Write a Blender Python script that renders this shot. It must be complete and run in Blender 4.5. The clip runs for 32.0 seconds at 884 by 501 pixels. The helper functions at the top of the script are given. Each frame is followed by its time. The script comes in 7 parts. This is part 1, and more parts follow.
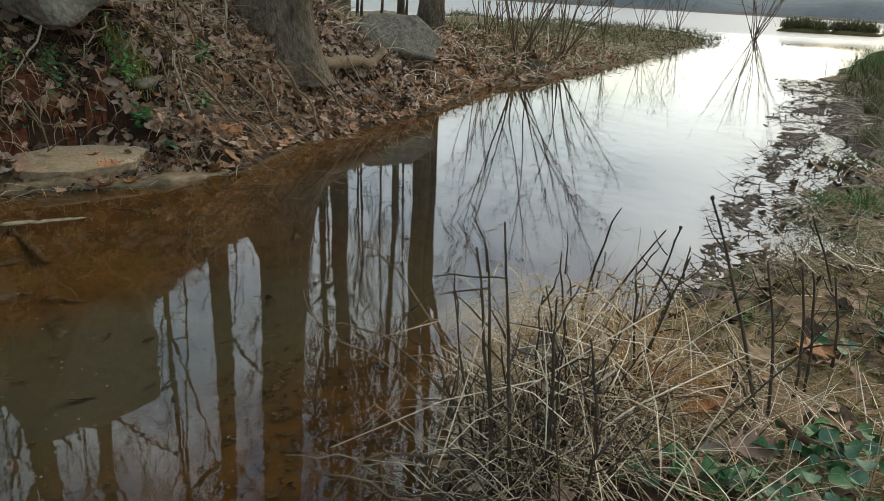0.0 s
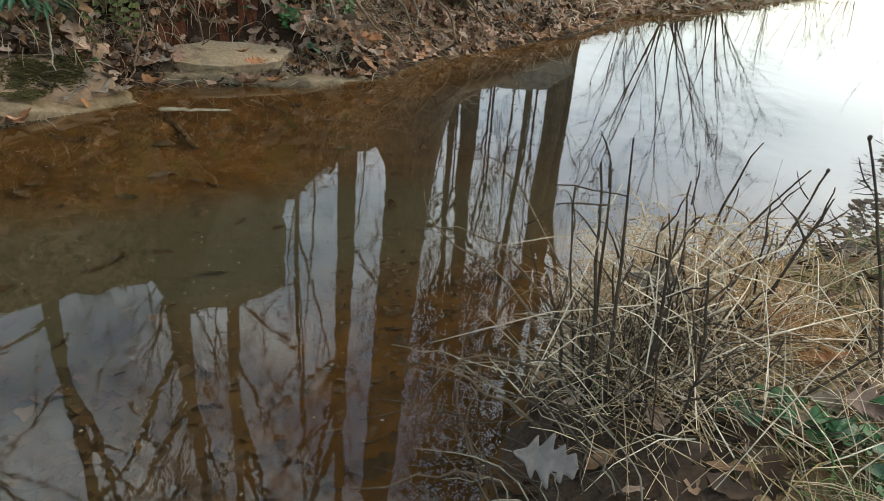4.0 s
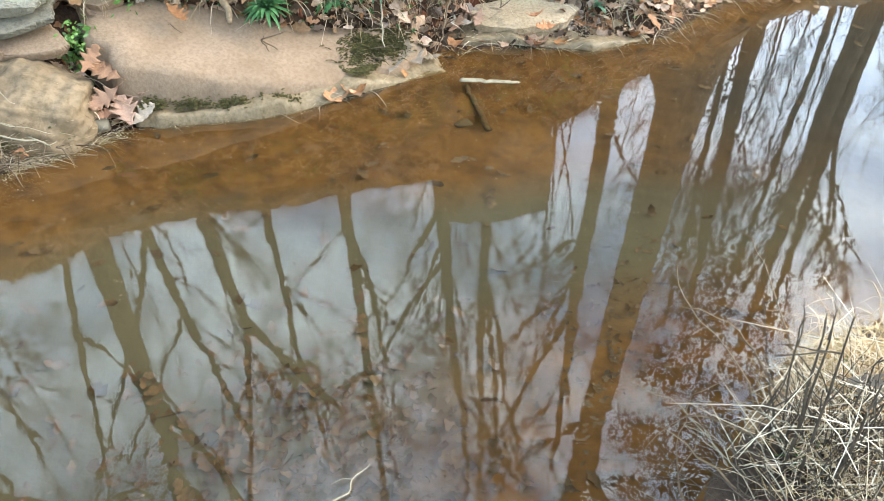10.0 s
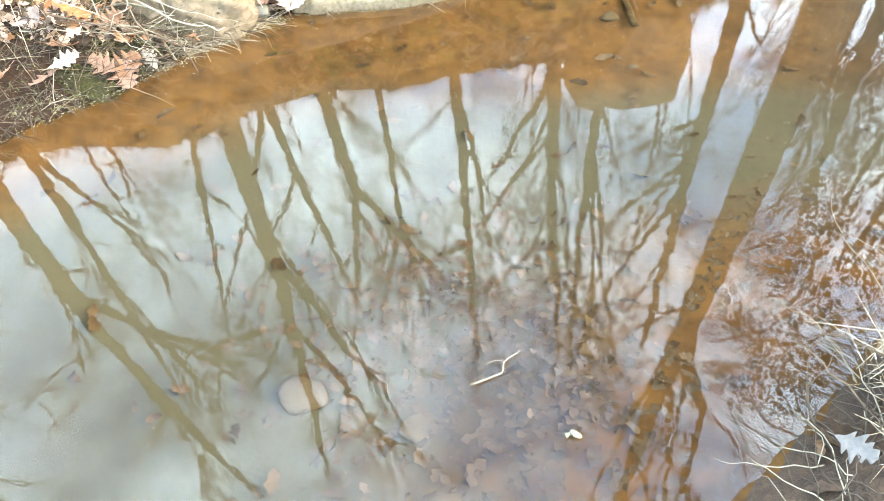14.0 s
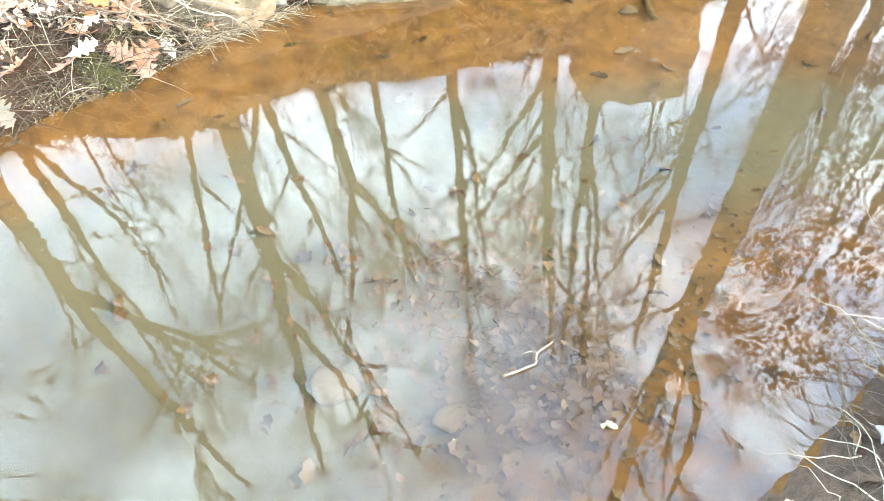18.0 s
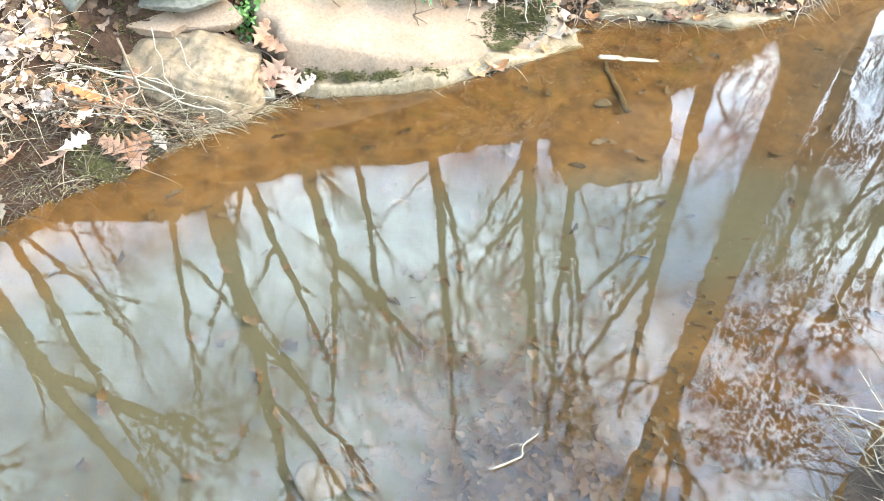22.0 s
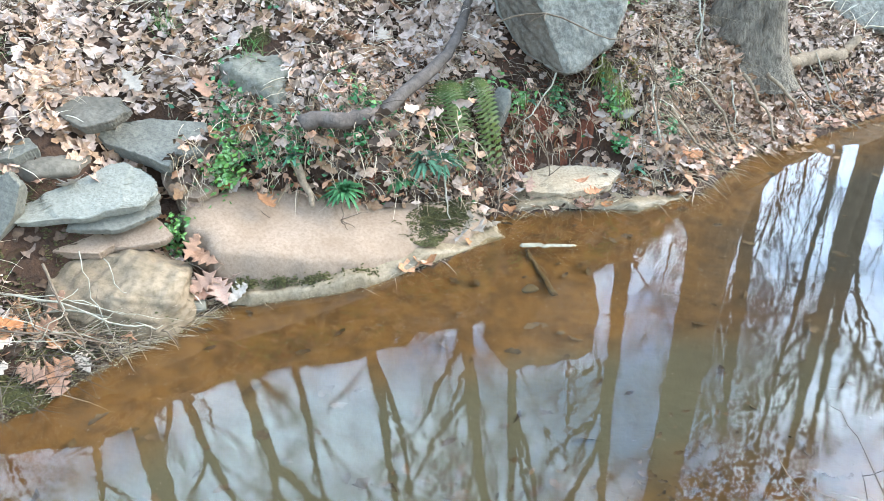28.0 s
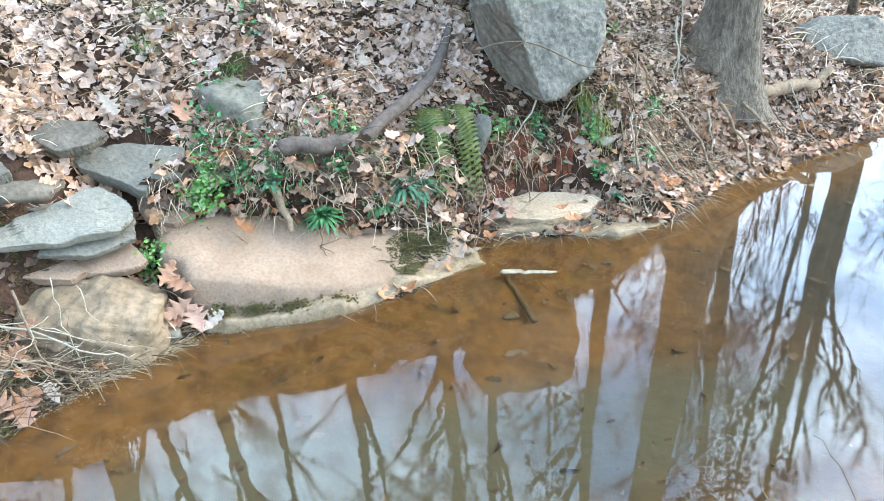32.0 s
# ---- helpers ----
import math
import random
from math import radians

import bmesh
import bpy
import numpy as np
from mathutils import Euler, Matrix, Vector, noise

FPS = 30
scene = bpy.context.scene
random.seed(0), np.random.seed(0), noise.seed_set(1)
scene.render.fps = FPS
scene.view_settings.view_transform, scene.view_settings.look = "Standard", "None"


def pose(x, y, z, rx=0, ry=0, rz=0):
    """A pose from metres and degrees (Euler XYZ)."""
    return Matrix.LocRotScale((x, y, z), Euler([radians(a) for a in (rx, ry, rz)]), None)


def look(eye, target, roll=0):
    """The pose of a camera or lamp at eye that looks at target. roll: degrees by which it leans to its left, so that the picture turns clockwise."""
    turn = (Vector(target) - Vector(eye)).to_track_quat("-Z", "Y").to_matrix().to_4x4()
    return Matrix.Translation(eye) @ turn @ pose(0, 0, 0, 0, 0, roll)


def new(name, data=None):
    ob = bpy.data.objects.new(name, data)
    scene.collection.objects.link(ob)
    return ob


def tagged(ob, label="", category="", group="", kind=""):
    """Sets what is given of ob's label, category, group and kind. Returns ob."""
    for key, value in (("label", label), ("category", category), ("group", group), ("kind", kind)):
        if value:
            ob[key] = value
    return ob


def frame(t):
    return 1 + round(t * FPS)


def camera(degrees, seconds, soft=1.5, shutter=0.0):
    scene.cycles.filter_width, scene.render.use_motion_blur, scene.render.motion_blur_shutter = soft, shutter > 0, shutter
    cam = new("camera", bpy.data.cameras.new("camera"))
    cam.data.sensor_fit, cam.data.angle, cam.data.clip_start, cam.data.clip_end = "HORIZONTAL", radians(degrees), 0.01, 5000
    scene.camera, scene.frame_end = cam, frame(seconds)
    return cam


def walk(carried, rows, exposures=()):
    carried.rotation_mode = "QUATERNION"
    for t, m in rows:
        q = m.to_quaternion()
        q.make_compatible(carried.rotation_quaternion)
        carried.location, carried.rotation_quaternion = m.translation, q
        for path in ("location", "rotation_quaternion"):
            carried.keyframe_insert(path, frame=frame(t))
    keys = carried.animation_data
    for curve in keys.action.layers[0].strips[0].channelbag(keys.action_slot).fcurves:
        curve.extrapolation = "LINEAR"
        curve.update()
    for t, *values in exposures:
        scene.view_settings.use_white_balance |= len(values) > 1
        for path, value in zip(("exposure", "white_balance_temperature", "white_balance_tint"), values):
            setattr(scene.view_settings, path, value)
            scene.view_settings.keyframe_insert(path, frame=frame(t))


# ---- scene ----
# camera: seconds, place, turn
cam = camera(64.47, 32.0, soft=0.75)
PATH = [
    (0.0, 0.132, 0.216, 0.829, 69.93, -3.25, -0.97),
    (1.0, 0.137, 0.214, 0.823, 69.43, -3.64, 0.52),
    (2.0, 0.140, 0.205, 0.811, 67.34, -4.74, 3.54),
    (3.0, 0.139, 0.203, 0.801, 64.86, -5.09, 6.76),
    (3.5, 0.140, 0.199, 0.799, 63.73, -5.53, 8.88),
    (5.5, 0.123, 0.176, 0.858, 62.27, -3.42, 13.57),
    (6.0, 0.106, 0.169, 0.894, 60.29, -3.35, 14.59),
    (7.0, 0.081, 0.152, 0.997, 57.98, -2.50, 18.10),
    (8.0, 0.074, 0.145, 1.123, 55.25, -2.26, 22.88),
    (8.5, 0.078, 0.134, 1.176, 55.09, -2.14, 26.05),
    (9.0, 0.084, 0.119, 1.234, 54.07, -1.71, 28.46),
    (9.5, 0.093, 0.099, 1.301, 53.16, -1.90, 30.99),
    (10.0, 0.093, 0.069, 1.350, 50.84, -0.42, 31.26),
    (10.5, 0.101, 0.041, 1.391, 49.72, -0.70, 31.70),
    (11.0, 0.104, 0.030, 1.417, 47.53, 0.12, 33.40),
    (12.0, 0.083, 0.005, 1.471, 45.79, 1.76, 36.05),
    (13.0, 0.034, -0.030, 1.499, 42.93, 2.09, 38.49),
    (14.0, -0.001, -0.050, 1.511, 40.36, 2.63, 39.26),
    (14.5, -0.019, -0.071, 1.500, 40.17, 2.17, 38.93),
    (16.5, -0.052, -0.100, 1.482, 39.76, 1.83, 39.01),
    (17.0, -0.061, -0.115, 1.484, 40.50, 1.86, 38.95),
    (18.0, -0.080, -0.122, 1.508, 39.92, 1.85, 39.01),
    (19.0, -0.090, -0.130, 1.537, 39.87, 1.84, 40.19),
    (20.0, -0.091, -0.135, 1.545, 39.64, 1.62, 40.90),
    (21.0, -0.109, -0.141, 1.573, 41.25, 0.80, 40.15),
    (21.5, -0.106, -0.128, 1.577, 42.92, 0.67, 39.42),
    (22.0, -0.092, -0.115, 1.572, 45.76, 1.07, 37.76),
    (22.5, -0.095, -0.115, 1.568, 47.76, 1.06, 35.74),
    (23.0, -0.088, -0.110, 1.582, 49.15, 1.44, 34.76),
    (24.0, -0.087, -0.102, 1.597, 52.68, 1.45, 35.24),
    (25.0, -0.082, -0.091, 1.600, 56.01, 1.66, 34.53),
    (25.5, -0.081, -0.095, 1.600, 57.48, 2.00, 34.01),
    (27.5, -0.089, -0.093, 1.602, 60.78, 1.92, 32.25),
    (28.0, -0.094, -0.099, 1.602, 60.70, 1.99, 30.80),
    (29.0, -0.106, -0.090, 1.599, 61.54, 1.72, 29.56),
    (30.0, -0.104, -0.081, 1.596, 62.26, 1.57, 29.67),
    (31.0, -0.103, -0.079, 1.598, 62.21, 1.98, 29.31),
    (32.0, -0.105, -0.080, 1.597, 62.70, 1.15, 29.42),
]
# seconds, stops, white balance
EXPOSURE = [(0.0, -2.06, 6980, 8), (3.5, -1.81, 6930, 8), (5.5, -1.2, 6880, 8), (7.0, -1.04, 6650, 7), (9.0, -0.46, 6300, 7), (11.0, 0.09, 6250, 7), (13.0, 0.58, 6120, 6), (17.0, 1.04, 6120, 6), (20.5, 1.03, 6050, 6), (22.0, 0.68, 5930, 6), (24.0, 0.33, 5730, 6), (28.0, 0.15, 5440, 6), (32.0, 0.15, 5440, 6)]
walk(cam, [(t, pose(x, y, z, a, b, c)) for t, x, y, z, a, b, c in PATH], EXPOSURE)

# ---- world, sun ----
world = bpy.data.worlds.new("world")
scene.world = world
world.use_nodes = True
wn, wl = world.node_tree.nodes, world.node_tree.links
wn.clear()
w_out = wn.new("ShaderNodeOutputWorld")
w_bg = wn.new("ShaderNodeBackground")
w_sky = wn.new("ShaderNodeTexSky")
w_sky.sky_type = "NISHITA"
w_sky.sun_disc = False
SUN_AZ, SUN_EL = radians(44), radians(34)
w_sky.sun_elevation, w_sky.sun_rotation = SUN_EL, SUN_AZ
w_sky.air_density, w_sky.dust_density = 1.2, 1.0
w_co = wn.new("ShaderNodeTexCoord")
w_map = wn.new("ShaderNodeMapping")
w_map.inputs["Scale"].default_value = (1.0, 1.0, 1.9)
w_no = wn.new("ShaderNodeTexNoise")
w_no.inputs["Scale"].default_value = 3.6
w_no.inputs["Detail"].default_value = 9
w_no.inputs["Roughness"].default_value = 0.6
w_ramp = wn.new("ShaderNodeValToRGB")
w_ramp.color_ramp.elements[0].position, w_ramp.color_ramp.elements[1].position = 0.38, 0.72
# cloud, brighter towards the veiled sun
w_dot = wn.new("ShaderNodeVectorMath")
w_dot.operation = "DOT_PRODUCT"
w_dot.inputs[1].default_value = (math.sin(SUN_AZ) * math.cos(SUN_EL), math.cos(SUN_AZ) * math.cos(SUN_EL), math.sin(SUN_EL))
w_max = wn.new("ShaderNodeMath")
w_max.operation = "MAXIMUM"
w_max.inputs[1].default_value = 0.0
w_tint = wn.new("ShaderNodeMix")
w_tint.data_type = "RGBA"
w_tint.inputs[6].default_value, w_tint.inputs[7].default_value = (0.77, 0.93, 1.09, 1), (0.93, 1.0, 1.06, 1)
w_rng = wn.new("ShaderNodeMapRange")
w_rng.inputs["From Min"].default_value, w_rng.inputs["From Max"].default_value = -0.3, 1.0
w_rng.inputs["To Min"].default_value, w_rng.inputs["To Max"].default_value = 4.9, 7.8
w_cl = wn.new("ShaderNodeVectorMath")
w_cl.operation = "SCALE"
w_mix = wn.new("ShaderNodeMix")
w_mix.data_type = "RGBA"
w_bl = wn.new("ShaderNodeVectorMath")
w_bl.operation = "SCALE"
w_bl.inputs["Scale"].default_value = 0.75
wl.new(w_co.outputs["Generated"], w_dot.inputs[0])
wl.new(w_dot.outputs["Value"], w_max.inputs[0])
wl.new(w_dot.outputs["Value"], w_rng.inputs["Value"])
wl.new(w_max.outputs["Value"], w_tint.inputs[0])
wl.new(w_tint.outputs[2], w_cl.inputs[0])
# thin cloud glows round the sun behind it
w_pow, w_glow = wn.new("ShaderNodeMath"), wn.new("ShaderNodeMath")
w_pow.operation, w_glow.operation = "POWER", "MULTIPLY_ADD"
w_pow.inputs[1].default_value, w_glow.inputs[1].default_value = 9.0, 8.0
wl.new(w_max.outputs["Value"], w_pow.inputs[0])
wl.new(w_pow.outputs["Value"], w_glow.inputs[0])
wl.new(w_rng.outputs["Result"], w_glow.inputs[2])
wl.new(w_glow.outputs["Value"], w_cl.inputs["Scale"])
wl.new(w_co.outputs["Generated"], w_map.inputs["Vector"])
wl.new(w_map.outputs["Vector"], w_no.inputs["Vector"])
wl.new(w_no.outputs["Fac"], w_ramp.inputs["Fac"])
wl.new(w_ramp.outputs["Color"], w_mix.inputs[0])
wl.new(w_sky.outputs["Color"], w_bl.inputs[0])
wl.new(w_bl.outputs["Vector"], w_mix.inputs[6])
wl.new(w_cl.outputs["Vector"], w_mix.inputs[7])
wl.new(w_mix.outputs[2], w_bg.inputs["Color"])
w_bg.inputs["Strength"].default_value = 1.0
wl.new(w_bg.outputs["Background"], w_out.inputs["Surface"])
sun = new("sun", bpy.data.lights.new("sun", "SUN"))
sun.data.energy, sun.data.angle, sun.data.color = 4.0, radians(30), (1.0, 0.85, 0.61)
sun.matrix_world = look((math.sin(SUN_AZ) * math.cos(SUN_EL) * 60, math.cos(SUN_AZ) * math.cos(SUN_EL) * 60, math.sin(SUN_EL) * 60), (0, 0, 0))

# ---- materials ----
def material(name, c1, c2, scale=8.0, rough=0.85, bump=0.3, c3=None, fine=60.0, spec=0.3, vary=0.0, island=False, dist=0.02, stretch=1.0):
    """Two colours mixed by coarse noise, a third by fine noise, bump from both; vary: change from piece to piece."""
    m = bpy.data.materials.new(name)
    m.use_nodes = True
    n, l = m.node_tree.nodes, m.node_tree.links
    b = n["Principled BSDF"]
    co = n.new("ShaderNodeTexCoord")
    src0 = co.outputs["Object"]
    if stretch != 1.0:
        mp = n.new("ShaderNodeMapping")
        mp.inputs["Scale"].default_value = (1, 1, stretch)
        l.new(src0, mp.inputs["Vector"])
        src0 = mp.outputs["Vector"]
    big, small = n.new("ShaderNodeTexNoise"), n.new("ShaderNodeTexNoise")
    for t, s, d in ((big, scale, 6), (small, fine, 4)):
        t.inputs["Scale"].default_value, t.inputs["Detail"].default_value = s, d
        t.inputs["Roughness"].default_value = 0.65
        l.new(src0, t.inputs["Vector"])
    r1 = n.new("ShaderNodeValToRGB")
    r1.color_ramp.elements[0].position, r1.color_ramp.elements[1].position = 0.35, 0.65
    r1.color_ramp.elements[0].color, r1.color_ramp.elements[1].color = (*c1, 1), (*c2, 1)
    l.new(big.outputs["Fac"], r1.inputs["Fac"])
    r2 = n.new("ShaderNodeValToRGB")
    r2.color_ramp.elements[0].position, r2.color_ramp.elements[1].position = 0.42, 0.80
    l.new(small.outputs["Fac"], r2.inputs["Fac"])
    mx = n.new("ShaderNodeMix")
    mx.data_type = "RGBA"
    l.new(r2.outputs["Color"], mx.inputs[0])
    l.new(r1.outputs["Color"], mx.inputs[6])
    mx.inputs[7].default_value = (*(c3 or [0.6 * v for v in c1]), 1)
    col = mx.outputs[2]
    if vary:
        src = n.new("ShaderNodeNewGeometry").outputs["Random Per Island"] if island else n.new("ShaderNodeObjectInfo").outputs["Random"]
        hs = n.new("ShaderNodeHueSaturation")
        mr = n.new("ShaderNodeMapRange")
        mr.inputs["To Min"].default_value, mr.inputs["To Max"].default_value = 1 - vary, 1 + vary
        l.new(src, mr.inputs["Value"])
        l.new(mr.outputs["Result"], hs.inputs["Value"])
        mr2 = n.new("ShaderNodeMapRange")
        mr2.inputs["To Min"].default_value, mr2.inputs["To Max"].default_value = 1.15, 0.75
        l.new(src, mr2.inputs["Value"])
        l.new(mr2.outputs["Result"], hs.inputs["Saturation"])
        l.new(col, hs.inputs["Color"])
        col = hs.outputs["Color"]
    l.new(col, b.inputs["Base Color"])
    b.inputs["Roughness"].default_value = rough
    b.inputs["Specular IOR Level"].default_value = spec
    if bump:
        add = n.new("ShaderNodeMath")
        add.operation = "ADD"
        l.new(big.outputs["Fac"], add.inputs[0])
        l.new(small.outputs["Fac"], add.inputs[1])
        bp = n.new("ShaderNodeBump")
        bp.inputs["Strength"].default_value, bp.inputs["Distance"].default_value = bump, dist
        l.new(add.outputs["Value"], bp.inputs["Height"])
        l.new(bp.outputs["Normal"], b.inputs["Normal"])
    return m


SOIL = material("soil", (0.03024, 0.0156, 0.0078), (0.0606, 0.02904, 0.01296), 5, 0.95, 0.8, (0.01476, 0.0084, 0.00432), 45)
SILT = material("silt", (0.08835, 0.04197, 0.007875), (0.1302, 0.06377, 0.01208), 3, 0.9, 0.35, (0.0372, 0.01744, 0.0042), 11)
# the silt turns to muddier tones by depth: murky water's light loss painted in
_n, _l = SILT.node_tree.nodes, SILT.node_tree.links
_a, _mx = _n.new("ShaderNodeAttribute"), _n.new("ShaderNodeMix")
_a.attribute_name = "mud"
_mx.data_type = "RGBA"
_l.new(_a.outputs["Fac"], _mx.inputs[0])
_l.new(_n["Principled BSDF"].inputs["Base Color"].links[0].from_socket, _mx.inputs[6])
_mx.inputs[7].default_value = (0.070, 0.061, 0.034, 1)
# second, darker tone further out, again for light lost in the water
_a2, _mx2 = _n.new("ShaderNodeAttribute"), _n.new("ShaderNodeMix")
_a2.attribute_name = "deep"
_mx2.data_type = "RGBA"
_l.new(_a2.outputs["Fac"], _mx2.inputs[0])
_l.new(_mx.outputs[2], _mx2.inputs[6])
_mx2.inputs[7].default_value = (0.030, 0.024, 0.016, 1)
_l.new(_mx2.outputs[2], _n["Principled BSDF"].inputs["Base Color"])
TURF = material("turf", (0.105, 0.0825, 0.02865), (0.1703, 0.12, 0.04785), 1.2, 0.95, 0.5, (0.06075, 0.06, 0.01912), 14)
NEAR_SOIL = material("near soil", (0.2175, 0.1371, 0.07025), (0.4015, 0.2592, 0.1339), 4, 0.95, 0.8, (0.1004, 0.06692, 0.0368), 30)
SANDSTONE = material("sandstone", (0.2143, 0.1437, 0.08875), (0.2735, 0.1916, 0.1268), 7, 0.9, 0.8, (0.1641, 0.1045, 0.05914), 75, dist=0.005)
# brighter copy of the sandstone: sunlight on the ledge rock put into the colour
SUNLIT_TAN = material("sunlit ledge sandstone", (0.30, 0.22, 0.13), (0.42, 0.315, 0.20), 7, 0.9, 0.7, (0.20, 0.14, 0.08), 75, dist=0.005)
BOULDER = material("boulder", (0.1652, 0.1144, 0.06583), (0.236, 0.1688, 0.1029), 7, 0.9, 0.8, (0.08497, 0.06319, 0.02953), 32, dist=0.008)
SUNK_STONE = material("sunken stone", (0.085, 0.06, 0.03), (0.125, 0.09, 0.045), 5, 0.9, 0.4, (0.06, 0.04, 0.02), 20)
SLATE = material("slate", (0.1221, 0.1089, 0.08059), (0.175, 0.1564, 0.1172), 9, 0.8, 0.7, (0.07326, 0.06633, 0.04982), 50, dist=0.012)
GREY_ROCK = material("grey rock", (0.137, 0.114, 0.08), (0.231, 0.199, 0.144), 5, 0.9, 0.6, (0.137, 0.123, 0.088), 22)
BARK = material("bark", (0.10, 0.078, 0.052), (0.225, 0.178, 0.122), 9, 0.95, 1.0, (0.035, 0.027, 0.018), 42, stretch=0.42, dist=0.045)
TWIG = material("twig", (0.119, 0.0808, 0.0494), (0.205, 0.147, 0.0912), 10, 0.9, 0.2, None, 60)
LEAF = material("dry leaf", (0.3131, 0.1876, 0.105), (0.4379, 0.2805, 0.17), 12, 0.75, 0.3, (0.1775, 0.09381, 0.05072), 70, vary=0.45, island=True, dist=0.004)
STRAW = material("straw", (0.74, 0.61, 0.40), (0.90, 0.79, 0.59), 10, 0.8, 0.1, (0.52, 0.40, 0.24), 60, vary=0.4, island=True)
GREEN = material("green leaf", (0.035, 0.115, 0.028), (0.075, 0.20, 0.055), 12, 0.55, 0.2, (0.025, 0.07, 0.02), 60, vary=0.3, island=True)
MOSS = material("moss", (0.055, 0.05, 0.014), (0.105, 0.088, 0.025), 14, 1.0, 0.9, (0.03, 0.03, 0.01), 90)
# distance haze is mixed into the grey of these woods
FAR = material("hazed far woods", (0.16, 0.17, 0.17), (0.22, 0.23, 0.23), 0.05, 1.0, 0, (0.13, 0.14, 0.13), 0.4)

WET_STONE = material("wet stone", (0.175, 0.126, 0.0702), (0.258, 0.186, 0.109), 8, 0.55, 0.5, (0.0876, 0.0651, 0.0273), 60, dist=0.006)
PALE_SLATE = material("pale slate", (0.1863, 0.1701, 0.1269), (0.2484, 0.2284, 0.1734), 9, 0.8, 0.8, (0.1242, 0.115, 0.08708), 55, dist=0.012)
DARK_ROCK = material("dark rock", (0.0832, 0.06912, 0.048), (0.1536, 0.1264, 0.0912), 8, 0.9, 0.6, (0.0512, 0.0432, 0.0288), 45, dist=0.006)
MOSSY_ROCK = material("mossy rock", (0.12, 0.105, 0.076), (0.20, 0.178, 0.134), 13, 0.9, 0.9, (0.075, 0.072, 0.040), 38, dist=0.01)
LICHEN_ROCK = material("lichen rock", (0.09, 0.079, 0.059), (0.172, 0.152, 0.114), 15, 0.9, 1.0, (0.27, 0.243, 0.187), 34, dist=0.012)
BROWN_FACE = material("brown rock face", (0.07, 0.052, 0.034), (0.135, 0.105, 0.07), 9, 0.9, 0.9, (0.18, 0.15, 0.11), 40, dist=0.01)
RED_CLAY = material("red clay", (0.12, 0.036, 0.016), (0.20, 0.068, 0.03), 9, 0.95, 0.9, (0.06, 0.022, 0.012), 40, dist=0.02)
GOLD_MOSS = material("golden moss", (0.16, 0.11, 0.012), (0.25, 0.18, 0.03), 20, 1.0, 0.9, (0.09, 0.08, 0.015), 90)
DARK_ROOT = material("dark root", (0.075, 0.056, 0.042), (0.13, 0.10, 0.076), 14, 0.9, 0.8, (0.045, 0.034, 0.026), 50, dist=0.008)
WET_MUD = material("wet mud", (0.05, 0.032, 0.019), (0.095, 0.06, 0.034), 7, 0.7, 0.8, (0.03, 0.021, 0.014), 40)
DARK_STEM = material("dark stem", (0.055, 0.040, 0.028), (0.11, 0.085, 0.055), 12, 0.8, 0.3, None, 60)
MUD = material("dark mud litter", (0.0578, 0.0408, 0.0234), (0.116, 0.0808, 0.0468), 8, 0.7, 0.3, None, 50, vary=0.5, island=True)
SUNK_LEAF = material("sunken leaf", (0.07038, 0.04306, 0.01822), (0.1118, 0.0679, 0.02815), 10, 0.8, 0.2, (0.0414, 0.0265, 0.01325), 50, vary=0.3, island=True)
RUST_LEAF = material("rust leaf", (0.371, 0.152, 0.0656), (0.515, 0.257, 0.123), 12, 0.7, 0.3, (0.227, 0.0855, 0.041), 70, vary=0.3, dist=0.004)
PINK_LEAF = material("pinkish leaf", (0.2384, 0.114, 0.05664), (0.3251, 0.1803, 0.0954), 30, 0.7, 0.4, (0.1878, 0.08619, 0.04624), 50, vary=0.25, dist=0.004)
PALE_LEAF = material("pale leaf", (0.2211, 0.1688, 0.1127), (0.2887, 0.228, 0.1606), 30, 0.7, 0.4, (0.1842, 0.1422, 0.1014), 50, vary=0.2, dist=0.004)
FOAM = material("scum", (0.2788, 0.2352, 0.1224), (0.3936, 0.3528, 0.2016), 20, 0.8, 0.2, (0.287, 0.252, 0.1152), 90, vary=0.3, island=True)
DRIFT = material("drift wood", (0.27, 0.228, 0.156), (0.372, 0.33, 0.24), 20, 0.8, 0.4, (0.18, 0.15, 0.09), 60, dist=0.005)
DULL_WOOD = material("grey drift wood", (0.224, 0.188, 0.12), (0.336, 0.296, 0.208), 20, 0.8, 0.5, (0.128, 0.104, 0.06), 50, dist=0.005)
OLIVE = material("olive grass", (0.12, 0.12, 0.04), (0.22, 0.19, 0.08), 3, 0.8, 0.1, (0.09, 0.10, 0.03), 30, vary=0.4, island=True)
MOSS_GRASS = material("moss grass", (0.17, 0.17, 0.035), (0.27, 0.25, 0.06), 6, 0.8, 0.1, (0.11, 0.12, 0.025), 40, vary=0.35, island=True)
FRESH = material("fresh grass", (0.08, 0.17, 0.03), (0.14, 0.26, 0.06), 8, 0.6, 0.1, (0.06, 0.12, 0.02), 40, vary=0.3, island=True)
FERN = material("fern green", (0.04968, 0.0792, 0.00864), (0.1076, 0.1188, 0.01728), 10, 0.6, 0.1, (0.03312, 0.04464, 0.00576), 40, vary=0.3, island=True)
ASH_LEAF = material("ash leaf", (0.1568, 0.1385, 0.1177), (0.2091, 0.1882, 0.1621), 12, 0.75, 0.3, (0.1359, 0.1202, 0.1098), 50, dist=0.004)
ROOT = material("root", (0.16, 0.112, 0.0663), (0.25, 0.181, 0.113), 20, 0.9, 0.5, (0.08, 0.0558, 0.0312), 60, dist=0.006)
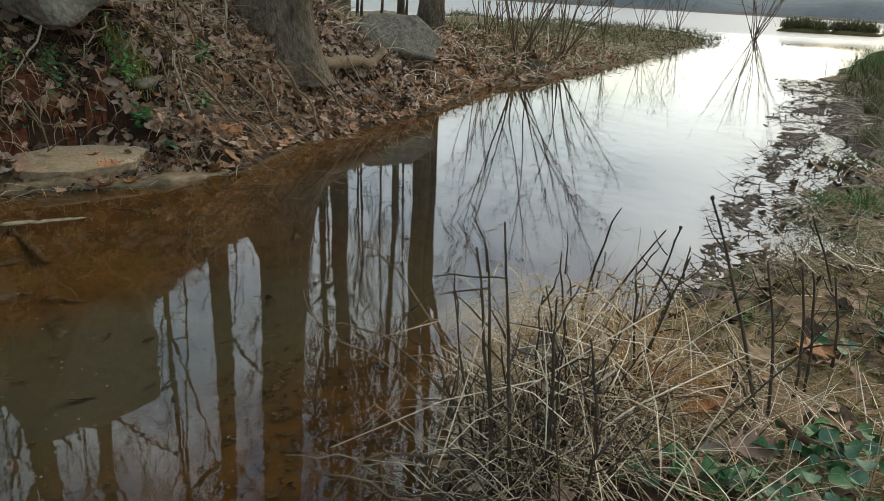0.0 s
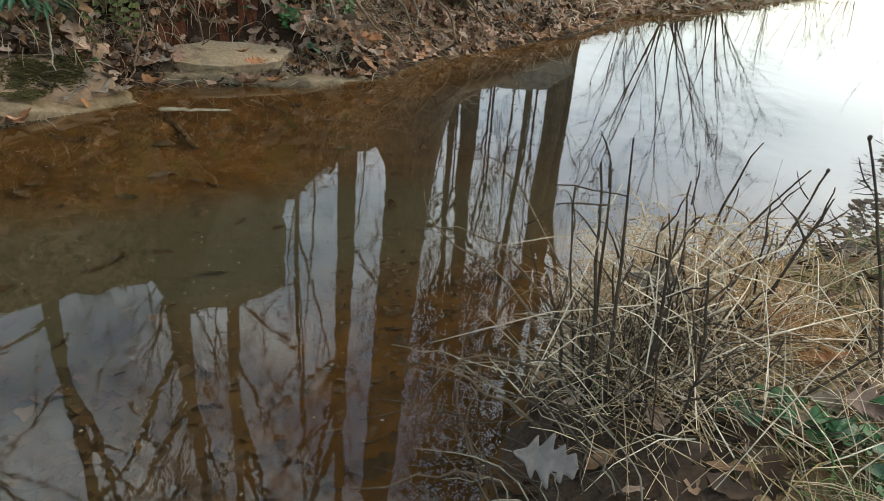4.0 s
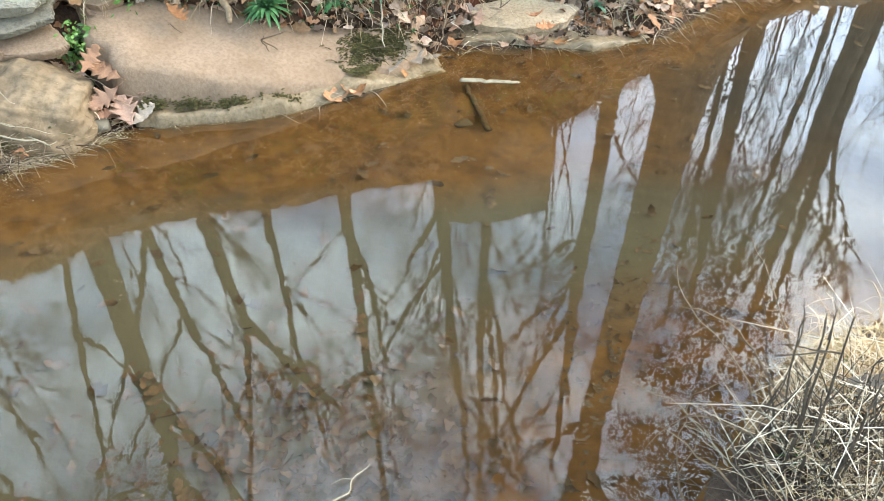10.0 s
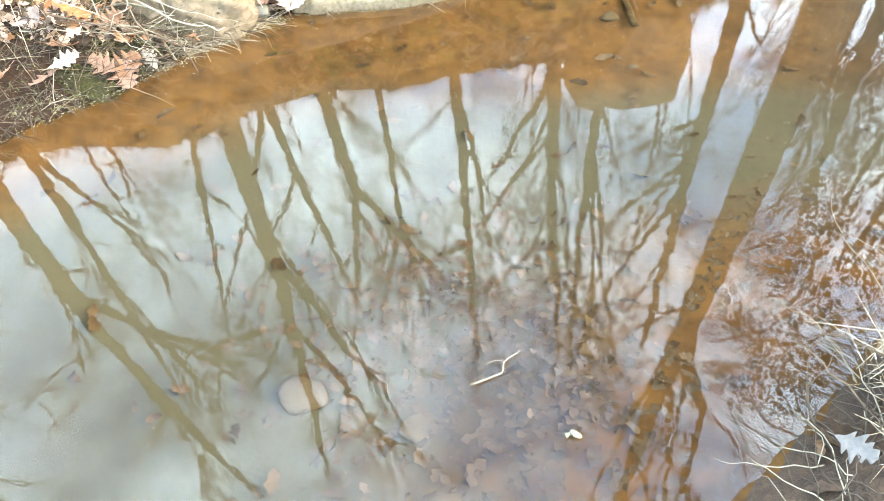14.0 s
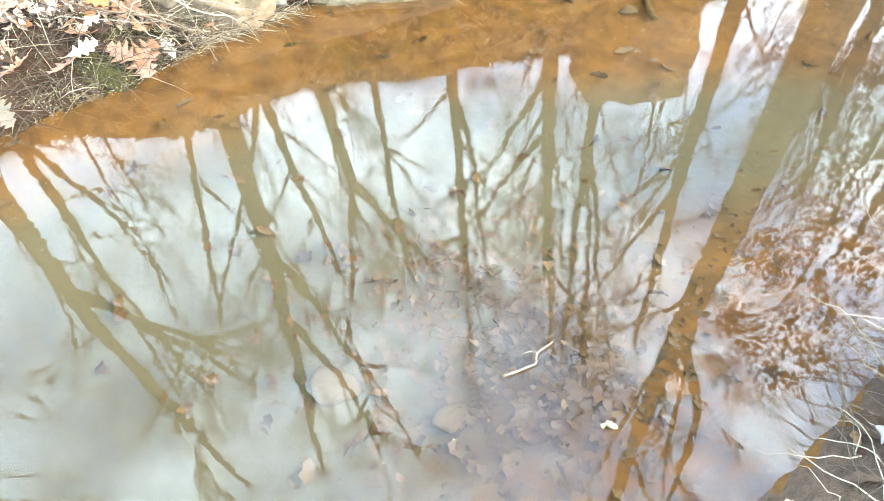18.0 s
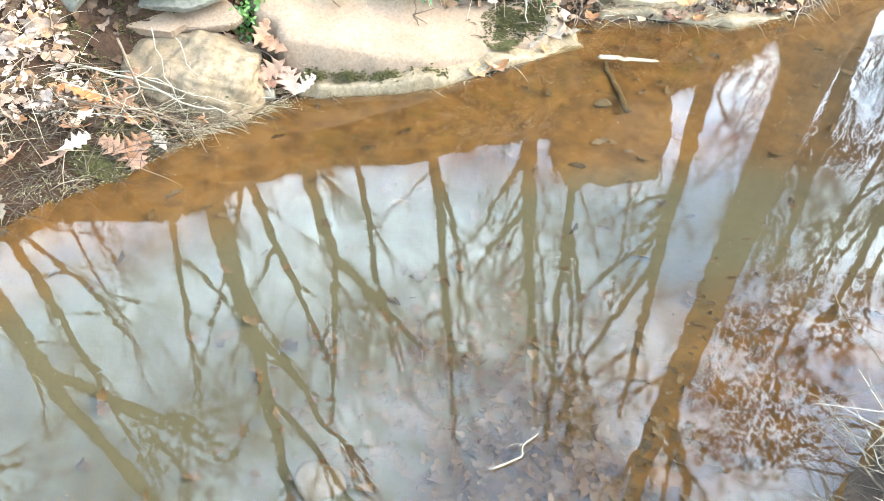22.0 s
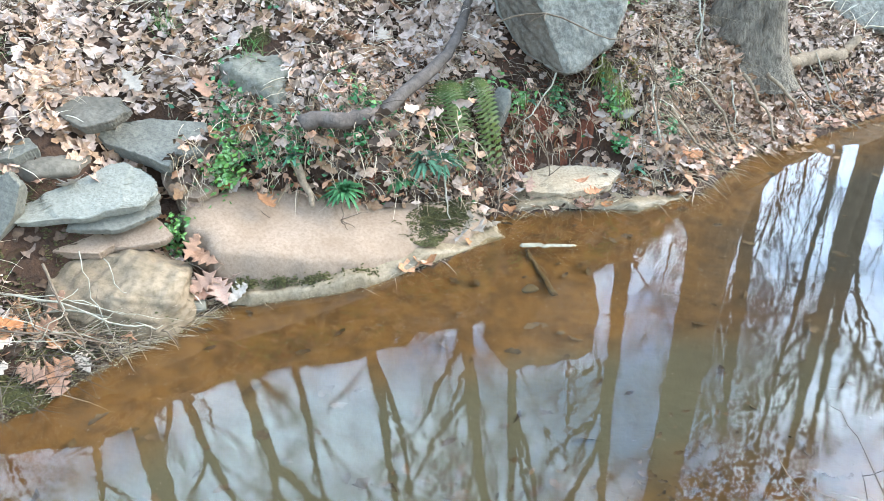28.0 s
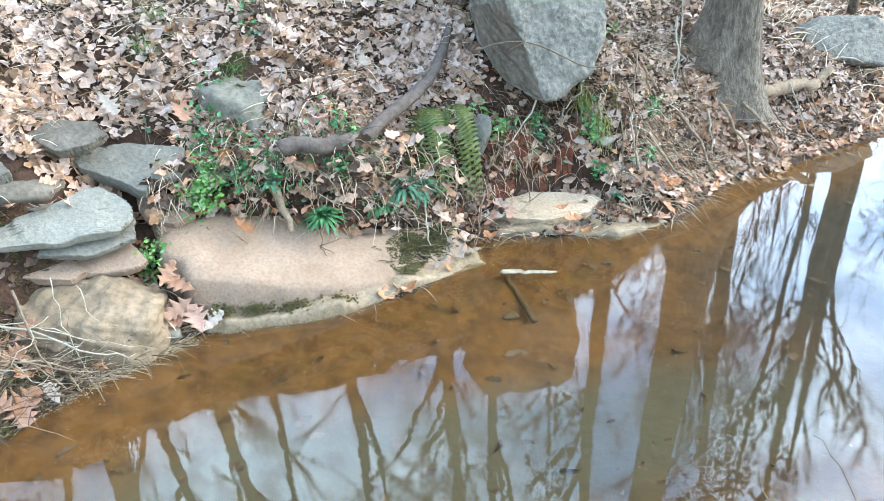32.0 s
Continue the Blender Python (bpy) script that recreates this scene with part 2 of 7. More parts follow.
DARK_LEAF = material("dark leaf", (0.06187, 0.03488, 0.0189), (0.1155, 0.06975, 0.0378), 12, 0.8, 0.3, (0.033, 0.02092, 0.0108), 60, vary=0.5, island=True, dist=0.004)
SUNK_WOOD = material("waterlogged wood", (0.07, 0.042, 0.015), (0.095, 0.06, 0.022), 12, 0.9, 0.2, None, 60)
BLUISH = material("bluish green leaf", (0.05, 0.13, 0.06), (0.10, 0.20, 0.11), 12, 0.5, 0.2, (0.03, 0.08, 0.03), 50, vary=0.3, island=True)

PALE_LITTER = material("bleached leaf", (0.3044, 0.2122, 0.1493), (0.3901, 0.2792, 0.2035), 12, 0.75, 0.3, (0.2027, 0.1342, 0.0924), 60, vary=0.25, island=True, dist=0.004)
RUST_LITTER = material("rust litter", (0.357, 0.162, 0.072), (0.504, 0.275, 0.144), 12, 0.75, 0.3, (0.21, 0.095, 0.04), 60, vary=0.4, island=True, dist=0.004)
DULL_STRAW = material("dull straw", (0.3224, 0.237, 0.137), (0.4784, 0.363, 0.22), 10, 0.85, 0.1, (0.1976, 0.135, 0.076), 60, vary=0.45, island=True)
RUST_STRAW = material("rust straw", (0.506, 0.276, 0.092), (0.713, 0.437, 0.1725), 10, 0.8, 0.1, (0.276, 0.138, 0.0575), 60, vary=0.35, island=True)
MAT_STRAW = material("matted straw", (0.64, 0.46, 0.225), (0.82, 0.62, 0.35), 10, 0.85, 0.1, (0.39, 0.25, 0.11), 60, vary=0.4, island=True)
DRY_TAN = material("dry tan leaf", (0.306, 0.221, 0.136), (0.408, 0.306, 0.204), 12, 0.75, 0.3, (0.2125, 0.136, 0.0765), 60, vary=0.25, dist=0.004)

# still water, clear enough to see the silt
WATER = bpy.data.materials.new("water")
WATER.use_nodes = True
_n, _l = WATER.node_tree.nodes, WATER.node_tree.links
_b = _n["Principled BSDF"]
_b.inputs["Base Color"].default_value = (0.93, 0.90, 0.74, 1)
_b.inputs["Roughness"].default_value = 0.0
# wind ruffles the open lake, the creek lies still
_po, _sp, _rg = _n.new("ShaderNodeNewGeometry"), _n.new("ShaderNodeSeparateXYZ"), _n.new("ShaderNodeMapRange")
_rg.inputs["From Min"].default_value, _rg.inputs["From Max"].default_value = 21.0, 34.0
_rg.inputs["To Min"].default_value, _rg.inputs["To Max"].default_value = 0.0, 0.38
_l.new(_po.outputs["Position"], _sp.inputs["Vector"])
_l.new(_sp.outputs["Y"], _rg.inputs["Value"])
_l.new(_rg.outputs["Result"], _b.inputs["Roughness"])
_b.inputs["IOR"].default_value = 1.6
_b.inputs["Transmission Weight"].default_value = 1.0
_co, _w, _bp = _n.new("ShaderNodeTexCoord"), _n.new("ShaderNodeTexNoise"), _n.new("ShaderNodeBump")
_w.inputs["Scale"].default_value, _w.inputs["Detail"].default_value = 17.0, 3.0
_bp.inputs["Strength"].default_value, _bp.inputs["Distance"].default_value = 0.06, 0.003
_l.new(_co.outputs["Object"], _w.inputs["Vector"])
_l.new(_w.outputs["Fac"], _bp.inputs["Height"])
_l.new(_bp.outputs["Normal"], _b.inputs["Normal"])

# ---- helpers for meshes ----
def part(name, bm, mat, parent=None, label="", smooth=True):
    """Links a bmesh as one mesh object under a thing or part."""
    me = bpy.data.meshes.new(name)
    bm.to_mesh(me)
    bm.free()
    return link(name, me, mat, parent, label, smooth)


def link(name, me, mat, parent=None, label="", smooth=True):
    for m in (mat if isinstance(mat, (list, tuple)) else [mat]):
        me.materials.append(m)
    if smooth:
        me.polygons.foreach_set("use_smooth", [True] * len(me.polygons))
    ob = new(name, me)
    if parent is not None:
        ob.parent = parent
    if label:
        ob["label"] = label
    return ob


def mesh(name, verts, faces):
    me = bpy.data.meshes.new(name)
    me.from_pydata([tuple(v) for v in verts], [], faces)
    me.update()
    return me


def base(name, at=(0, 0, 0), turn=(0, 0, 0)):
    e = new(name)
    e.matrix_world = pose(*at, *turn)
    return e


# ---- the ground: one sheet, creek bed and both banks ----
FAR_SHORE = [(-2.9, -9), (-2.62, -3), (-2.47, -1), (-2.41, 0.24), (-2.38, 0.48), (-2.31, 0.74), (-2.29, 1.08), (-2.24, 1.38), (-2.09, 1.59),
             (-1.78, 1.88), (-1.57, 2.18), (-1.50, 2.43), (-1.50, 2.55), (-1.60, 2.68), (-1.44, 2.84), (-0.95, 3.16), (-0.71, 3.46),
             (-0.57, 4.16), (-0.30, 4.56), (-0.02, 5.1), (0.20, 5.47), (0.65, 6.96), (1.78, 8.74), (3.0, 10.9), (5.25, 15.0), (8.3, 20.6),
             (9.4, 22.6), (8.6, 25.0), (4, 26), (-6, 28), (-40, 40), (-300, 130)]
NEAR_SHORE = [(-1.6, -9), (-1.2, -3), (-0.85, -1.0), (-0.55, -0.35), (-0.2, 0.2), (0.07, 0.72), (0.14, 1.05), (0.17, 1.3), (0.22, 1.56),
              (0.36, 1.80), (0.84, 2.06), (1.19, 2.44), (1.62, 3.2), (2.2, 4.1), (3.1, 5.4), (4.4, 7.7), (5.75, 10.4), (9.5, 16.2), (17.5, 27.5), (60, 55), (300, 120)]
SLAB_FOOT = np.array([(-2.2, 1.45), (-2.0, 1.6), (-1.6, 2.1), (-1.42, 2.6), (-1.58, 2.66), (-1.75, 2.5), (-1.93, 2.26), (-2.15, 2.09), (-2.40, 1.88), (-2.5, 1.62), (-2.38, 1.5)])
LEDGE_FOOT = np.array([(-1.6, 2.78), (-1.3, 2.95), (-0.9, 3.1), (-0.65, 3.45), (-0.85, 3.5), (-1.08, 3.42), (-1.33, 3.38), (-1.58, 3.08)])
_pf, _pn = np.array(FAR_SHORE, float), np.array(NEAR_SHORE, float)
_poly = np.vstack([_pf, [(-300, 245), (300, 260)], _pn[::-1]])


def seg_dist(x, y, p):
    best = np.full(x.shape, 1e9)
    for (ax, ay), (bx, by) in zip(p[:-1], p[1:]):
        ux, uy = bx - ax, by - ay
        k = np.clip(((x - ax) * ux + (y - ay) * uy) / (ux * ux + uy * uy), 0, 1)
        best = np.minimum(best, np.hypot(x - ax - k * ux, y - ay - k * uy))
    return best


def inside(x, y, p):
    r = np.zeros(x.shape, bool)
    for (ax, ay), (bx, by) in zip(p, np.roll(p, -1, axis=0)):
        if ay != by:
            r ^= ((ay > y) != (by > y)) & (x < (bx - ax) * (y - ay) / (by - ay) + ax)
    return r


_rng = np.random.default_rng(4)
_waves = [(_rng.uniform(0, 6.28), _rng.uniform(0, 6.28), 2 ** (i / 2.5) * 0.9) for i in range(16)]


def rough(x, y):
    """Uneven ground, from a few crossing waves."""
    r = np.zeros(np.shape(x))
    for a, p, k in _waves:
        r = r + np.sin((x * np.cos(a) + y * np.sin(a)) * k * 2.2 + p + 1.3 * np.sin((y * np.cos(a) - x * np.sin(a)) * k * 1.7 + p)) / k ** 0.9
    return r


def height(x, y):
    x, y = np.atleast_1d(np.asarray(x, float)), np.atleast_1d(np.asarray(y, float))
    df, dn, wet = seg_dist(x, y, _pf), seg_dist(x, y, _pn), inside(x, y, _poly)
    r = rough(x, y)
    steep = np.interp(y, [-3, 0.3, 0.9, 1.3, 2.0, 4.2, 4.7, 5.3, 7, 11, 16], [0.75, 0.62, 0.80, 0.97, 1.0, 1.0, 0.88, 0.68, 0.48, 0.30, 0.22])
    hf = np.interp(df, [0, 0.06, 0.3, 0.40, 0.6, 1.0, 1.6, 2.5, 4, 9, 30], [0, 0.035, 0.24, 0.48, 0.70, 1.08, 1.45, 1.72, 1.95, 2.4, 3.2])
    steep = steep * (1 + np.interp(y, [2.6, 3.4, 4.3, 5.0], [0, 0.2, 0.2, 0]) * np.clip((df - 0.7) / 0.8, 0, 1))
    hf = hf * steep * np.interp(y, [6, 14], [1, 0.5]) + r * 0.035 * np.clip(df * 3, 0, 1)
    # hollows under the slate and the big rock
    hf = hf - 0.20 * np.exp(-((x + 2.66) / 0.20) ** 2 - ((y - 1.68) / 0.17) ** 2) - 0.07 * np.exp(-((x + 2.80) / 0.13) ** 2 - ((y - 1.54) / 0.12) ** 2)
    hf = hf - 0.20 * np.exp(-((x + 2.60) / 0.15) ** 2 - ((y - 1.14) / 0.2) ** 2) - 0.19 * np.exp(-((x + 1.48) / 0.20) ** 2 - ((y - 3.41) / 0.13) ** 2)
    hf = np.maximum(hf, 0.03 * np.clip(df * 20, 0, 1))
    low = np.interp(y, [7, 11], [0, 1])
    hf = hf * (1 - low) + low * np.minimum(hf, 0.35 + 0.03 * r)
    for ring in (SLAB_FOOT, LEDGE_FOOT):
        hf = np.where(inside(x, y, ring), np.minimum(hf, 0.0 + 0.25 * np.clip(df - 0.1, 0, 1)), hf)
    hn = np.interp(dn, [0, 0.04, 0.2, 0.6, 2, 6, 30], [0, 0.03, 0.09, 0.12, 0.2, 0.45, 1.0]) + r * 0.02 * np.clip(dn * 3, 0, 1)
    # the near bank runs out flat and wet towards the lake, with puddles
    low = np.interp(y, [1.9, 2.7], [0, 1])
    hn = hn * (1 - low) + low * (np.interp(dn, [0, 0.25, 0.55, 0.9, 2, 6, 30], [0, 0.010, 0.045, 0.11, 0.2, 0.45, 1.0]) + r * np.interp(dn, [0, 0.5, 1], [0.012, 0.016, 0.02]))
    d = np.minimum(df, dn * 0.8)
    bed = -np.interp(d, [0, 0.05, 0.3, 0.7, 1.5, 5, 40], [0, 0.03, 0.09, 0.2, 0.28, 0.5, 1.5]) + r * 0.012 * np.clip(d * 4, 0, 1)
    far_side = np.hypot(x, y) > 200
    hf = np.where(far_side & (y > 150), 2.0, hf)
    return np.where(wet, np.minimum(bed, -0.006), np.where(df < dn, hf, hn))


def hz(x, y):
    return float(height(x, y)[0])


def axis(lo, hi, step, far, grow=1.22):
    a = list(np.arange(lo, hi + step / 2, step))
    s = step
    while a[-1] < far:
        s *= grow
        a.append(a[-1] + s)
    s = step
    while a[0] > -far:
        s *= grow
        a.insert(0, a[0] - s)
    return np.array(a)


_gx, _gy = axis(-4.2, 2.6, 0.03, 900), axis(-0.8, 6.5, 0.03, 900)
_X, _Y = np.meshgrid(_gx, _gy)
_Z = height(_X, _Y)
_nx, _ny = len(_gx), len(_gy)
_i = (np.arange(_ny - 1)[:, None] * _nx + np.arange(_nx - 1)[None, :]).ravel()
_me = mesh("ground", np.c_[_X.ravel(), _Y.ravel(), _Z.ravel()], np.c_[_i, _i + 1, _i + 1 + _nx, _i + _nx].tolist())
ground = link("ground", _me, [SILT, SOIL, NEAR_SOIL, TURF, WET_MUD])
_cx, _cy, _cz = (a[:-1, :-1].ravel() for a in (_X, _Y, _Z))
_zone = np.where(_cz < 0.0, 0, np.where(seg_dist(_cx, _cy, _pf) < seg_dist(_cx, _cy, _pn), 1, 2))
_zone = np.where((_cz > 0) & (np.hypot(_cx, _cy) > 9.0) , 3, _zone)
_dn = seg_dist(_cx, _cy, _pn)
_zone = np.where((_zone == 2) & (_cy > 1.7) & (_dn < 0.14 + 0.05 * _cy + 0.08 * rough(_cx * 1.5, _cy * 1.5)), 4, _zone)
_zone = np.where((_zone == 2) & (np.hypot(_cx - 0.20, (_cy - 0.85) * 0.8) < 0.34 + 0.04 * rough(_cx * 4, _cy * 4)), 4, _zone)
_me.polygons.foreach_set("material_index", _zone.astype(np.int32))
# where the water's light loss is painted on the bed
_murk = _me.attributes.new("mud", "FLOAT", "POINT")
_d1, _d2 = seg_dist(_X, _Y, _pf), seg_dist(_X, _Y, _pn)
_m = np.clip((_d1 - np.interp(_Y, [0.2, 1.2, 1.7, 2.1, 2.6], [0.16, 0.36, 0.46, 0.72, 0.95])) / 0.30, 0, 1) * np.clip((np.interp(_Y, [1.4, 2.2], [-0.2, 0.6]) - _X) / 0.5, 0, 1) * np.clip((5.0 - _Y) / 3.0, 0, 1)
_murk.data.foreach_set("value", _m.ravel().astype(np.float32))
_deep_murk = _me.attributes.new("deep", "FLOAT", "POINT")
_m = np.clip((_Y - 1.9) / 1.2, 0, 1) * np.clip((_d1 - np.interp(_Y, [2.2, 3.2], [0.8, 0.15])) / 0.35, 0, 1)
_deep_murk.data.foreach_set("value", _m.ravel().astype(np.float32))
tagged(ground, "leaf-strewn earth banks and orange silt creek bed", "ground", kind="structure")

water = link("water", mesh("water", [(-900, -900, 0), (900, -900, 0), (900, 900, 0), (-900, 900, 0)], [(0, 1, 2, 3)]), WATER)
water.visible_shadow = False
tagged(water, "still brown creek water reflecting bare trees and sky", "water", kind="structure")

# wooded hills beyond the lake
_v, _f = [], []
for i in range(121):
    a = radians(-75 + i * 150 / 120)
    h = 9 + 5 * math.sin(i * 0.21) + 3 * math.sin(i * 0.53 + 1) + random.uniform(-0.8, 0.8)
    _v += [(math.sin(a) * 420, math.cos(a) * 420, -2), (math.sin(a) * 430, math.cos(a) * 430, h), (math.sin(a) * 520, math.cos(a) * 520, h + 6)]
for i in range(120):
    for k in range(2):
        _f.append((i * 3 + k, i * 3 + 3 + k, i * 3 + 4 + k, i * 3 + 1 + k))
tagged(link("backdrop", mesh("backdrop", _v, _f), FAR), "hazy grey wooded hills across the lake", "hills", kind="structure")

# ---- tubes and trees ----
def tube(v, f, pts, radii, sides=8):
    """Adds a tapered tube along pts to the lists v, f."""
    pts = [Vector(p) for p in pts]
    start = len(v)
    ref = Vector((0.3, 0.9, 0.2)).normalized()
    for i, p in enumerate(pts):
        d = (pts[min(i + 1, len(pts) - 1)] - pts[max(i - 1, 0)]).normalized()
        a = d.cross(ref)
        if a.length < 0.1:
            a = d.cross(Vector((1, 0, 0)))
        a.normalize()
        b = d.cross(a)
        for k in range(sides):
            t = 2 * math.pi * k / sides
            v.append(p + (a * math.cos(t) + b * math.sin(t)) * radii[i])
    for i in range(len(pts) - 1):
        for k in range(sides):
            q, r = start + i * sides, (k + 1) % sides
            f.append((q + k, q + r, q + sides + r, q + sides + k))
    f.append(tuple(start + k for k in range(sides))[::-1])
    f.append(tuple(start + (len(pts) - 1) * sides + k for k in range(sides)))


def wander(p, d, length, steps, rnd, wob=0.25, up=0.0):
    pts = [Vector(p)]
    d = Vector(d).normalized()
    for _ in range(steps):
        d = (d + Vector((rnd.gauss(0, wob), rnd.gauss(0, wob), rnd.gauss(0, wob) + up)) * 0.5).normalized()
        pts.append(pts[-1] + d * length / steps)
    return pts


def branch(v, f, tw, p, d, length, r, depth, rnd):
    """A limb that bends upwards, with finer shoots along it."""
    n = 6 if depth > 1 else 4
    pts = wander(p, d, length, n, rnd, 0.20 if depth > 1 else 0.26, 0.10)
    tube(v, f, pts, [r * (1 - 0.78 * i / n) for i in range(n + 1)], 6 if depth > 2 else 4 if depth > 1 else 3)
    if depth == 0:
        return
    for k in range(5 if depth == 3 else 4 if depth == 2 else 3):
        i = rnd.randint(n // 3, n)
        q = pts[i]
        dd = (pts[i] - pts[i - 1]).normalized()
        side = Vector((rnd.gauss(0, 1), rnd.gauss(0, 1), rnd.gauss(0.15, 0.5))).normalized()
        vv, ff = (v, f) if depth > 2 else tw
        branch(vv, ff, tw, q, dd + side * 0.6, length * rnd.uniform(0.36, 0.58), max(r * 0.46, 0.0052), depth - 1, rnd)


def tree(name, foot, mid, top, r, seed, label, limbs=7, depth=3, fork=0.5, wob=0.05, flare=(0.55, 45), ridges=0, leaders=2):
    """A bare tree: trunk from foot over mid to top, limbs, fine twigs."""
    rnd = random.Random(seed)
    foot, mid, top = Vector(foot), Vector(mid), Vector(top)
    e = base(name, foot)
    pts, rad = [], []
    n = 14
    for i in range(n + 1):
        t = i / n
        p = foot.lerp(mid, t * 2) if t < 0.5 else mid.lerp(top, t * 2 - 1)
        w = wob * (top - foot).length * 0.06
        p = p + Vector((rnd.gauss(0, w), rnd.gauss(0, w), 0)) * (1 if 0 < i else 0) * 0.4 - foot
        pts.append(p)
        swell = 1 + flare[0] * math.exp(-t * flare[1])
        rad.append(r * swell * (1 - 0.72 * t ** 1.2))
    v, f = [], []
    if ridges:
        # more rings and sides for the bark plates and buttresses of a stout trunk
        m = 150
        rows = [(foot.lerp(mid, 2 * t) if t < 0.5 else mid.lerp(top, 2 * t - 1)) - foot for t in ((i / m) ** 1.6 for i in range(m + 1))]
        rr = [r * (1 + flare[0] * math.exp(-t * flare[1])) * (1 - 0.72 * t ** 1.2) for t in ((i / m) ** 1.6 for i in range(m + 1))]
        tube(v, f, rows, rr, 72)
        for i in range(m + 1):
            z = rows[i].z
            for k in range(72):
                a = 6.283 * k / 72
                g = abs(math.sin(a * ridges / 2 + 0.9 * math.sin(z * 5 + a * 3) + 0.5 * math.sin(z * 17 + a * 7))) ** 0.6 - 0.6
                g = 0.075 * g + 0.014 * math.sin(z * 60 + a * 11) * math.sin(a * 13 + z * 9) + 0.13 * math.exp(-z / 0.5) * math.sin(a * 4 + 1 + 0.4 * math.sin(a * 3))
                v[i * 72 + k] = rows[i] + (v[i * 72 + k] - rows[i]) * (1 + g)
    else:
        tube(v, f, pts, rad, 12)
    link("trunk", mesh("trunk", v, f), BARK, e)
    for k in range(limbs):
        tw = ([], [])
        a = rnd.uniform(0, 6.28)
        if k < leaders:
            # a second leader that leaves the trunk at a narrow angle
            i = rnd.randint(int(n * 0.42), int(n * 0.68))
            d, size, reach = Vector((math.cos(a) * 0.38, math.sin(a) * 0.38, 1.0)), rad[i] * 0.66, 0.42
        else:
            i = rnd.randint(int(n * fork), n)
            d, size, reach = Vector((math.cos(a) * 0.75, math.sin(a) * 0.75, rnd.uniform(0.6, 1.5))), min(rad[i] * 0.36, 0.034), rnd.uniform(0.15, 0.28)
        v, f = [], []
        branch(v, f, tw, pts[i], d, (top - foot).length * reach, size, depth, rnd)
        limb = link("limb", mesh("limb", v, f), BARK, e)
        if tw[0]:
            tagged(link("twigs", mesh("twigs", *tw), TWIG, limb), kind="stuff")
    return tagged(e, label, "tree", "bare trees on the far bank")


# foot, a point half way, top, radius; the trees stand back on the far bank and show mostly in the water
BARE = "bare grey-brown deciduous tree with leafless branches"
TREES = [  # foot x, y; point at mid height x, y, z; top x, y, z; radius
    ((0.14, 8.9), (0.13, 8.9, 3.6), (0.2, 8.9, 6.8), 0.125),
    ((0.22, 8.95), (0.30, 9.1, 3.6), (0.44, 9.25, 6.4), 0.095),
    ((-1.46, 12.83), (-1.31, 12.85, 4.6), (-1.08, 12.95, 9.6), 0.20),
    ((-3.25, 11.5), (-3.25, 11.45, 8.5), (-3.1, 11.6, 16.0), 0.19),
    ((-4.75, 9.87), (-4.75, 9.87, 9.5), (-4.5, 9.9, 16.5), 0.125),
    ((-6.54, 10.04), (-5.9, 10.4, 10.0), (-5.3, 10.9, 18.0), 0.15),
    ((-7.83, 9.08), (-7.6, 9.25, 10.5), (-7.5, 9.5, 18.5), 0.145),
    ((-10.54, 9.22), (-10.28, 9.5, 12.5), (-10.0, 9.9, 19.0), 0.115),
    ((-8.31, 5.62), (-7.86, 6.18, 8.1), (-6.75, 7.33, 11.2), 0.145),
    ((-11.44, 6.17), (-10.96, 6.98, 10.0), (-10.4, 7.6, 16.0), 0.14),
    ((-7.5, 3.93), (-7.6, 3.85, 8.5), (-7.85, 3.4, 17.0), 0.19),
    ((-12.29, 6.86), (-12.97, 5.2, 12.0), (-13.2, 4.4, 17.0), 0.10),
    ((-7.83, 12.9), (-7.5, 13.06, 11.9), (-7.2, 13.4, 18.0), 0.16),
    ((-8.55, 1.1), (-8.5, 1.05, 7.5), (-8.4, 1.7, 15.5), 0.16),
    ((-12.0, -1.5), (-11.8, -1.8, 8.0), (-11.5, -2.6, 16.0), 0.16),
    ((-13.5, 2.4), (-13.2, 2.6, 9.0), (-13.0, 2.4, 17.0), 0.14),
    ((-2.4, 17.0), (-2.2, 17.2, 8.0), (-2.0, 17.5, 15.0), 0.10),
    ((-9.6, 15.5), (-9.4, 15.6, 10.0), (-9.0, 15.8, 18.0), 0.09),
    ((-5.3, 14.2), (-5.2, 14.2, 9.0), (-5.0, 14.4, 17.0), 0.06),
]
for k, (a, b, c, r) in enumerate(TREES):
    tree("bare_tree", (*a, hz(*a) - 0.15), b, c, r, 20 + k, BARE, limbs=9 if k < 2 else 18 if k == 2 else 14, fork=0.45 if k < 3 else 0.3, leaders=1 if k < 2 else 2)
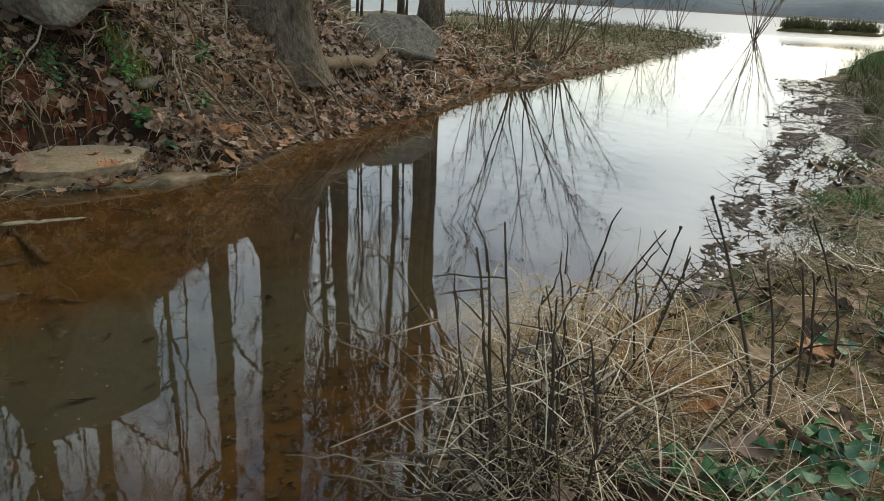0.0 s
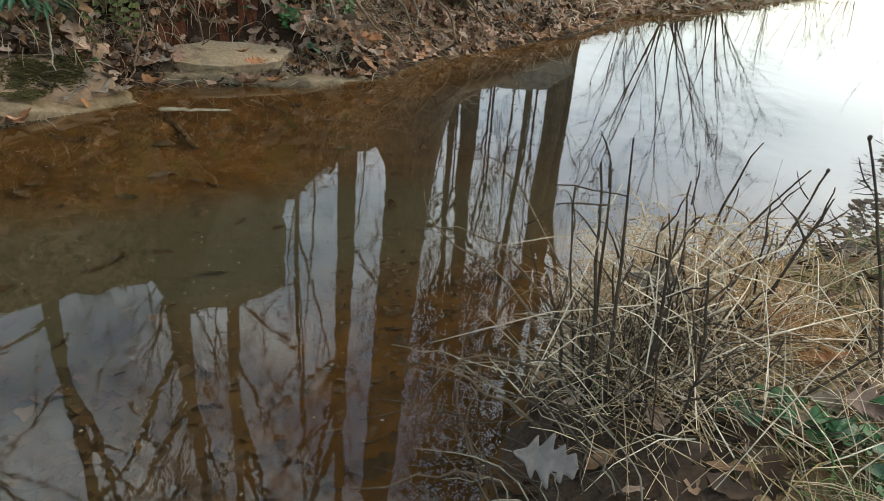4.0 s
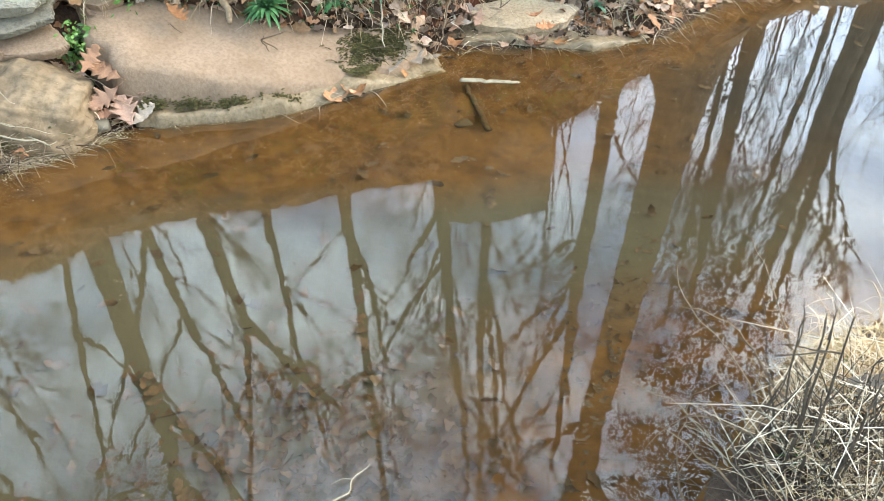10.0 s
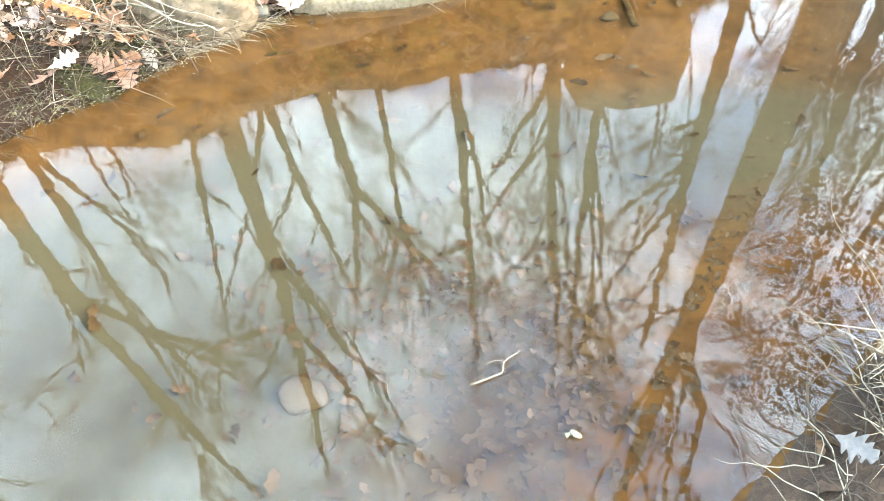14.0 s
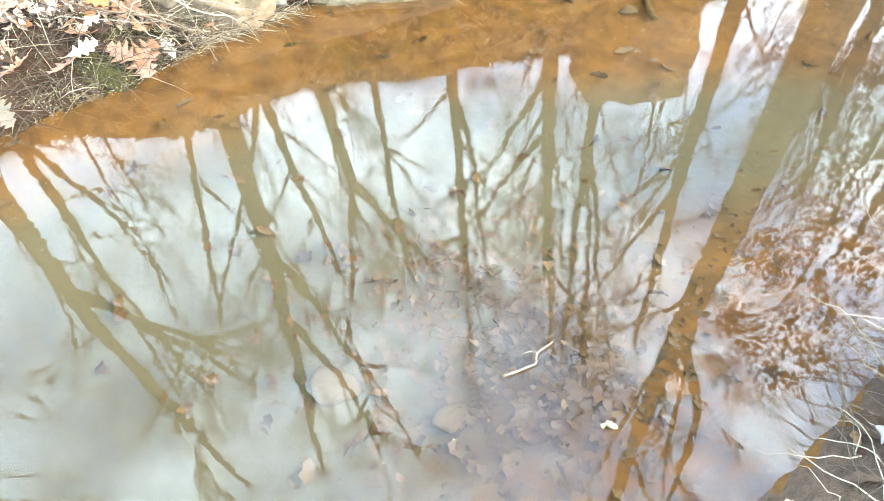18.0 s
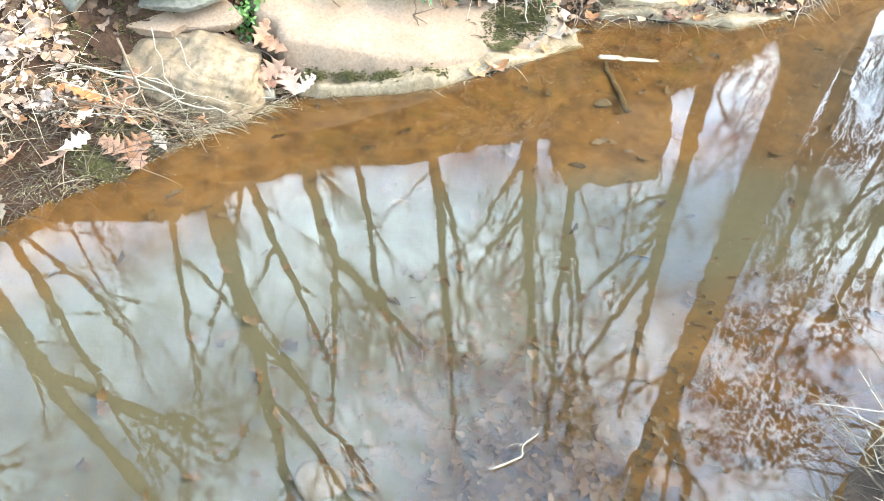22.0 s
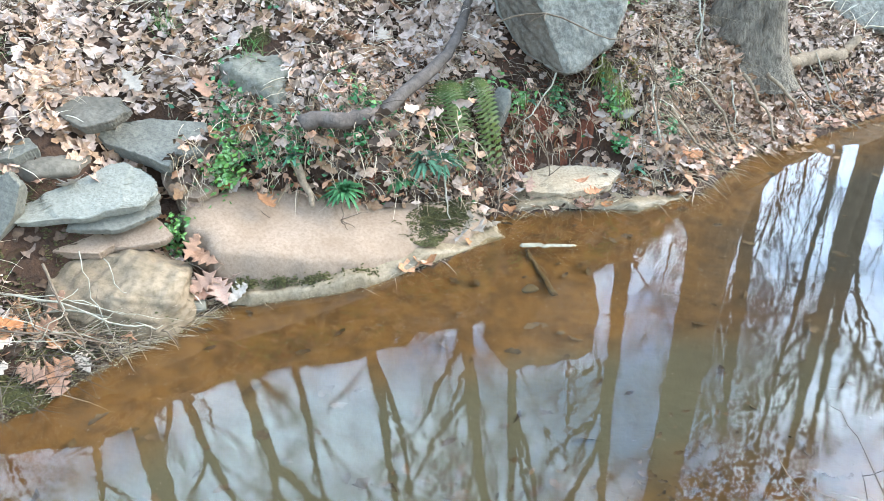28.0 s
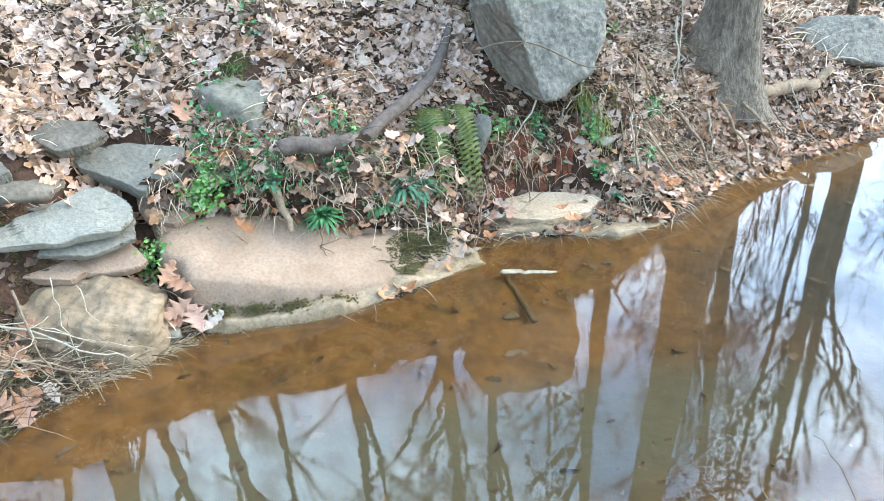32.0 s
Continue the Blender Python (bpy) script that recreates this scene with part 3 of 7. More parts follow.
# a thicket of slender saplings behind the oak, and thin young stems between the trees
for k, (x, y, h, r) in enumerate([(-2.45, 12.4, 7.2, 0.022), (-1.85, 12.3, 6.8, 0.02), (-1.62, 13.4, 8.2, 0.026), (-1.05, 12.5, 7.5, 0.022), (-0.72, 13.5, 8.2, 0.024), (-0.35, 12.6, 6.6, 0.02), (-2.1, 11.4, 7.6, 0.02), (-0.9, 11.6, 7.2, 0.02), (-0.2, 11.2, 6.8, 0.018), (-1.4, 11.0, 7.0, 0.02),
                                  (-3.9, 10.4, 9.0, 0.03), (-4.2, 12.2, 9.5, 0.028), (-5.6, 9.4, 9.0, 0.026), (-6.1, 11.8, 10.5, 0.03), (-7.1, 10.8, 10.5, 0.03), (-8.6, 10.2, 11.0, 0.032), (-9.3, 8.2, 11.0, 0.03), (-9.4, 7.2, 10.5, 0.03),
                                  (-10.2, 5.6, 11.0, 0.032), (-9.2, 4.6, 10.0, 0.03), (-10.0, 3.0, 10.5, 0.032), (-9.0, 2.4, 10.0, 0.03)]):
    tree("sapling", (x, y, hz(x, y) - 0.1), (x + 0.1, y, h * 0.5), (x + 0.25 * (-1) ** k, y + 0.2, h), r, 120 + k, "slender bare sapling in the thicket on the bank", limbs=12 if k < 10 else 11, depth=3 if k < 10 else 2, fork=0.15, leaders=1)
OAK = (-0.76, 4.76)
oak = tree("oak_tree", (*OAK, hz(*OAK) - 0.2), (-0.92, 4.72, 6.0), (-0.85, 4.8, 14.0), 0.155, 5, "large oak with ridged grey bark rooted in the bank", limbs=11, fork=0.42, flare=(0.9, 40), ridges=44)

# ---- stones ----
def _ico(level):
    bm = bmesh.new()
    bmesh.ops.create_icosphere(bm, subdivisions=level, radius=1)
    bm.verts.ensure_lookup_table()
    v = np.array([x.co[:] for x in bm.verts])
    f = [tuple(q.index for q in p.verts) for p in bm.faces]
    bm.free()
    return v, f


ICO = {k: _ico(k) for k in (3, 4, 5)}


def stone(name, at, size, turn, mat, seed, label, planes=13, sharp=14.0, grain=0.035, level=5, kind="rock", lay=0.0, flat=False):
    """An angular stone: a sphere cut by random planes, with worn edges and fine relief. lay: strength of its layers."""
    rnd = np.random.default_rng(seed)
    v, f = ICO[level]
    n = rnd.normal(size=(planes, 3))
    if flat:
        n[:, 2] *= 0.25
    n /= np.linalg.norm(n, axis=1)[:, None]
    n = np.vstack([n, [[0, 0, 1], [0, 0, -1]]])
    d = np.r_[rnd.uniform(0.62, 0.95, planes), 0.72, 0.72] if not flat else np.r_[rnd.uniform(0.70, 0.98, planes), 0.55, 0.55]
    dots = np.maximum(v @ n.T, 1e-3) / d
    r = 1 / (np.sum(dots ** sharp, axis=1) ** (1 / sharp))
    r = np.minimum(r, 1.12)
    p = v * r[:, None]
    ph = rnd.uniform(0, 6.28, (10, 3))
    k = rnd.normal(size=(10, 3)) * np.geomspace(2.5, 34, 10)[:, None]
    g = sum(np.sin(p @ k[i] + ph[i, 0]) / (i + 1.5) ** 0.9 for i in range(10))
    k2 = rnd.normal(size=(4, 3)) * np.array([2.2, 4.1, 7.5, 13])[:, None]
    g = g + sum((0.64 - np.abs(np.sin(p @ k2[i] + ph[i, 2] + 0.6 * np.sin(p @ k[i + 1])))) * 1.5 / (i + 1.4) for i in range(4))
    p = p * (1 + grain * g[:, None])
    if lay:
        q = np.floor(p[:, 2] * 4 + 0.5 * np.sin(p[:, 0] * 2 + ph[0, 1])) 
        p[:, :2] *= (1 + lay * np.sin(q * 2.7 + ph[1, 1]))[:, None]
    p = p * np.array(size)
    ob = link(name, mesh(name, p, f), mat)
    ob.matrix_world = pose(*at, *turn)
    return tagged(ob, label, kind)



def flagstone(name, at, size, turn, mat, seed, label, corners=8, under=0.62, kind="rock", shape=None):
    """A broken slate: angular outline, cleaved top with a step or two, layered sides drawn in towards the foot.
    shape: the corners of its outline in metres, the place is then that of its top."""
    rnd = np.random.default_rng(seed)
    n = 112
    a = np.sort((np.arange(corners) + rnd.uniform(-0.33, 0.33, corners)) / corners * 6.283)
    cr = rnd.uniform(0.84, 1.06, corners)
    cx, cy = np.cos(a) * cr, np.sin(a) * cr
    unit = 1.0
    if shape is not None:
        cx, cy = np.array(shape, float).T
        corners = len(cx)
        unit = 3.6
    u = np.linspace(0, corners, n, endpoint=False)
    ring = np.c_[np.interp(u, np.arange(corners + 1), np.r_[cx, cx[0]]), np.interp(u, np.arange(corners + 1), np.r_[cy, cy[0]])]
    ring *= (1 + rnd.normal(0, 0.012, n) + 0.02 * np.sin(u * 7.1))[:, None]
    v, f = [], []
    layers = 5
    z, k = -1.0, under
    steps = []
    for i in range(layers):
        steps.append((k, z))
        z2 = -1 + 1.7 * (i + 1) / layers
        steps.append((k + rnd.normal(0, 0.008), z2 - 0.03))
        k = min(1.0, under + (1 - under) * ((i + 1) / (layers - 1)) ** 0.6 + rnd.normal(0, 0.022))
        z = z2
    steps += [(1.0, 0.82), (0.99, 0.94), (0.97, 1.0)] + [(r, 1.0) for r in (0.92, 0.84, 0.74, 0.64, 0.54, 0.44, 0.34, 0.24, 0.12)]
    d1, d2 = rnd.uniform(0, 6.28, 2)
    for r, z in steps:
        p = ring * r
        if z < 0.9:
            p = p * (1 + rnd.normal(0, 0.008, n))[:, None]
        top = np.zeros(n)
        if z > 0.9:
            p = p * unit
            top = 0.10 * rough(p[:, 0] * 1.6 + seed, p[:, 1] * 1.6) * 0.5
            top -= 0.22 * (p[:, 0] * math.cos(d1) + p[:, 1] * math.sin(d1) + 0.08 * np.sin(p[:, 1] * 9) > 0.45)
            top -= 0.18 * (p[:, 0] * math.cos(d2) + p[:, 1] * math.sin(d2) + 0.06 * np.sin(p[:, 0] * 11) > 0.62)
            p = p / unit
        v += [(x * size[0], y * size[1], (z + t - (shape is not None)) * size[2]) for (x, y), t in zip(p, top)]
    v.append((0, 0, size[2] * (shape is None)))
    for s in range(len(steps) - 1):
        for q in range(n):
            w = (q + 1) % n
            f.append((s * n + q, s * n + w, s * n + n + w, s * n + n + q))
    last = (len(steps) - 1) * n
    f += [(last + q, last + (q + 1) % n, len(v) - 1) for q in range(n)]
    f.append(tuple(range(n))[::-1])
    ob = link(name, mesh(name, v, f), mat, smooth=False)
    ob.matrix_world = pose(*at, *turn)
    return tagged(ob, label, kind)


def hull_rock(name, at, pts, turn, mat, seed, label, fine=0.022, grain=0.006, edge=0.012, other_face=None, kind="rock"):
    """An angular rock: the hull of a few corners, its edges worn, its faces rough. stained: second material and the way its faces look."""
    bm = bmesh.new()
    for p in pts:
        bm.verts.new(p)
    bmesh.ops.convex_hull(bm, input=bm.verts[:])
    bmesh.ops.delete(bm, geom=[q for q in bm.verts if not q.link_faces], context="VERTS")
    bmesh.ops.dissolve_limit(bm, angle_limit=radians(9), verts=bm.verts[:], edges=bm.edges[:])
    bm.normal_update()
    # faces turned along the given direction take the second material
    if other_face:
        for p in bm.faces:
            p.material_index = int(p.normal.dot(Vector(other_face[1]).normalized()) > other_face[2])
    bmesh.ops.bevel(bm, geom=bm.edges[:], offset=edge, segments=2, profile=0.5, affect="EDGES", clamp_overlap=True)
    bmesh.ops.triangulate(bm, faces=bm.faces[:])
    for _ in range(6):
        far = [q for q in bm.edges if q.calc_length() > fine]
        if not far:
            break
        bmesh.ops.subdivide_edges(bm, edges=far, cuts=1)
        bmesh.ops.triangulate(bm, faces=bm.faces[:])
    bm.normal_update()
    rnd = np.random.default_rng(seed)
    P = np.array([q.co[:] for q in bm.verts])
    k = rnd.normal(size=(12, 3)) * np.geomspace(6, 130, 12)[:, None]
    ph = rnd.uniform(0, 6.28, 12)
    g = sum(np.sin(P @ k[i] + ph[i] + 1.2 * np.sin(P @ k[(i + 5) % 12] * 0.6)) / (i + 2) ** 0.7 for i in range(12))
    for q, d in zip(bm.verts, g):
        q.co += q.normal * float(d) * grain
    ob = part(name, bm, [mat] + ([other_face[0]] if other_face else []), smooth=True)
    ob.matrix_world = pose(*at, *turn)
    return tagged(ob, label, kind)


def slab(name, outline, plane, thick, mat, seed, label, n=110, grain=0.013, worn=0.06, kind="rock"):
    """A stone sheet with an uneven outline. plane: height at the middle, slope along x and y; worn: how far the edges are rounded."""
    rnd = np.random.default_rng(seed)
    o = np.array(outline, float)
    c = o.mean(axis=0)
    seg = np.r_[0, np.cumsum(np.hypot(*np.diff(np.vstack([o, o[:1]]), axis=0).T))]
    u = np.linspace(0, seg[-1], n, endpoint=False)
    ring = np.c_[np.interp(u, seg, np.r_[o[:, 0], o[0, 0]]), np.interp(u, seg, np.r_[o[:, 1], o[0, 1]])]
    ph = rnd.uniform(0, 6.28, 6)
    a = np.linspace(0, 6.283, n, endpoint=False)
    k = 1 + 0.02 * np.sin(9 * a + ph[0]) + 0.015 * np.sin(17 * a + ph[1]) + 0.012 * np.sin(31 * a + ph[2])
    v, f = [], []
    steps = [(1.0, -1.0), (1.01, -0.6), (1.0, -0.25), (0.985, -0.08), (0.95, -0.02)] + [(r, 0.0) for r in (0.88, 0.8, 0.7, 0.6, 0.5, 0.4, 0.3, 0.2, 0.1)]
    for r, z in steps:
        p = c + (ring - c) * (r * (k if r > 0.9 else 1 + (k - 1) * r))[:, None] if r > 0.9 else c + (ring - c) * r
        top = plane[0] + plane[1] * (p[:, 0] - c[0]) + plane[2] * (p[:, 1] - c[1])
        g = rough(p[:, 0] * 3 + seed, p[:, 1] * 3) * grain + rough(p[:, 0] * 9, p[:, 1] * 9 + seed) * grain * 0.35
        drop = thick * (z if z < 0 else 0) - worn * thick * max(0, (r - 0.75)) ** 2 * 8
        v += [(x, y, t + gg + drop) for (x, y), t, gg in zip(p, top, g)]
    v.append((c[0], c[1], plane[0]))
    for s in range(len(steps) - 1):
        for q in range(n):
            w = (q + 1) % n
            f.append((s * n + q, s * n + w, s * n + n + w, s * n + n + q))
    last = (len(steps) - 1) * n
    f += [(last + q, last + (q + 1) % n, len(v) - 1) for q in range(n)]
    f.append(tuple(range(n))[::-1])
    return tagged(link(name, mesh(name, v, f), mat), label, kind)


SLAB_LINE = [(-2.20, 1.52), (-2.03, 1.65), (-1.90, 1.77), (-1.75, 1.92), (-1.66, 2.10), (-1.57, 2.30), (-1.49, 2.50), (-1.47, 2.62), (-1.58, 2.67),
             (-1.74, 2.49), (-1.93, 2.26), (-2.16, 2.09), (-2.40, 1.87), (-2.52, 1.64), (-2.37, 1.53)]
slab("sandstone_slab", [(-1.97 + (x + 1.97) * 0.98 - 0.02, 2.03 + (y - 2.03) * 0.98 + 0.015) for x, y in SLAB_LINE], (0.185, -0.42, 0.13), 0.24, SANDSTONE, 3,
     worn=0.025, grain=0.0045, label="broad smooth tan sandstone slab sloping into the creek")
slab("wet_ledge", [(-2.16, 1.51), (-2.01, 1.62), (-1.88, 1.74), (-1.73, 1.90), (-1.64, 2.09), (-1.55, 2.29), (-1.45, 2.49), (-1.42, 2.59), (-1.51, 2.67),
                   (-1.66, 2.60), (-1.82, 2.25), (-1.99, 2.00), (-2.19, 1.75)], (0.045, -0.12, 0.05), 0.14, WET_STONE, 4, "low wet sandstone ledge at the waterline")
slab("sandstone_ledge", [(-1.57, 2.78), (-1.44, 2.88), (-1.31, 2.98), (-1.12, 3.06), (-0.94, 3.14), (-0.82, 3.29), (-0.71, 3.47), (-0.86, 3.57), (-1.09, 3.47),
                         (-1.33, 3.41), (-1.59, 3.13), (-1.66, 2.91)], (0.035, -0.06, 0.05), 0.14, WET_STONE, 6, "flat damp sandstone ledge beside the creek")
TURN = 57
flagstone("tan_ledge_rock", (-1.31, 3.17, 0.06), (0.31, 0.125, 0.04), (14, 0, 38), SUNLIT_TAN, 17, "low tan sandstone rock on the creek ledge", 10, 0.85)
hull_rock("tan_boulder", (-2.45, 1.25, 0.155), [(-0.37, -0.15, -0.16), (0.0, -0.20, -0.17), (0.20, -0.15, -0.16), (0.27, -0.05, -0.12), (-0.29, 0.05, 0.075), (-0.08, 0.08, 0.11), (0.12, 0.06, 0.09), (0.18, 0.03, 0.05), (0.265, 0.0, 0.02),
                                             (-0.17, -0.12, 0.03), (0.07, -0.13, 0.03), (0.245, -0.08, -0.03), (-0.35, 0.15, 0.0), (0.25, 0.15, 0.0), (0.0, 0.2, 0.10), (-0.3, 0.2, -0.2), (0.25, 0.2, -0.2)], (0, 0, 35), BOULDER, 15,
          "tan mossy boulder at the foot of the bank", edge=0.010, grain=0.010, fine=0.016)
# separate stone added in front for the boulder's dark, damp lower part
stone("wet_rock", (-2.475, 1.105, 0.035), (0.30, 0.13, 0.07), (14, 0, 50), WET_STONE, 16, "dark damp stone added as the boulder's dark lower part", level=5, planes=14, sharp=16, grain=0.06)
VIEW = 35
flagstone("pale_slate", (-2.652, 1.328, 0.49), (1, 1, 0.04), (26, 8, VIEW), PALE_SLATE, 21, "large flat pale grey slate stone jutting from the bank", under=0.72,
          shape=[(-0.25, -0.12), (-0.21, -0.05), (-0.10, 0.02), (0.0, 0.10), (0.07, 0.17), (0.13, 0.18), (0.24, 0.12), (0.28, 0.05), (0.25, -0.03), (0.06, -0.11), (-0.2, -0.16)])
flagstone("slate_layer", (-2.60, 1.37, 0.405), (1, 1, 0.028), (24, 6, VIEW), SLATE, 22, "split lower layer under the pale slate", under=0.7, shape=[(-0.13, -0.10), (-0.10, 0.04), (0.05, 0.12), (0.19, 0.10), (0.21, 0.0), (0.06, -0.10)])
flagstone("flat_stone", (-2.53, 1.42, 0.31), (1, 1, 0.03), (22, 0, VIEW), SANDSTONE, 23, "flat tan stone wedged under the slate", under=0.7, shape=[(-0.22, -0.03), (-0.17, 0.05), (-0.02, 0.11), (0.06, 0.09), (0.14, 0.0), (0.165, -0.04), (0.11, -0.075), (-0.11, -0.095)])
flagstone("slate_stone", (-2.62, 1.68, 0.60), (1, 1, 0.05), (24, 6, VIEW), SLATE, 29, "angular grey slate stone in the bank", under=0.62, shape=[(-0.26, 0.03), (-0.2, 0.10), (-0.04, 0.13), (0.2, 0.12), (0.235, -0.01), (0.18, -0.07), (0.11, -0.085), (0.095, -0.16), (-0.06, -0.08), (-0.19, -0.03)])
flagstone("dark_stone", (-2.79, 1.56, 0.755), (1, 1, 0.045), (24, 8, 30), DARK_ROCK, 31, "dark weathered stone among dead leaves", under=0.5, shape=[(-0.15, -0.04), (-0.08, 0.06), (0.08, 0.08), (0.15, 0.01), (0.09, -0.07), (-0.01, -0.12)])
stone("dark_stone", (-2.82, 1.36, 0.56), (0.15, 0.12, 0.08), (0, 10, TURN), DARK_ROCK, 33, "dark grey stone behind the slate", sharp=18)
flagstone("tan_stone", (-2.47, 1.70, 0.39), (1, 1, 0.035), (30, 0, VIEW), SANDSTONE, 35, "small tan stone above the sandstone slab", under=0.7, shape=[(-0.15, 0.10), (-0.06, 0.13), (0.06, 0.07), (0.11, 0.0), (0.03, -0.05), (-0.10, -0.02)])
flagstone("tan_stone", (-2.60, 1.27, 0.30), (1, 1, 0.03), (20, 4, VIEW), SANDSTONE, 36, "tan stone in the hollow under the slate", under=0.7, shape=[(-0.14, -0.04), (-0.10, 0.05), (0.02, 0.06), (0.09, 0.0), (0.04, -0.05)])
stone("grey_rock", (-2.46, 2.24, 0.69), (0.25, 0.17, 0.18), (28, 0, TURN), MOSSY_ROCK, 37, "grey-green mossy rock half buried in leaf litter", planes=17, sharp=20, grain=0.06, level=5)
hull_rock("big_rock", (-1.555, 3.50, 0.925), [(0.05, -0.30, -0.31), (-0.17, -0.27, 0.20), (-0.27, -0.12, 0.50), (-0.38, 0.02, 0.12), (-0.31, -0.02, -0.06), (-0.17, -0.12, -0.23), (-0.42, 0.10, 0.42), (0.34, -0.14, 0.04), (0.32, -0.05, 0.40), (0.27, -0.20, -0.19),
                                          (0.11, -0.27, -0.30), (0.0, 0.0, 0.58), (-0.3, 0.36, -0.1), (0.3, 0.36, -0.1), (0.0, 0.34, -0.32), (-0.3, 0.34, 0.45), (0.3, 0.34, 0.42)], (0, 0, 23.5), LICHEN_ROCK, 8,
          "large angular grey rock with pale lichen jutting from the bank", edge=0.016, grain=0.009, other_face=(BROWN_FACE, (-1.0, -0.45, -0.2), 0.45))
hull_rock("grey_rock", (-0.16, 6.45, 0.42), [(-0.36, -0.1, 0.12), (-0.3, -0.2, -0.08), (0.3, -0.22, -0.12), (0.42, -0.1, 0.05), (0.2, -0.02, 0.24), (-0.2, 0.0, 0.24), (-0.3, 0.3, 0.1), (0.35, 0.3, 0.05), (-0.3, 0.3, -0.25), (0.3, 0.3, -0.25), (0.0, -0.26, -0.05)], (0, 0, 28), LICHEN_ROCK, 41, "grey rock in the bank beyond the oak", edge=0.02)
stone("upright_stone", (-1.69, 3.07, 0.43), (0.055, 0.05, 0.17), (0, 8, 20), SLATE, 43, "narrow grey stone standing beside the fern")
stone("small_stone", (-1.84, 2.83, 0.22), (0.055, 0.045, 0.05), (0, 0, 0), SLATE, 45, "small grey stone under the fern", level=3)
flagstone("leaning_stone", (-2.73, 1.06, 0.47), (1, 1, 0.04), (72, 0, VIEW), SLATE, 47, "grey stone leaning on the slate", under=0.75, shape=[(-0.16, -0.04), (-0.14, 0.09), (-0.02, 0.17), (0.04, 0.18), (0.07, 0.13), (0.03, 0.02), (-0.05, -0.08)])
flagstone("grey_stone", (-2.94, 1.07, 0.79), (1, 1, 0.07), (40, 0, VIEW), SLATE, 49, "large grey stone high in the bank", under=0.6, shape=[(-0.16, 0.10), (0.05, 0.14), (0.13, 0.03), (0.11, -0.04), (0.05, -0.11), (-0.15, -0.12)])
flagstone("grey_stone", (-2.85, 1.24, 0.675), (1, 1, 0.035), (24, 0, VIEW), SLATE, 51, "flat grey stone in the bank", under=0.65, shape=[(-0.14, 0.0), (-0.08, 0.06), (0.03, 0.06), (0.08, 0.0), (0.0, -0.06), (-0.08, -0.05)])
for k, (x, y, sz) in enumerate([(-2.25, 1.42, 0.05), (-1.15, 3.5, 0.05), (-0.98, 3.6, 0.05)]):
    stone("small_stone", (x, y, hz(x, y) + sz * 0.2), (sz * 1.4, sz, sz * 0.7), (0, 0, 50 * k), GREY_ROCK, 60 + k, "small grey stone in the damp bank", level=3)
# sunken stones
for k, (x, y, sx) in enumerate([(-0.89, 0.36, 0.07), (-0.60, 0.47, 0.06), (-1.13, 2.27, 0.045)]):
    stone("sunken_stone", (x, y, hz(x, y) + 0.005), (sx, sx * 0.8, sx * 0.4), (0, 0, 70 * k), SUNK_STONE, 80 + k, "rounded silt-covered stone lying on the creek bed", level=3)

# ---- leaves, blades and twigs in bulk ----
def leaf_shape(n=9, lobes=3.5, wide=0.62, deep=0.26):
    """An oak leaf one unit long in x, with lobes: points and faces."""
    v, f = [], []
    for i in range(n):
        u = i / (n - 1)
        w = wide * 0.5 * math.sin(math.pi * min(1, 0.06 + u * 0.9)) ** 0.8 * (1 - deep + deep * math.cos(u * lobes * 6.283))
        if i == 0:
            w = 0.015
        v += [(u - 0.5, -w, 0.0), (u - 0.5, 0.0, 0.0), (u - 0.5, w, 0.0)]
    for i in range(n - 1):
        a = i * 3
        f += [(a, a + 1, a + 4, a + 3), (a + 1, a + 2, a + 5, a + 4)]
    return np.array(v), np.array(f)


def normals(x, y, e=0.04):
    gx = (height(x + e, y) - height(x - e, y)) / (2 * e)
    gy = (height(x, y + e) - height(x, y - e)) / (2 * e)
    n = np.c_[-gx, -gy, np.ones(len(x))]
    return n / np.linalg.norm(n, axis=1)[:, None]


def frames_of(n, a):
    """For normals n and turns a, the axes of leaves that lie on the ground."""
    t = np.c_[np.cos(a), np.sin(a), np.zeros(len(a))]
    t = t - n * np.sum(t * n, axis=1)[:, None]
    t /= np.linalg.norm(t, axis=1)[:, None]
    return t, np.cross(n, t)


def leaf_mesh(name, x, y, z, size, rnd, tilt=0.35, curl=0.5, shape=None, lift=0.01):
    lv, lf = shape if shape is not None else leaf_shape(11, 2.5, 0.60, 0.24)
    k = len(x)
    n = normals(x, y) + rnd.normal(0, tilt, (k, 3))
    n /= np.linalg.norm(n, axis=1)[:, None]
    t, b = frames_of(n, rnd.uniform(0, 6.283, k))
    c1, c2, c3 = rnd.normal(0.25, curl, k), rnd.normal(0.3, curl, k), rnd.normal(0, 0.25, k)
    px, py = lv[:, 0][None, :], lv[:, 1][None, :]
    h = c1[:, None] * px ** 2 + c2[:, None] * 2.2 * py ** 2 + c3[:, None] * px * py * 2
    w = rnd.uniform(0.8, 1.2, k)[:, None]
    s = size[:, None, None]
    p = np.c_[x, y, z + lift][:, None, :] + s * (px[..., None] * t[:, None, :] + (py * w)[..., None] * b[:, None, :] + h[..., None] * n[:, None, :])
    faces = (lf[None] + (np.arange(k) * len(lv))[:, None, None]).reshape(-1, 4)
    return mesh(name, p.reshape(-1, 3), faces.tolist())


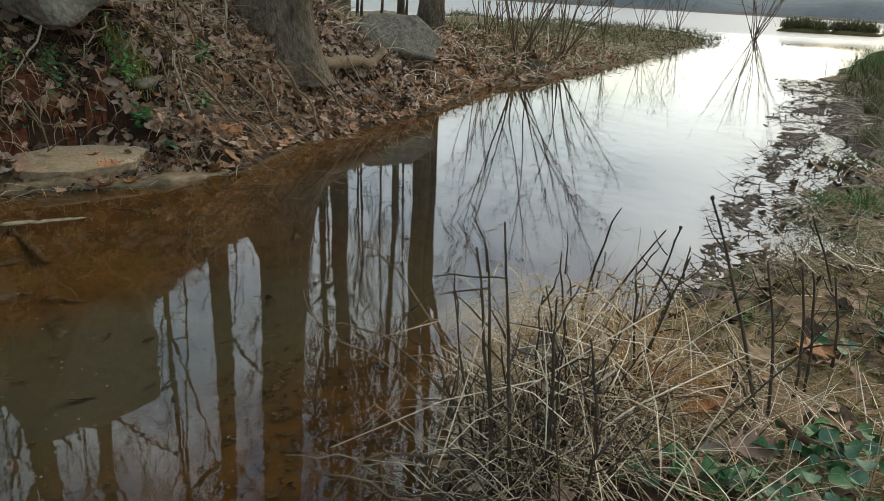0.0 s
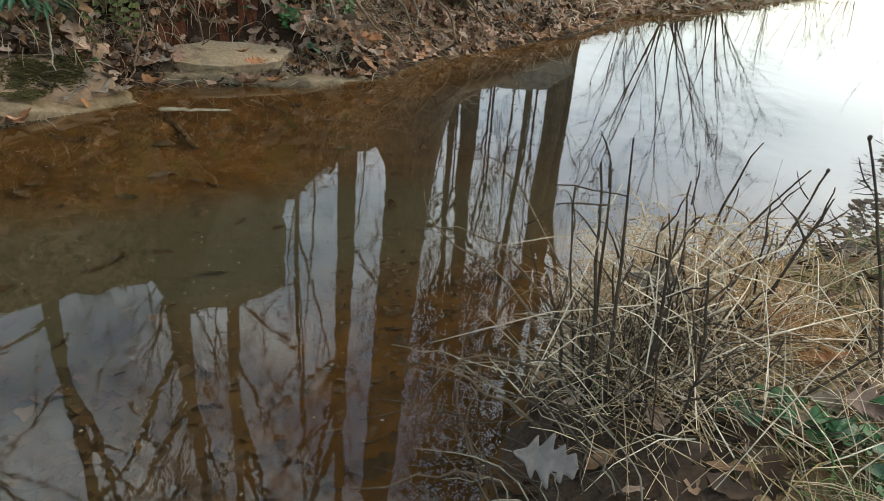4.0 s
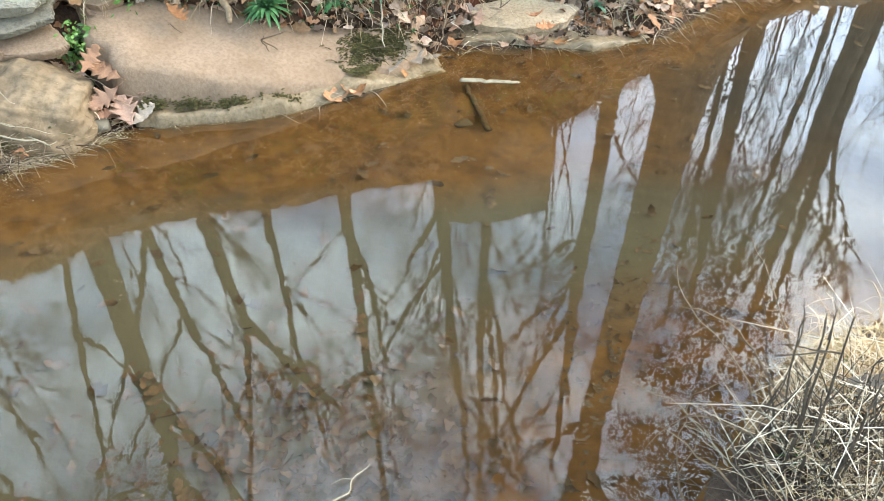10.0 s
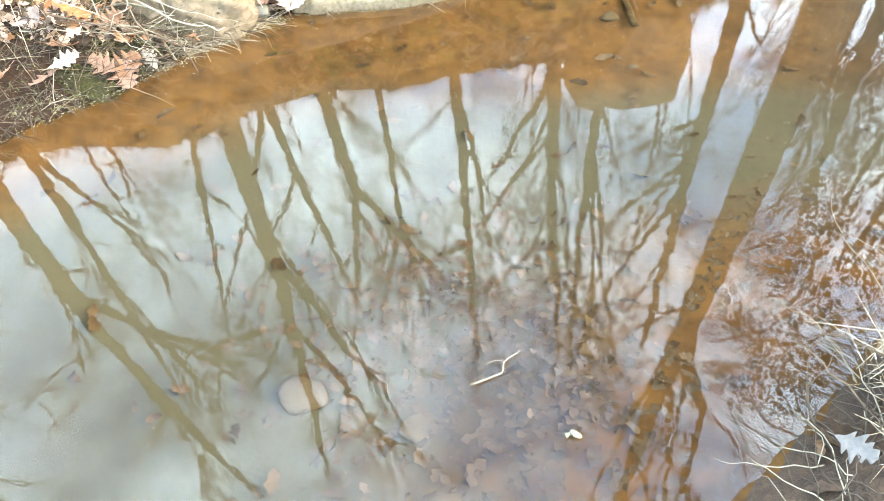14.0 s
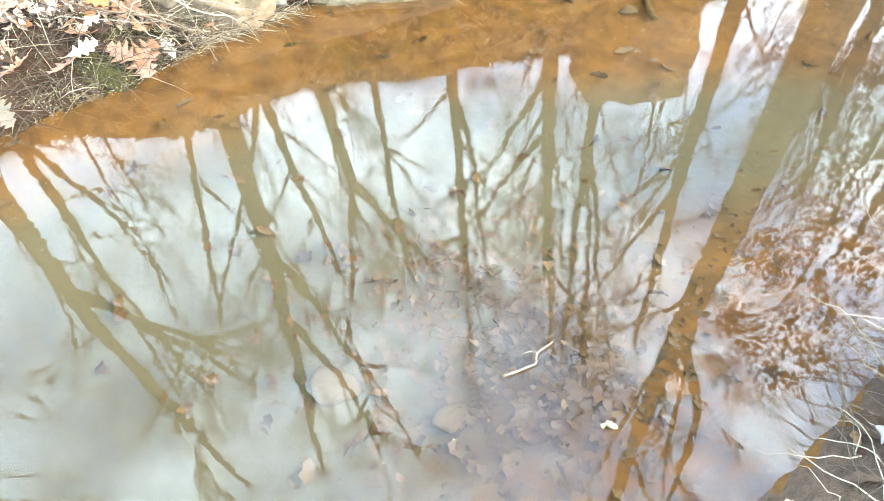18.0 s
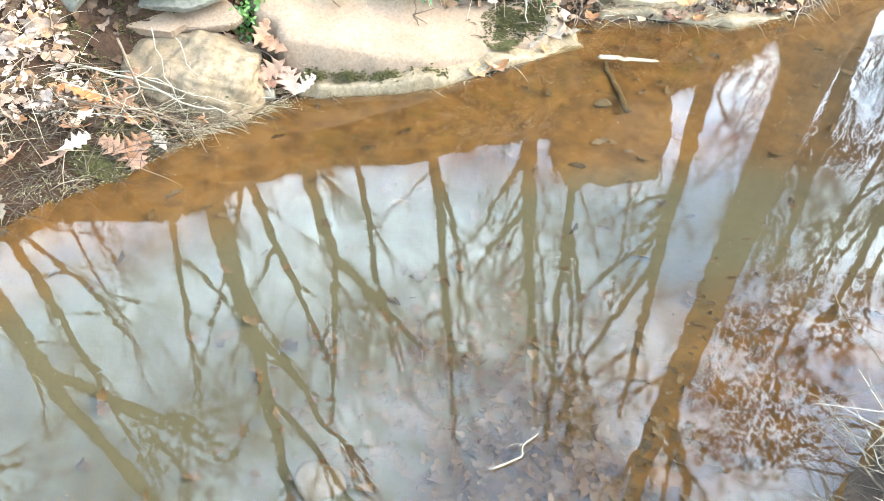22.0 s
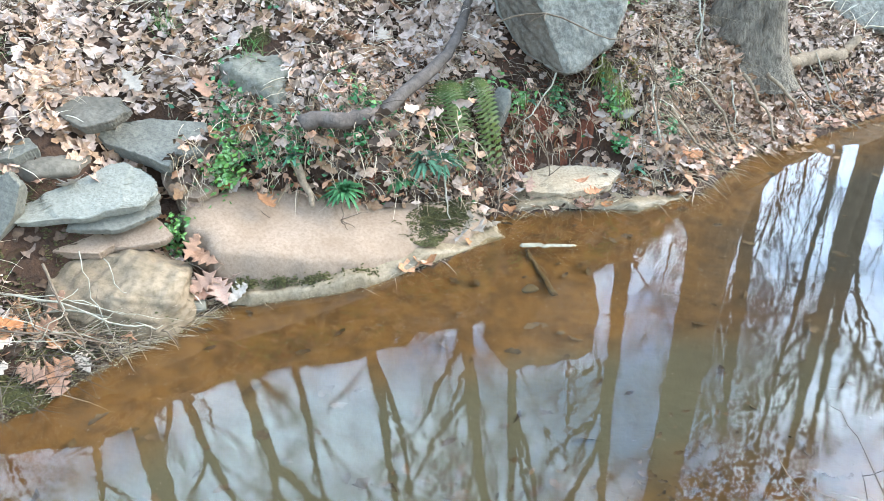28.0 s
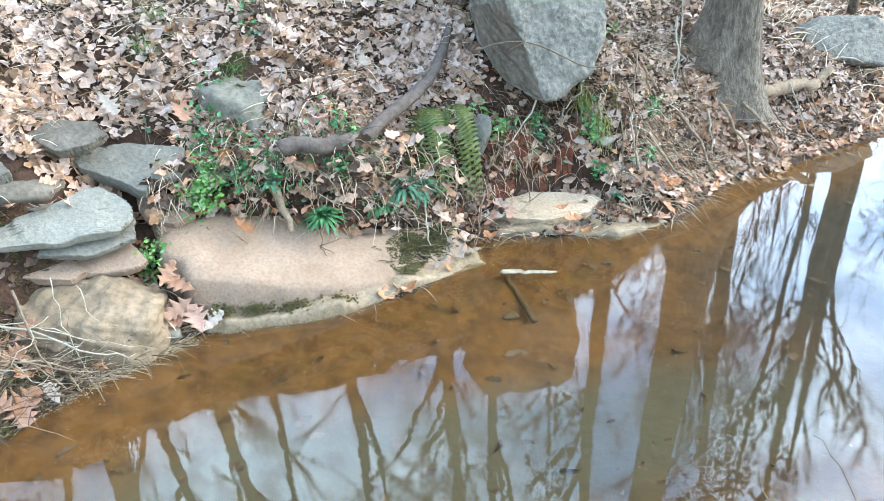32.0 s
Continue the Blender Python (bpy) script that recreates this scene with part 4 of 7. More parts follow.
def scatter(rnd, count, box, keep):
    """Random places in a box (x0, y0, x1, y1) for which keep(x, y) is true."""
    out = np.zeros((0, 2))
    while len(out) < count:
        q = np.c_[rnd.uniform(box[0], box[2], count * 2), rnd.uniform(box[1], box[3], count * 2)]
        out = np.vstack([out, q[keep(q[:, 0], q[:, 1])]])
    return out[:count, 0], out[:count, 1]


def on_far(x, y, lo=0.02, hi=9.0):
    d = seg_dist(x, y, _pf)
    return (~inside(x, y, _poly)) & (d > lo) & (d < hi) & (d < seg_dist(x, y, _pn))


def on_near(x, y, lo=0.0, hi=9.0):
    d = seg_dist(x, y, _pn)
    return (~inside(x, y, _poly)) & (d > lo) & (d < hi) & (d < seg_dist(x, y, _pf))


# raw earth of the undercut bank below the big rock and in the gully beside the slab
RAW_FACES = [np.array(p) for p in ([(-1.85, 3.22), (-1.55, 3.58), (-1.15, 3.68), (-1.08, 3.54), (-1.15, 3.45), (-1.46, 3.26), (-1.60, 3.02), (-1.76, 3.02)], [(-1.62, 2.68), (-1.62, 2.95), (-1.82, 3.06), (-1.96, 2.90), (-1.84, 2.62)])]


def off_raw(x, y):
    return ~(inside(x, y, RAW_FACES[0]) | inside(x, y, RAW_FACES[1]))


def off_stones(x, y):
    """False on the bare tops of the slab and the stones by the water, and on raw earth."""
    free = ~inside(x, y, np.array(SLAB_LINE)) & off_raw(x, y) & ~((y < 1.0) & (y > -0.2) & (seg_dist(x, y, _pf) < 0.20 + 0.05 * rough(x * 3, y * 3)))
    for cx, cy, r in ((-2.52, 1.22, 0.16), (-2.66, 1.31, 0.20), (-2.53, 1.42, 0.11), (-2.60, 1.68, 0.19), (-2.77, 1.55, 0.12), (-1.52, 3.22, 0.14), (-1.69, 2.82, 0.09), (-1.34, 3.50, 0.09), (-2.46, 2.22, 0.09), (-1.31, 3.18, 0.11), (-1.66, 3.49, 0.22), (-2.73, 1.09, 0.14), (-1.62, 3.12, 0.12)):
        free &= np.hypot(x - cx, y - cy) > r
    return free


def blade_mesh(name, x, y, z, length, rnd, width=0.003, lean=0.5, droop=0.6, up=1.0, heading=None, spread=3.14):
    """Bent blades, four points long, each a thin three-sided straw."""
    k = len(x)
    a = rnd.uniform(0, 6.283, k) if heading is None else heading + rnd.normal(0, spread, k)
    tilt = np.abs(rnd.normal(lean, 0.3, k))
    hd = np.c_[np.cos(a), np.sin(a)]
    u = np.array([0, 0.35, 0.7, 1.0])
    bend = rnd.normal(droop, 0.35, k)
    ang = tilt[:, None] + bend[:, None] * u[None, :]
    seg = np.diff(np.r_[0, u])
    hor = np.cumsum(np.sin(ang) * seg[None, :], axis=1) * length[:, None]
    ver = np.cumsum(np.cos(ang) * seg[None, :], axis=1) * length[:, None] * up
    side = np.c_[-np.sin(a), np.cos(a)]
    sw = rnd.normal(0, 0.12, k)[:, None] * (u ** 2)[None, :] * length[:, None]
    cx = x[:, None] + hor * hd[:, :1] + sw * side[:, :1]
    cy = y[:, None] + hor * hd[:, 1:] + sw * side[:, 1:]
    cz = z[:, None] + ver
    w = width * rnd.uniform(0.6, 1.4, k)[:, None] * np.array([1, 0.9, 0.7, 0.25])[None, :]
    P = np.zeros((k, 4, 3, 3))
    for j, (q, r) in enumerate(((1, 0), (-0.5, 0.87), (-0.5, -0.87))):
        P[:, :, j, 0] = cx + w * q * side[:, :1] + w * r * hd[:, :1] * 0.4
        P[:, :, j, 1] = cy + w * q * side[:, 1:] + w * r * hd[:, 1:] * 0.4
        P[:, :, j, 2] = cz + w * r * 0.8
    f = []
    for s in range(3):
        for j in range(3):
            f.append((s * 3 + j, s * 3 + (j + 1) % 3, s * 3 + 3 + (j + 1) % 3, s * 3 + 3 + j))
    f = (np.array(f)[None] + (np.arange(k) * 12)[:, None, None]).reshape(-1, 4)
    return mesh(name, P.reshape(-1, 3), f.tolist())


def stuff(name, me, mat, label, category):
    return tagged(link(name, me, mat), label, category, kind="stuff")


_r = np.random.default_rng(11)
# leaf litter of the far bank: thick on the slope, thinner towards the lake
x, y = scatter(_r, 10500, (-4.6, -1.0, 1.5, 8.5), lambda x, y: on_far(x, y, 0.03, 2.6) & off_stones(x, y))
stuff("leaf_litter", leaf_mesh("leaf_litter", x, y, height(x, y), _r.uniform(0.04, 0.125, len(x)), _r, 0.42, 0.6), LEAF, "thick litter of curled pale and brown oak leaves on the bank", "leaf litter")
x, y = scatter(_r, 3400, (-4.2, -0.6, 1.2, 6.0), lambda x, y: on_far(x, y, 0.25, 2.2) & off_stones(x, y))
stuff("pale_litter", leaf_mesh("pale_litter", x, y, height(x, y), _r.uniform(0.05, 0.135, len(x)), _r, 0.35, 0.5, lift=0.018), PALE_LITTER, "bleached oak leaves lying on the bank litter", "leaf litter")
x, y = scatter(_r, 700, (-3.0, -0.6, 1.2, 7.5), lambda x, y: on_far(x, y, 0.01, 0.35) & off_stones(x, y))
stuff("rust_litter", leaf_mesh("rust_litter", x, y, height(x, y), _r.uniform(0.05, 0.12, len(x)), _r, 0.4, 0.6, lift=0.015), RUST_LITTER, "rust-brown oak leaves along the waterline", "leaf litter")
# wiry dead grass and rootlets of the far bank
x, y = scatter(_r, 11000, (-3.4, -0.8, 1.0, 7.0), lambda x, y: on_far(x, y, 0.0, 1.3) & off_stones(x, y))
stuff("dead_grass", blade_mesh("dead_grass", x, y, height(x, y), _r.uniform(0.06, 0.2, len(x)), _r, 0.0016, 0.9, 0.9), DULL_STRAW, "fine dead grass and rootlets over the bank", "dry grass")
x, y = scatter(_r, 60, (-2.7, 0.0, -2.0, 1.3), lambda x, y: on_far(x, y, 0.0, 0.45) & (np.hypot(x + 2.52, y - 1.25) > 0.17) & (np.hypot(x + 2.72, y - 1.09) > 0.16))
stuff("dry_stalks", blade_mesh("dry_stalks", x, y, height(x, y), _r.uniform(0.12, 0.34, len(x)), _r, 0.0018, 1.0, 0.7, heading=-0.5, spread=1.0), DULL_STRAW, "tangle of pale dry stalks at the water's edge", "dry grass")
x, y = scatter(_r, 1100, (-2.7, -0.2, -2.0, 1.4), lambda x, y: on_far(x, y, 0.0, 0.4) & (np.hypot(x + 2.54, y - 1.26) > 0.17) & (np.hypot(x + 2.72, y - 1.09) > 0.16))
stuff("wet_stalks", blade_mesh("wet_stalks", x, y, height(x, y), _r.uniform(0.08, 0.24, len(x)), _r, 0.0017, 1.15, 0.5, heading=-0.4, spread=1.3), MUD, "dark wet stalks matted at the water's edge", "dry grass")
# dark pieces that paint the shaded gaps between the paler leaves
x, y = scatter(_r, 8000, (-4.2, -0.6, 1.2, 6.5), lambda x, y: on_far(x, y, 0.05, 2.4) & off_stones(x, y))
stuff("dark_litter", leaf_mesh("dark_litter", x, y, height(x, y), _r.uniform(0.04, 0.10, len(x)), _r, 0.8, 1.0, leaf_shape(8), lift=0.014), DARK_LEAF, "dark decayed leaf pieces standing in for shaded gaps in the litter", "leaf litter")
x, y = scatter(_r, 1800, (-3.4, -0.4, 0.0, 5.0), lambda x, y: on_far(x, y, 0.05, 1.6) & off_stones(x, y))
stuff("pale_grass", blade_mesh("pale_grass", x, y, height(x, y), _r.uniform(0.08, 0.22, len(x)), _r, 0.0015, 1.0, 0.8), STRAW, "pale withered grass lying over the leaves", "dry grass")
x, y = scatter(_r, 18000, (-4.0, -0.6, 0.6, 6.0), lambda x, y: on_far(x, y, 0.15, 2.2) & off_stones(x, y))
stuff("leaf_crumbs", leaf_mesh("leaf_crumbs", x, y, height(x, y), _r.uniform(0.015, 0.05, len(x)), _r, 0.6, 0.9, leaf_shape(5, 0.0, 0.5), lift=0.022), PALE_LITTER, "small broken bits of dry leaves on the litter", "leaf litter")
# scum and specks on the water
u = _r.uniform(0, 1, 1900)
pts = np.array([(-2.40, 0.24), (-2.36, 0.5), (-2.28, 0.8), (-2.23, 1.2), (-2.12, 1.54), (-2.0, 1.63), (-1.73, 1.89), (-1.55, 2.28), (-1.43, 2.58), (-1.50, 2.70), (-1.30, 2.97), (-0.93, 3.12), (-0.69, 3.46), (-0.56, 4.12), (0.0, 5.1)])
ss = np.r_[0, np.cumsum(np.hypot(*np.diff(pts, axis=0).T))]
x = np.interp(u * ss[-1], ss, pts[:, 0]) + np.abs(_r.normal(0, 0.015, len(u))) - 0.008
y = np.interp(u * ss[-1], ss, pts[:, 1]) - np.abs(_r.normal(0, 0.015, len(u))) + 0.008
SPECK = (np.array([(-0.5, -0.4, 0), (0.5, -0.35, 0), (0.45, 0.4, 0), (-0.4, 0.45, 0), (-0.3, -0.2, 0.35), (0.3, -0.2, 0.3), (0.3, 0.25, 0.35), (-0.25, 0.25, 0.3)]),
         np.array([(0, 1, 5, 4), (1, 2, 6, 5), (2, 3, 7, 6), (3, 0, 4, 7), (4, 5, 6, 7)]))


def specks(name, x, y, z, size, rnd):
    sv, sf = SPECK
    a = rnd.uniform(0, 6.283, len(x))
    c, s = np.cos(a)[:, None], np.sin(a)[:, None]
    px, py, pz = sv[:, 0][None] * size[:, None], sv[:, 1][None] * size[:, None] * rnd.uniform(0.4, 1, len(x))[:, None], sv[:, 2][None] * size[:, None] * 0.5
    p = np.stack([x[:, None] + c * px - s * py, y[:, None] + s * px + c * py, z + pz], axis=2)
    return mesh(name, p.reshape(-1, 3), (sf[None] + (np.arange(len(x)) * 8)[:, None, None]).reshape(-1, 4).tolist())


stuff("scum_line", specks("scum_line", x, y, np.full((len(x), 1), 0.001), _r.uniform(0.0015, 0.005, len(x)), _r), FOAM, "pale scum and plant bits along the waterline", "scum")
x, y = scatter(_r, 1300, (-2.4, -0.1, 0.2, 3.3), lambda x, y: inside(x, y, _poly) & (seg_dist(x, y, _pf) < 1.9))
stuff("floating_specks", specks("floating_specks", x, y, np.full((len(x), 1), 0.001), _r.uniform(0.002, 0.0065, len(x)), _r), PALE_LEAF, "tiny pale specks floating on the water", "specks")
# sunken leaves on the bed
x, y = _r.normal(-0.56, 0.27, 1500), _r.normal(0.72, 0.24, 1500)
x, y = x[inside(x, y, _poly)], y[inside(x, y, _poly)]
stuff("sunken_leaves", leaf_mesh("sunken_leaves", x, y, height(x, y), _r.uniform(0.015, 0.07, len(x)), _r, 0.25, 0.35, lift=0.001), SUNK_LEAF, "brown waterlogged leaves on the creek bed", "leaf litter")
x, y = _r.normal(-0.12, 0.16, 420), _r.normal(1.45, 0.24, 420)
x, y = x[inside(x, y, _poly)], y[inside(x, y, _poly)]
stuff("bed_crumbs", leaf_mesh("bed_crumbs", x, y, height(x, y), _r.uniform(0.012, 0.045, len(x)), _r, 0.3, 0.4, lift=0.001), SUNK_LEAF, "broken brown leaf crumbs on the ochre creek bed", "leaf litter")
x, y = scatter(_r, 170, (-2.4, 0.0, 0.2, 5.0), lambda x, y: inside(x, y, _poly))
stuff("sunken_leaves", leaf_mesh("sunken_leaves", x, y, height(x, y), _r.uniform(0.03, 0.08, len(x)), _r, 0.3, 0.5), SUNK_LEAF, "scattered dark leaves on the creek bed", "leaf litter")

# ---- things of the far bank ----
def path_tube(name, pts, r0, r1, mat, parent=None, label="", sides=8, fine=4, wob=0.0, seed=0):
    """A bent, tapering branch or root through the given points."""
    rnd = random.Random(seed)
    p = [Vector(q) for q in pts]
    out = []
    for i in range(len(p) - 1):
        a, b, c, d = p[max(i - 1, 0)], p[i], p[i + 1], p[min(i + 2, len(p) - 1)]
        for k in range(fine):
            t = k / fine
            out.append(0.5 * ((2 * b) + (c - a) * t + (2 * a - 5 * b + 4 * c - d) * t * t + (3 * b - a - 3 * c + d) * t ** 3))
    out.append(p[-1])
    out = [q + Vector((rnd.gauss(0, wob), rnd.gauss(0, wob), rnd.gauss(0, wob))) for q in out]
    n = len(out) - 1
    v, f = [], []
    tube(v, f, out, [(r0 + (r1 - r0) * i / n) * rnd.uniform(0.92, 1.08) for i in range(n + 1)], sides)
    return link(name, mesh(name, v, f), mat, parent, label)


tagged(path_tube("exposed_root", [(-2.13, 2.06, 0.63), (-2.07, 2.11, 0.64), (-2.00, 2.19, 0.62), (-1.95, 2.30, 0.61), (-2.02, 2.44, 0.58)], 0.038, 0.034, DARK_ROOT, wob=0.005),
       "thick dark root arching out of the bank", "root")
tagged(path_tube("fallen_limb", [(-1.98, 2.40, 0.56), (-1.95, 2.54, 0.62), (-1.93, 2.86, 0.70), (-1.94, 3.07, 0.78), (-2.00, 3.28, 0.86), (-2.07, 3.58, 1.06), (-2.15, 3.9, 1.35)], 0.034, 0.022, DARK_ROOT, wob=0.003, seed=2),
       "curved grey branch leaning up the leafy bank", "branch")
tagged(path_tube("pale_root", [(-2.18, 2.04, 0.46), (-2.14, 2.03, 0.38), (-2.09, 2.02, 0.31), (-2.06, 1.99, 0.27)], 0.024, 0.010, ROOT, wob=0.002, seed=3), "pale root hanging onto the sandstone slab", "root")
tagged(path_tube("oak_root", [(-0.72, 4.62, 0.42), (-0.55, 4.95, 0.36), (-0.40, 5.2, 0.37), (-0.26, 5.42, 0.33), (-0.20, 5.56, 0.42)], 0.06, 0.03, ROOT, wob=0.008, seed=4), "thick pale oak root lying along the bank", "root")
_w = oak.matrix_world.translation
for k, pts in enumerate([[(-0.80, 4.74, 0.95), (-0.92, 4.67, 0.66), (-1.02, 4.60, 0.50), (-1.12, 4.52, 0.34)], [(-0.79, 4.72, 0.85), (-0.84, 4.62, 0.56), (-0.88, 4.55, 0.42), (-0.92, 4.47, 0.26)]]):
    path_tube("buttress", [Vector(q) - _w for q in pts], 0.14, 0.035, BARK, oak, wob=0.004, seed=60 + k, sides=18, fine=8)
for k, pts in enumerate([[(-1.05, 4.35, 0.45), (-1.02, 4.0, 0.33), (-0.9, 3.7, 0.16)], [(-0.95, 4.2, 0.42), (-0.76, 4.1, 0.25), (-0.62, 4.0, 0.08)],
                         [(-0.70, 4.35, 0.42), (-0.56, 4.35, 0.22), (-0.48, 4.3, 0.06)], [(-0.6, 4.5, 0.4), (-0.42, 4.55, 0.22), (-0.33, 4.52, 0.05)],
                         [(-1.1, 3.95, 0.42), (-0.92, 3.72, 0.3), (-0.7, 3.72, 0.12)], [(-1.08, 3.62, 0.32), (-0.95, 3.7, 0.22), (-0.74, 3.95, 0.1)]]):
    tagged(path_tube("oak_rootlet", pts, 0.012, 0.005, ROOT, wob=0.008, seed=10 + k, sides=6), "thin root creeping down the bank below the oak", "root", "oak rootlets")
# bare vines and hanging twigs
VINES = [[(-1.00, 4.25, 1.2), (-0.96, 4.2, 0.8), (-0.95, 4.15, 0.4)], [(-1.15, 4.0, 0.75), (-1.05, 3.7, 0.45), (-0.86, 3.75, 0.25), (-0.70, 3.85, 0.10)],
         [(-1.80, 3.2, 0.85), (-1.5, 3.2, 0.92), (-1.2, 3.3, 0.80), (-1.05, 3.35, 0.85)], [(-1.45, 3.28, 0.62), (-1.5, 3.2, 0.48), (-1.56, 3.1, 0.38)],
         [(-1.74, 3.08, 0.5), (-1.70, 2.98, 0.3), (-1.62, 2.9, 0.18)], [(-1.55, 3.15, 0.4), (-1.42, 3.1, 0.25), (-1.38, 3.05, 0.14)],
         [(-2.70, 0.85, 0.30), (-2.48, 1.02, 0.20), (-2.30, 1.12, 0.10), (-2.20, 1.22, 0.05)], [(-2.62, 0.75, 0.22), (-2.42, 0.9, 0.16), (-2.25, 1.05, 0.07)],
         [(-2.55, 1.05, 0.34), (-2.42, 1.0, 0.18), (-2.30, 0.98, 0.05)], [(-2.66, 0.95, 0.12), (-2.45, 1.08, 0.14), (-2.24, 1.2, 0.06)],
         [(-2.35, 1.95, 0.36), (-2.27, 1.9, 0.28), (-2.18, 1.86, 0.24)], [(-2.05, 2.2, 0.42), (-1.98, 2.12, 0.30), (-1.93, 2.02, 0.22)],
         [(-1.72, 2.55, 0.3), (-1.68, 2.5, 0.22), (-1.60, 2.40, 0.13)], [(-1.6, 2.95, 0.2), (-1.53, 2.78, 0.10), (-1.48, 2.62, 0.05)]]
for k, pts in enumerate(VINES):
    e = base("bare_vine", pts[0])
    w = Vector(pts[0])
    path_tube("stem", [Vector(q) - w for q in pts], 0.0055, 0.0025, TWIG if k % 3 else DRIFT, e, wob=0.005, seed=30 + k, sides=5)
    rnd = random.Random(k)
    for _ in range(3):
        q = Vector(rnd.choice(pts[1:])) - w
        d = Vector((rnd.uniform(-0.1, 0.12), rnd.uniform(-0.1, 0.1), rnd.uniform(-0.08, 0.06)))
        path_tube("twig", [q, q + d * 0.6 + Vector((0, 0, 0.01)), q + d], 0.003, 0.0015, TWIG, e, sides=4, fine=2, wob=0.003, seed=k)
    tagged(e, "thin bare vine trailing down the bank", "vine", "bare vines")


def fern(at, fronds, length, seed, heading, label):
    rnd = random.Random(seed)
    e = base("fern", at)
    for k in range(fronds):
        a = heading + rnd.uniform(-1.0, 1.0)
        v, f = [], []
        n = 28
        L = length * rnd.uniform(0.75, 1.1)
        d = Vector((math.cos(a), math.sin(a), 0))
        side = Vector((-d.y, d.x, 0))
        pts = []
        for i in range(n + 1):
            t = i / n
            pts.append(d * L * (0.46 * t - 0.14 * t * t) + Vector((0, 0, L * (0.34 * t - 1.30 * t * t))))
        tube(v, f, pts, [0.0022 * (1 - 0.7 * i / n) for i in range(n + 1)], 4)
        for i in range(2, n):
            w = L * 0.085 * math.sin(math.pi * (0.12 + 0.88 * i / n)) ** 0.8 + 0.004
            for s in (-1, 1):
                p, q = pts[i], pts[i] + side * s * w + Vector((0, 0, -0.15 * w)) + d * 0.15 * w
                u = (pts[i] - pts[i - 1]) * 0.27
                b = len(v)
                v += [p - u, p + u, (p + q) / 2 + u * 0.95 + Vector((0, 0, 0.002)), q, (p + q) / 2 - u * 0.95]
                f += [(b, b + 1, b + 2, b + 4), (b + 4, b + 2, b + 3)]
        link("frond", mesh("frond", v, f), FERN, e)
    return tagged(e, label, "fern")


fern((-1.88, 2.87, 0.62), 11, 0.54, 3, -0.75, "evergreen fern with drooping yellow-green fronds on the bank")
fern((-1.79, 2.97, 0.62), 9, 0.52, 5, -0.6, "small drooping fern hanging over red soil")


def rosette(at, n, length, seed, mat, label, wide=0.0085):
    rnd = random.Random(seed)
    e = base("leafy_plant", at)
    for k in range(n):
        a = rnd.uniform(0, 6.283)
        el = rnd.uniform(0.15, 1.35)
        L = length * rnd.uniform(0.7, 1.1)
        d = Vector((math.cos(a), math.sin(a), 0))
        s = Vector((-d.y, d.x, 0))
        v, f = [], []
        for i in range(6):
            t = i / 5
            c = d * L * t * math.cos(el) + Vector((0, 0, L * (t * math.sin(el) - 0.55 * t * t)))
            w = wide * math.sin(math.pi * (0.1 + 0.88 * t)) ** 0.7
            v += [c - s * w, c - Vector((0, 0, w * 0.35)), c + s * w]
        for i in range(5):
            b = i * 3
            f += [(b, b + 1, b + 4, b + 3), (b + 1, b + 2, b + 5, b + 4)]
        link("leaf", mesh("leaf", v, f), mat, e)
    return tagged(e, label, "plant", "leafy plants on the bank")


PLANT = "low evergreen plant with strap leaves in the bank soil"
for k, (x, y, z, n, L, m) in enumerate([(-1.98, 2.12, 0.31, 90, 0.12, GREEN), (-1.78, 2.48, 0.35, 110, 0.14, BLUISH), (-1.73, 2.56, 0.33, 80, 0.12, BLUISH), (-1.84, 2.37, 0.29, 40, 0.09, GREEN), (-2.24, 2.02, 0.44, 26, 0.10, GREEN), (-2.33, 1.95, 0.46, 26, 0.10, GREEN), (-1.95, 2.42, 0.44, 22, 0.09, GREEN),
                                        (-2.10, 2.14, 0.44, 18, 0.08, GREEN), (-2.18, 2.04, 0.47, 18, 0.08, BLUISH), (-1.57, 3.22, 0.46, 10, 0.05, BLUISH), (-1.45, 3.30, 0.42, 8, 0.05, BLUISH),
                                        (-2.86, 1.16, 0.0, 12, 0.06, GREEN), (-1.02, 3.38, 0.12, 14, 0.06, BLUISH)]):
    rosette((x, y, max(z, hz(x, y))), n, L, 40 + k, m, PLANT)


def creeper(at, spread, n, seed, mat, label, leaf=0.026):
    """A mat of small oval leaves on thin stems."""
    r = np.random.default_rng(seed)
    e = base("green_creeper", at)
    x = at[0] + r.normal(0, spread[0], n)
    y = at[1] + r.normal(0, spread[1], n)
    z = np.maximum(height(x, y), 0) + np.abs(r.normal(0.025, 0.04, n))
    shape = leaf_shape(5, 0.0, 0.62)
    me = leaf_mesh("leaves", x, y, z, r.uniform(0.7, 1.3, n) * leaf, r, 0.6, 0.4, shape)
    me.transform(Matrix.Translation([-c for c in at]))
    link("leaves", me, mat, e)
    for k in range(7):
        i, j = r.integers(0, n, 2)
        o = Vector(at)
        a, b = Vector((x[i], y[i], z[i])) - o, Vector((x[j], y[j], z[j])) - o
        path_tube("stem", [a, (a + b) / 2 + Vector((0, 0, 0.015)), b], 0.0016, 0.001, TWIG, e, sides=4, fine=3, wob=0.003, seed=k)
    return tagged(e, label, "plant", "green creepers")


